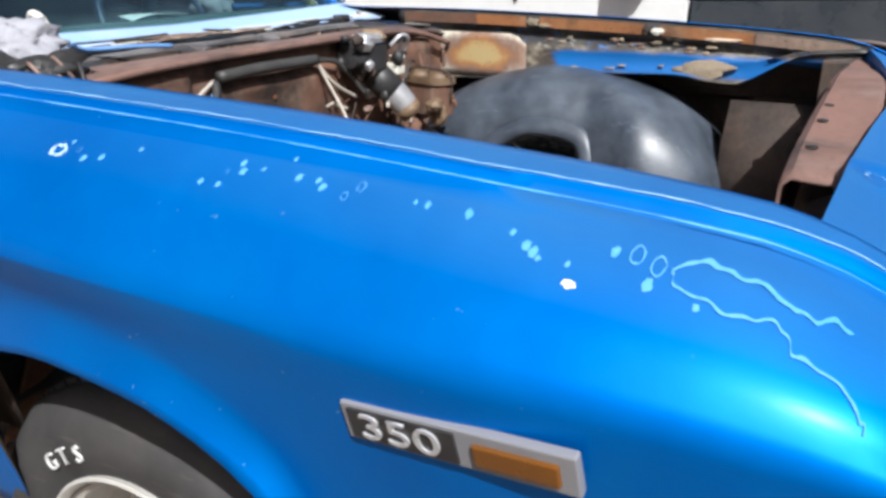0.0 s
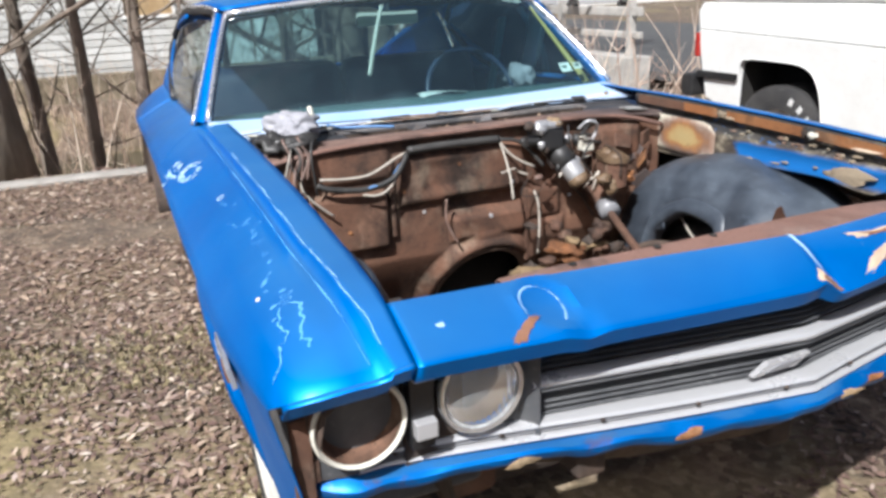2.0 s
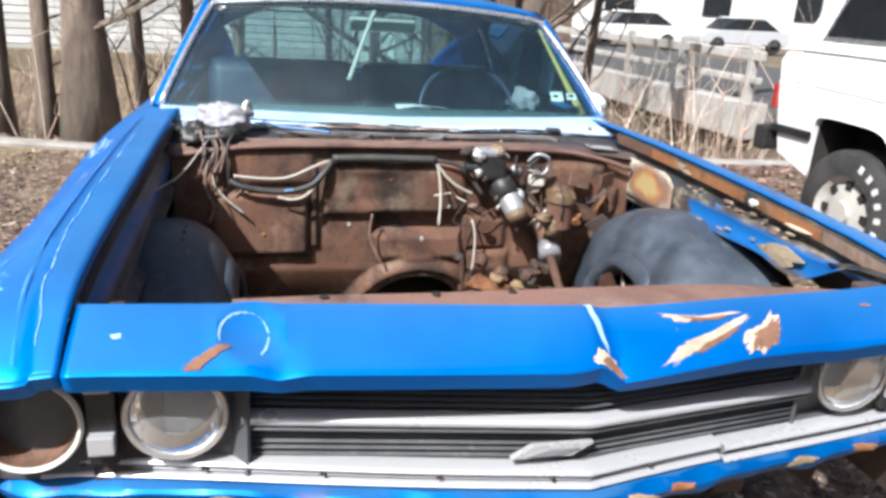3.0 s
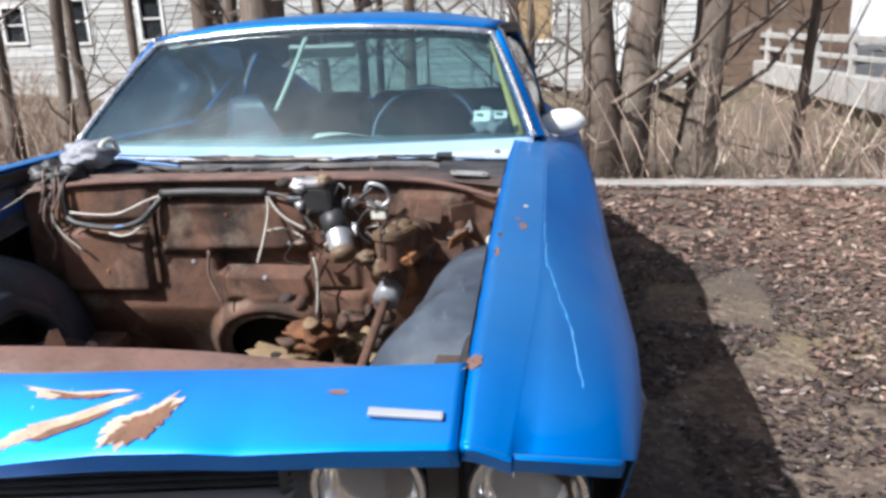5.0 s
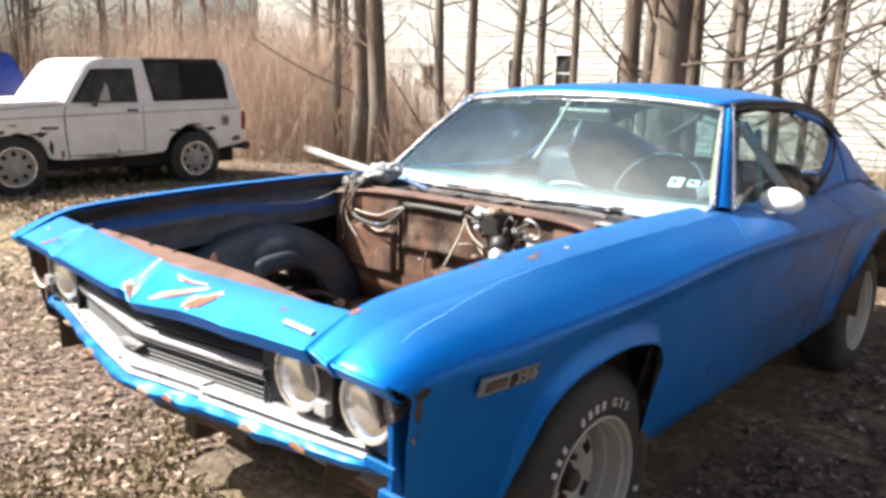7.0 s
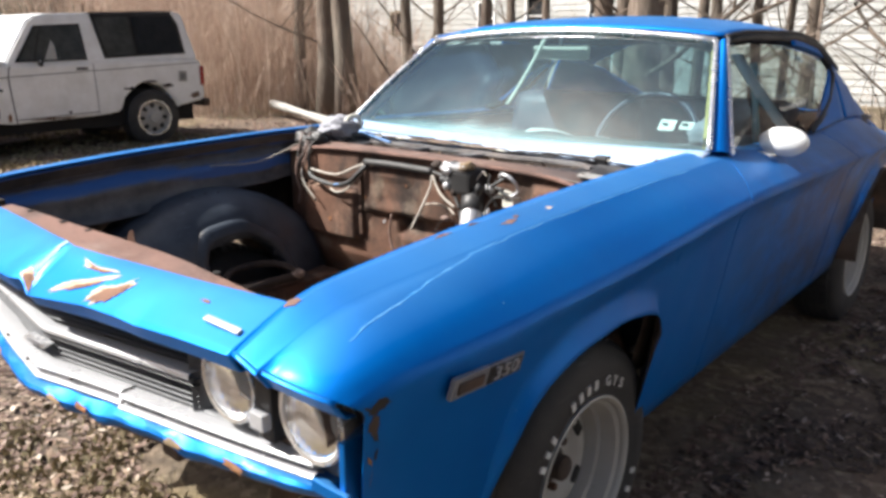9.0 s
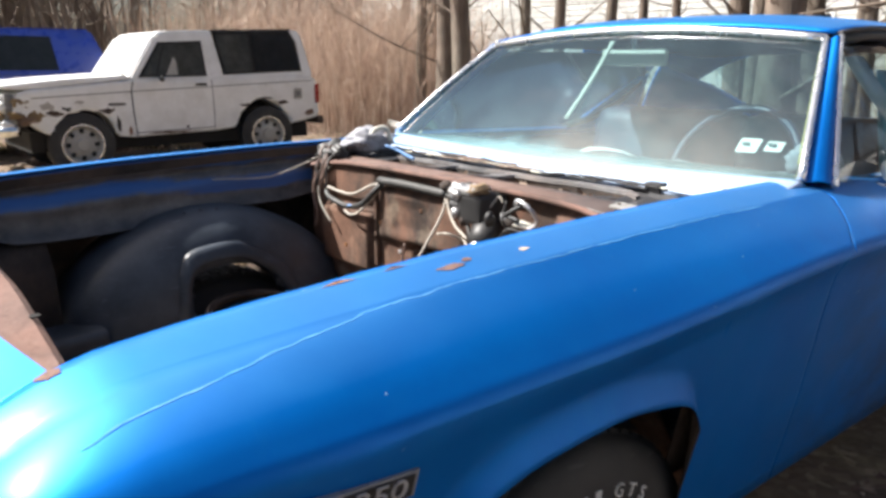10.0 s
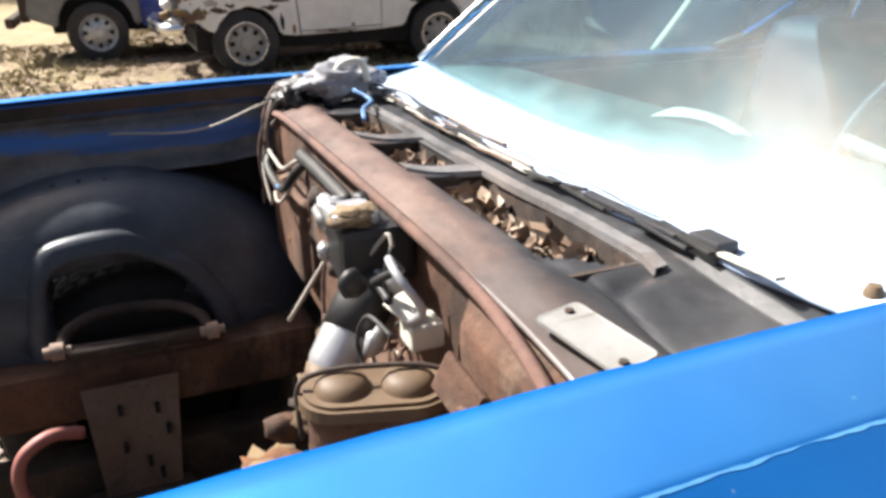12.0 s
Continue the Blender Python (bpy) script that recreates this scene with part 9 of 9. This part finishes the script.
cab = [(0.22, 1.17), (0.80, 1.72), (0.95, 1.78), (2.40, 1.78), (2.64, 1.18)]
tc = slab(tk, "cabin", cab, TX + 0.02, TX + 1.73, WHITE_PAINT, "white roof and cabin", 0.04, (1.18, 1.76, 0.12))
for nm, y0, y1, fwd in (("rear_side_window", 1.36, 2.40, 0.0), ("front_side_window", 0.55, 1.26, 0.30)):
    for inset, m in ((0.0, STAINLESS), (0.030, DARK_GLASS)):
        bm = bmesh.new()
        vs = []
        for y, h_ in ((y0 + inset, 1.28 + inset), (y1 - inset, 1.28 + inset), (y1 - (0.0 if fwd else 0.10) - inset, 1.62 - inset), (y0 + fwd + inset, 1.62 - inset)):
            vs.append(bm.verts.new((TX + 0.02 + 0.12 * (h_ - 1.18) / 0.58 - 0.004 - inset * 0.15, y, h_)))
        fc = bm.faces.new(vs)
        bmesh.ops.solidify(bm, geom=[fc], thickness=0.006)
        part(nm if inset else "window_seal", bm, m, tc, "dark side window" if inset else "")
# door mirror on its stalk, and the recessed latch plate
mir = slab(tk, "door_mirror", [(0.345, 1.045), (0.50, 1.055), (0.545, 1.09), (0.53, 1.20), (0.37, 1.215), (0.335, 1.17)], TX - 0.16, TX - 0.045, BLACK, "black door mirror", 0.022)
bm = bmesh.new()
box(bm, TX - 0.10, TX + 0.03, 0.40, 0.46, 1.09, 1.14, 0.012)
part("stalk", bm, BLACK, mir)
bm = bmesh.new()
box(bm, TX - 0.004, TX + 0.01, 1.00, 1.20, 1.095, 1.150, 0.003)
hd = part("door_handle", bm, STAINLESS, tk, "bright door handle in a dark recess")
bm = bmesh.new()
box(bm, TX - 0.007, TX - 0.003, 1.075, 1.195, 1.103, 1.142, 0.001)
part("handle_recess", bm, BLACK, hd)
bm = bmesh.new()
box(bm, TX - 0.012, TX + 0.03, 2.665, 2.70, 0.84, 1.0, 0.008)
part("tail_lamp", bm, RED_LENS, tk, "dull red tail lamp edge")
v, f = tube_data([(TX + 0.012 + 0.10 * max(0.0, 0.96 - z), y, z) for y, z in FORE_ARCH], 0.011, 8)
link_mesh("arch_flare", v, f, COWL, fd)
for yc in (1.98, -0.53):
    w_ = car_wheel(tk, TX + 0.16, yc - 0.02, gz + 0.37, 0.37, 0.25, -1, WHEEL_GREY)
    for k in range(7):
        bm = bmesh.new()
        m = Matrix.Translation((TX + 0.034, yc - 0.02, gz + 0.37)) @ Matrix.Rotation(radians(20 + 16 * k), 4, "X")
        box(bm, -0.002, 0.002, -0.016, 0.016, 0.272, 0.315, 0, m)
        part("letter_bar", bm, LETTER, w_)
    car_wheel(tk, TX + 1.6, yc - 0.02, gz + 0.37, 0.37, 0.25, 1, WHEEL_GREY)
pts = [(TX - 0.002 + 0.10 * max(0.0, 0.96 - q), y, q) for y, q in WAGON_ARCH]
v, f = tube_data(pts, 0.005, 8)
link_mesh("arch_lip", v, f, WHITE_PAINT, tb)
# near-black sheets put in for the shade under the arches
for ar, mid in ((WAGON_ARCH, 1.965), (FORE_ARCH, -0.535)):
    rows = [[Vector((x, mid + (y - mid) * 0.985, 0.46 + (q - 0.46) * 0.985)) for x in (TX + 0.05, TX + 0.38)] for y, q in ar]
    sheet("arch_liner", rows, VOID, tk, "near-black wheel-arch liner, the shade in its colour", t=0.003)
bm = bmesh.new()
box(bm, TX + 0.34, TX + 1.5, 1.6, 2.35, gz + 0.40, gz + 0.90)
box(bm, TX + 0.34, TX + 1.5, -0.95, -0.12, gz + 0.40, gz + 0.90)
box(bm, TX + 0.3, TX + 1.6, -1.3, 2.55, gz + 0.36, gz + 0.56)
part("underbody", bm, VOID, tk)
bm = bmesh.new()
box(bm, TX - 0.03, TX + 1.78, 2.69, 2.80, gz + 0.60, gz + 0.76, 0.02)
part("rear_bumper", bm, BLACK, tk, "black rear bumper end")
bm = bmesh.new()
box(bm, TX + 0.005, TX + 0.05, 2.31, 2.69, 0.695, 0.745, 0.01)
part("side_moulding", bm, BLACK, tk, "black side moulding")
bm = bmesh.new()
box(bm, TX - 0.003, TX + 0.02, 1.142, 1.162, 0.903, 0.923, 0.004)
part("keyhole", bm, COWL, tk)


def far_car(x, y, mat, label):
    c = thing("parked_car", label, "car", "cars parked across the road")
    g = 0.02
    o = [(x - 2.1, g + 0.32), (x - 2.15, g + 0.62), (x - 1.9, g + 0.80), (x - 1.1, g + 0.88), (x + 1.6, g + 0.92), (x + 2.1, g + 0.85), (x + 2.15, g + 0.4), (x + 2.0, g + 0.3)]

    def prism(name, out, inset, m, lab=""):
        bm = bmesh.new()
        a = [bm.verts.new((p, y + inset, q)) for p, q in out]
        b = [bm.verts.new((p, y + 1.7 - inset, q)) for p, q in out]
        bm.faces.new(a)
        bm.faces.new(list(reversed(b)))
        for k in range(len(out)):
            bm.faces.new((a[k], b[k], b[(k + 1) % len(out)], a[(k + 1) % len(out)]))
        bmesh.ops.recalc_face_normals(bm, faces=bm.faces)
        bmesh.ops.bevel(bm, geom=list(bm.edges), offset=0.05, segments=2, affect="EDGES", clamp_overlap=True)
        return part(name, bm, m, c, lab)

    prism("body", o, 0.0, mat)
    prism("glasshouse", [(x - 1.15, g + 0.86), (x - 0.55, g + 1.34), (x + 0.9, g + 1.36), (x + 1.7, g + 0.9)], 0.10, DARK_GLASS, "dark windows")
    prism("roof", [(x - 0.55, g + 1.33), (x - 0.5, g + 1.42), (x + 0.85, g + 1.43), (x + 0.95, g + 1.34)], 0.12, mat)
    for xx in (x - 1.35, x + 1.35):
        turned("wheel", [(-0.1, 0.2), (-0.1, 0.3), (0.1, 0.3), (0.1, 0.2), (0.09, 0.0)], (xx, y + 0.02, g + 0.3), "y", RUBBER, c, "", 20)
    return c


far_car(9.0, 27.0, SILVER_CAR, "silver car parked across the road")
far_car(14.2, 27.5, WHITE_PAINT, "white car parked across the road")
far_car(5.0, 29.5, WHITE_PAINT, "white car parked across the road")
far_car(19.5, 28.0, SILVER_CAR, "silver car parked far across the road")
# pale long building behind the road
far_b = thing("roadside_building", "long white building across the road", "building")
bm = bmesh.new()
box(bm, 8, 45, 36, 44, -0.2, 5.5)
part("outer_wall", bm, WHITE_PAINT, far_b)
bm = bmesh.new()
box(bm, 7.7, 45.3, 35.7, 44.3, 5.5, 5.75)
part("roof", bm, ROOF_M, far_b, "dark roof edge")
for k in range(6):
    bm = bmesh.new()
    box(bm, 11 + 5.5 * k, 12.6 + 5.5 * k, 35.95, 36.02, 1.4, 2.7, 0.02)
    part("window", bm, DARK_GLASS, far_b)
# ---- bare trees, brush ----
def grow(v, f, p, d, length, r, depth, rng, sides):
    """A limb and what branches from it."""
    n = 5 if depth > 1 else 3
    pts, rad = [p], [r]
    q, way = Vector(p), Vector(d).normalized()
    for k in range(n):
        way = (way + Vector((rng.gauss(0, 0.10), rng.gauss(0, 0.10), 0.05))).normalized()
        q = q + way * length / n
        pts.append(Vector(q))
        rad.append(r * (1 - 0.62 * (k + 1) / n))
    tube_data(pts, rad, sides, v, f, False)
    if depth <= 0:
        return
    kids = 3 if depth > 1 else 4
    for _ in range(kids):
        i = rng.randint(2, n)
        side = Vector((rng.gauss(0, 1), rng.gauss(0, 1), rng.uniform(0.1, 0.9))).normalized()
        w2 = (way * 0.5 + side).normalized()
        grow(v, f, pts[i], w2, length * rng.uniform(0.45, 0.7), rad[i] * 0.65, depth - 1, rng, max(4, sides - 2))


def tree(x, y, r, h, lean, seed, label, limbs=()):
    rng = random.Random(seed)
    t = thing("bare_tree", label, "tree", "bare trees along the creek")
    z = ground_z(x, y) - 0.15
    pts, rad = [], []
    for k in range(11):
        s = k / 10
        pts.append(Vector((x + lean[0] * h * s + 0.07 * math.sin(s * 5 + seed), y + lean[1] * h * s + 0.05 * math.cos(s * 4 + seed), z + h * s)))
        rad.append(r * (1.0 - 0.72 * s) + r * 0.55 * math.exp(-s * h * 3.2))
    v, f = tube_data(pts, rad, 14)
    for i in range(0, len(v) // 14):
        for k in range(14):
            p = Vector(v[i * 14 + k])
            c = pts[i]
            b = 1 + 0.10 * noise.noise(Vector((p.x * 5, p.y * 5, p.z * 1.5 + seed)))
            v[i * 14 + k] = tuple(c + (p - c) * b)
    link_mesh("trunk", v, f, BARK, t, "grey furrowed trunk")
    def branch(p, d, length, r):
        v, f = [], []
        grow(v, f, p, d, length, r, 2, rng, 6)
        link_mesh("branch", v, f, BARK, t)

    for _ in range(6):
        i = rng.randint(4, 9)
        a = rng.uniform(0, 6.28)
        branch(pts[i], Vector((math.cos(a), math.sin(a), rng.uniform(0.4, 1.0))), h * rng.uniform(0.22, 0.36), rad[i] * 0.5)
    for _ in range(8):
        i = rng.choice((1, 2, 2, 3, 3, 4))
        a = rng.uniform(0, 6.28)
        branch(pts[i] + Vector((0, 0, rng.uniform(-0.3, 0.3))), Vector((math.cos(a), math.sin(a), rng.uniform(0.1, 0.9))), rng.uniform(0.9, 2.0), min(0.020, rad[i] * 0.22))
    for (zz, a, l, rr) in limbs:
        i = min(10, max(1, round((zz - z) / h * 10)))
        branch(pts[i], Vector((math.cos(radians(a)), math.sin(radians(a)), 0.35)), l, rr * 0.6)
    return t


T = "bare grey-barked tree on the creek bank"
for i, (x, y, r, h, lean, limbs) in enumerate([
        (-9.05, 7.3, 0.10, 9, (0.0, 0), ()), (-8.05, 7.0, 0.155, 11, (0.0, 0), ()), (-7.45, 6.9, 0.16, 11, (-0.03, 0), ()), (-6.15, 7.0, 0.085, 9, (0.0, 0), ()),
        (-5.62, 7.1, 0.085, 10, (0.01, 0), ()), (-4.95, 7.2, 0.085, 9, (0.02, 0), ()), (-4.25, 7.6, 0.07, 9, (-0.02, 0), ()), (-3.12, 7.0, 0.135, 11, (0.0, 0), ()),
        (-2.30, 7.0, 0.105, 10, (0.02, 0), ((1.6, 20, 3.0, 0.045),)), (-1.72, 7.2, 0.075, 9, (0.0, 0), ((1.9, 10, 3.5, 0.04),)), (-1.25, 8.0, 0.06, 8, (0.03, 0), ()),
        (-1.92, 5.95, 0.20, 12, (0.0, 0.0), ((0.75, -25, 2.6, 0.05),)), (-2.40, 6.3, 0.09, 9, (-0.02, 0), ()), (-0.72, 6.8, 0.075, 9, (0.0, 0), ()), (-1.28, 6.9, 0.06, 8, (0.01, 0), ()),
        (1.31, 6.1, 0.175, 10, (-0.045, 0.0), ((0.9, 150, 2.5, 0.06), (0.7, -60, 2.2, 0.05), (1.4, 60, 2.4, 0.06), (0.3, 165, 1.8, 0.035))), (1.45, 6.2, 0.18, 11, (0.16, 0.0), ((0.7, 10, 2.6, 0.09), (1.2, 20, 2.2, 0.07), (1.5, 60, 2.0, 0.06))),
        (2.28, 6.5, 0.185, 11, (0.085, 0), ((0.8, 30, 2.4, 0.05), (0.5, 140, 2.6, 0.05), (1.3, -30, 2.2, 0.045), (0.2, 170, 1.6, 0.04))), (0.72, 6.0, 0.045, 6, (-0.05, 0), ((0.4, 160, 1.5, 0.03), (0.7, 20, 1.5, 0.03))), (-12.5, 9.5, 0.12, 10, (0, 0), ()), (-10.6, 8.8, 0.09, 9, (0.02, 0), ()), (0.35, 8.5, 0.06, 8, (0.02, 0), ()),
        (-6.8, 10.5, 0.11, 11, (0, 0), ()), (-3.7, 11.5, 0.12, 11, (0.01, 0), ()), (3.6, 7.6, 0.07, 8, (0.03, 0), ()), (-15, 12, 0.14, 11, (0, 0), ()), (-18, 10, 0.12, 10, (0, 0), ())]):
    grown = tree(x, y, r, h, lean, 100 + i, T, limbs)
    if lean == (0.16, 0.0):                            # long thin limbs reach down and across from the leaning trunk
        for way in ([(1.75, 6.2, 2.9), (0.87, 5.9, 2.17), (0.46, 5.85, 1.875), (-0.02, 5.85, 1.57), (-0.52, 5.85, 1.24), (-0.80, 5.85, 1.08)],
                    [(1.70, 6.2, 2.7), (0.31, 5.9, 2.16), (-0.16, 5.85, 1.97), (-0.58, 5.85, 1.83), (-1.22, 5.85, 1.71), (-1.94, 5.9, 1.65), (-2.3, 5.95, 1.55)]):
            line = smooth_line(way, 5)
            v, f = tube_data(line, [0.026 * (1 - 0.72 * k / (len(line) - 1)) for k in range(len(line))], 7)
            rng = random.Random(len(way))
            for k in range(6, len(line) - 2, 3):       # twigs along the limb
                d = Vector((rng.gauss(0, 0.6), rng.gauss(0, 0.4), rng.uniform(-0.5, 1.0))).normalized()
                p = Vector(line[k])
                tube_data([p, p + d * 0.25, p + (d + Vector((0, 0, 0.25))) * 0.5], [0.008, 0.005, 0.002], 4, v, f, False)
            link_mesh("branch", v, f, BARK, grown, "long thin drooping limb")

# forked young tree and twiggy suckers close behind the kerb
for k, (x, y, r, h, limbs) in enumerate([(0.62, 5.62, 0.030, 2.0, ()), (0.98, 5.75, 0.020, 2.6, ()), (0.30, 5.7, 0.016, 2.8, ()), (-0.30, 5.8, 0.022, 4.2, ()), (1.80, 5.8, 0.018, 2.2, ()), (2.15, 5.7, 0.015, 1.9, ())]):
    rng = random.Random(700 + k)
    t = thing("sapling", "thin forked leafless sapling behind the kerb", "tree", "saplings behind the kerb")
    z = ground_z(x, y) - 0.05
    stem = [Vector((x, y, z)), Vector((x - 0.02, y, z + 0.35 * h)), Vector((x + rng.gauss(0, 0.04), y, z + 0.7 * h)), Vector((x + rng.gauss(0, 0.10), y, z + h))]
    v, f = tube_data(smooth_line(stem, 4), [r * (1 - 0.06 * j) for j in range(13)], 7)
    link_mesh("trunk", v, f, BARK, t)
    for _ in range(7):
        g = rng.uniform(0.22, 0.8)
        p = stem[0].lerp(stem[1], g / 0.35) if g < 0.35 else stem[1].lerp(stem[3], (g - 0.35) / 0.65)
        a = rng.uniform(0, 6.28)
        v, f = [], []
        grow(v, f, p, Vector((math.cos(a), 0.5 * math.sin(a), rng.uniform(0.5, 1.2))), rng.uniform(0.4, 0.9), r * 0.45, 1, rng, 5)
        link_mesh("branch", v, f, BARK, t)


def brush(name, n, zone, h, seed, label, lean=0.35, r=0.006, mat=STEMS):
    """A thicket of thin dry stems as one mesh."""
    rng = random.Random(seed)
    v, f = [], []
    for _ in range(n):
        x, y = zone(rng)
        z = ground_z(x, y)
        L = h * rng.uniform(0.5, 1.2)
        a, l = rng.uniform(0, 6.28), rng.uniform(0, lean)
        d = Vector((math.cos(a) * l, math.sin(a) * l, 1)).normalized()
        p = Vector((x, y, z - 0.05))
        bend = Vector((math.cos(a), math.sin(a), 0)) * L * rng.uniform(0, 0.18)
        pts = [p, p + d * L * 0.35, p + d * L * 0.7 + bend * 0.4, p + d * L + bend]
        rr = r * rng.uniform(0.6, 1.5)
        tube_data(pts, [rr, rr * 0.8, rr * 0.55, rr * 0.25], 4, v, f, False)
        for _ in range(rng.randint(1, 4)):
            k = rng.choice((1, 2))
            q = pts[k]
            side = Vector((rng.gauss(0, 1), rng.gauss(0, 1), rng.uniform(0.3, 1.2))).normalized()
            tube_data([q, q + side * L * 0.12, q + (side + d * 0.4) * L * 0.24], [rr * 0.6, rr * 0.4, rr * 0.2], 3, v, f, False)
    return tagged(link_mesh(name, v, f, mat, None, "", False), label, "brush", "", "stuff")


brush("brush_thicket", 3600, lambda g: (lambda x: (x, g.uniform(5.6 + max(0.0, (x + 9.5) * 1.4), 11.5)))(g.uniform(-14.5, -8.3)), 2.5, 21, "tall thicket of dry reddish-brown stems behind the wagon", 0.4, 0.0045)
brush("far_woods", 420, lambda g: (g.uniform(-36, -27), g.uniform(-20, 9)), 9.0, 33, "far leafless grey-brown woods beyond the field", 0.05, 0.085, BARK)
brush("far_woods", 1500, lambda g: (g.uniform(-36, -26.5), g.uniform(-20, 9)), 3.2, 34, "dull undergrowth below the far woods", 0.4, 0.02, BARK)
brush("brush_thicket", 1500, lambda g: (g.uniform(-24, -10), g.uniform(6.5, 16)), 3.0, 22, "dry brown thicket at the edge of the field", 0.25, 0.009)
brush("bank_brush", 90, lambda g: (g.uniform(0.9, 6.0), g.uniform(5.5, 8.0)), 1.3, 23, "arching dry stems on the creek bank", 0.8)
brush("bank_brush", 260, lambda g: (g.uniform(-7.0, 0.8), g.uniform(5.8, 9.0)), 1.3, 24, "dry stems among the trees", 0.5)
brush("bank_brush", 700, lambda g: (g.uniform(-20, 5.5), g.uniform(16.5, 19.2)), 1.6, 25, "dry growth along the far bank", 0.5, 0.008)
brush("bank_brush", 90, lambda g: (g.uniform(2.4, 6.2), g.uniform(5.4, 11.0)), 1.9, 26, "thin upright stems beside the road", 0.25)
brush("bank_brush", 420, lambda g: (g.uniform(0.3, 3.6), g.uniform(5.5, 6.9)), 0.55, 28, "low tangle of dull brown stems round the tree feet", 0.9, 0.005, BARK)
brush("bank_cane", 34, lambda g: (g.uniform(1.6, 5.6), g.uniform(5.45, 6.3)), 1.25, 27, "pale arching canes along the kerb", 1.0, 0.008)
# far woods
rng = random.Random(9)
v, f = [], []
for _ in range(420):
    a = rng.uniform(-3.3, 3.3)
    x, y = rng.choice([(rng.uniform(-75, -34), rng.uniform(-30, 60)), (rng.uniform(-60, 60), rng.uniform(48, 75)), (rng.uniform(-60, 60), rng.uniform(-60, -30)), (rng.uniform(28, 60), rng.uniform(-40, 50))])
    hh = rng.uniform(7, 13)
    tube_data([(x, y, 0), (x + rng.gauss(0, 0.3), y, hh * 0.5), (x + rng.gauss(0, 0.6), y, hh)], [0.18, 0.12, 0.03], 5, v, f, False)
    for _ in range(9):
        zz = hh * rng.uniform(0.3, 0.95)
        d = Vector((rng.gauss(0, 1), rng.gauss(0, 1), rng.uniform(0.3, 1))).normalized()
        p = Vector((x, y, zz))
        tube_data([p, p + d * 1.2, p + d * 2.4 + Vector((0, 0, 0.4))], [0.06, 0.035, 0.012], 4, v, f, False)
woods = link_mesh("far_woods", v, f, BARK, None, "", False)
tagged(woods, "bare woods round the yard", "trees", "", "stuff")
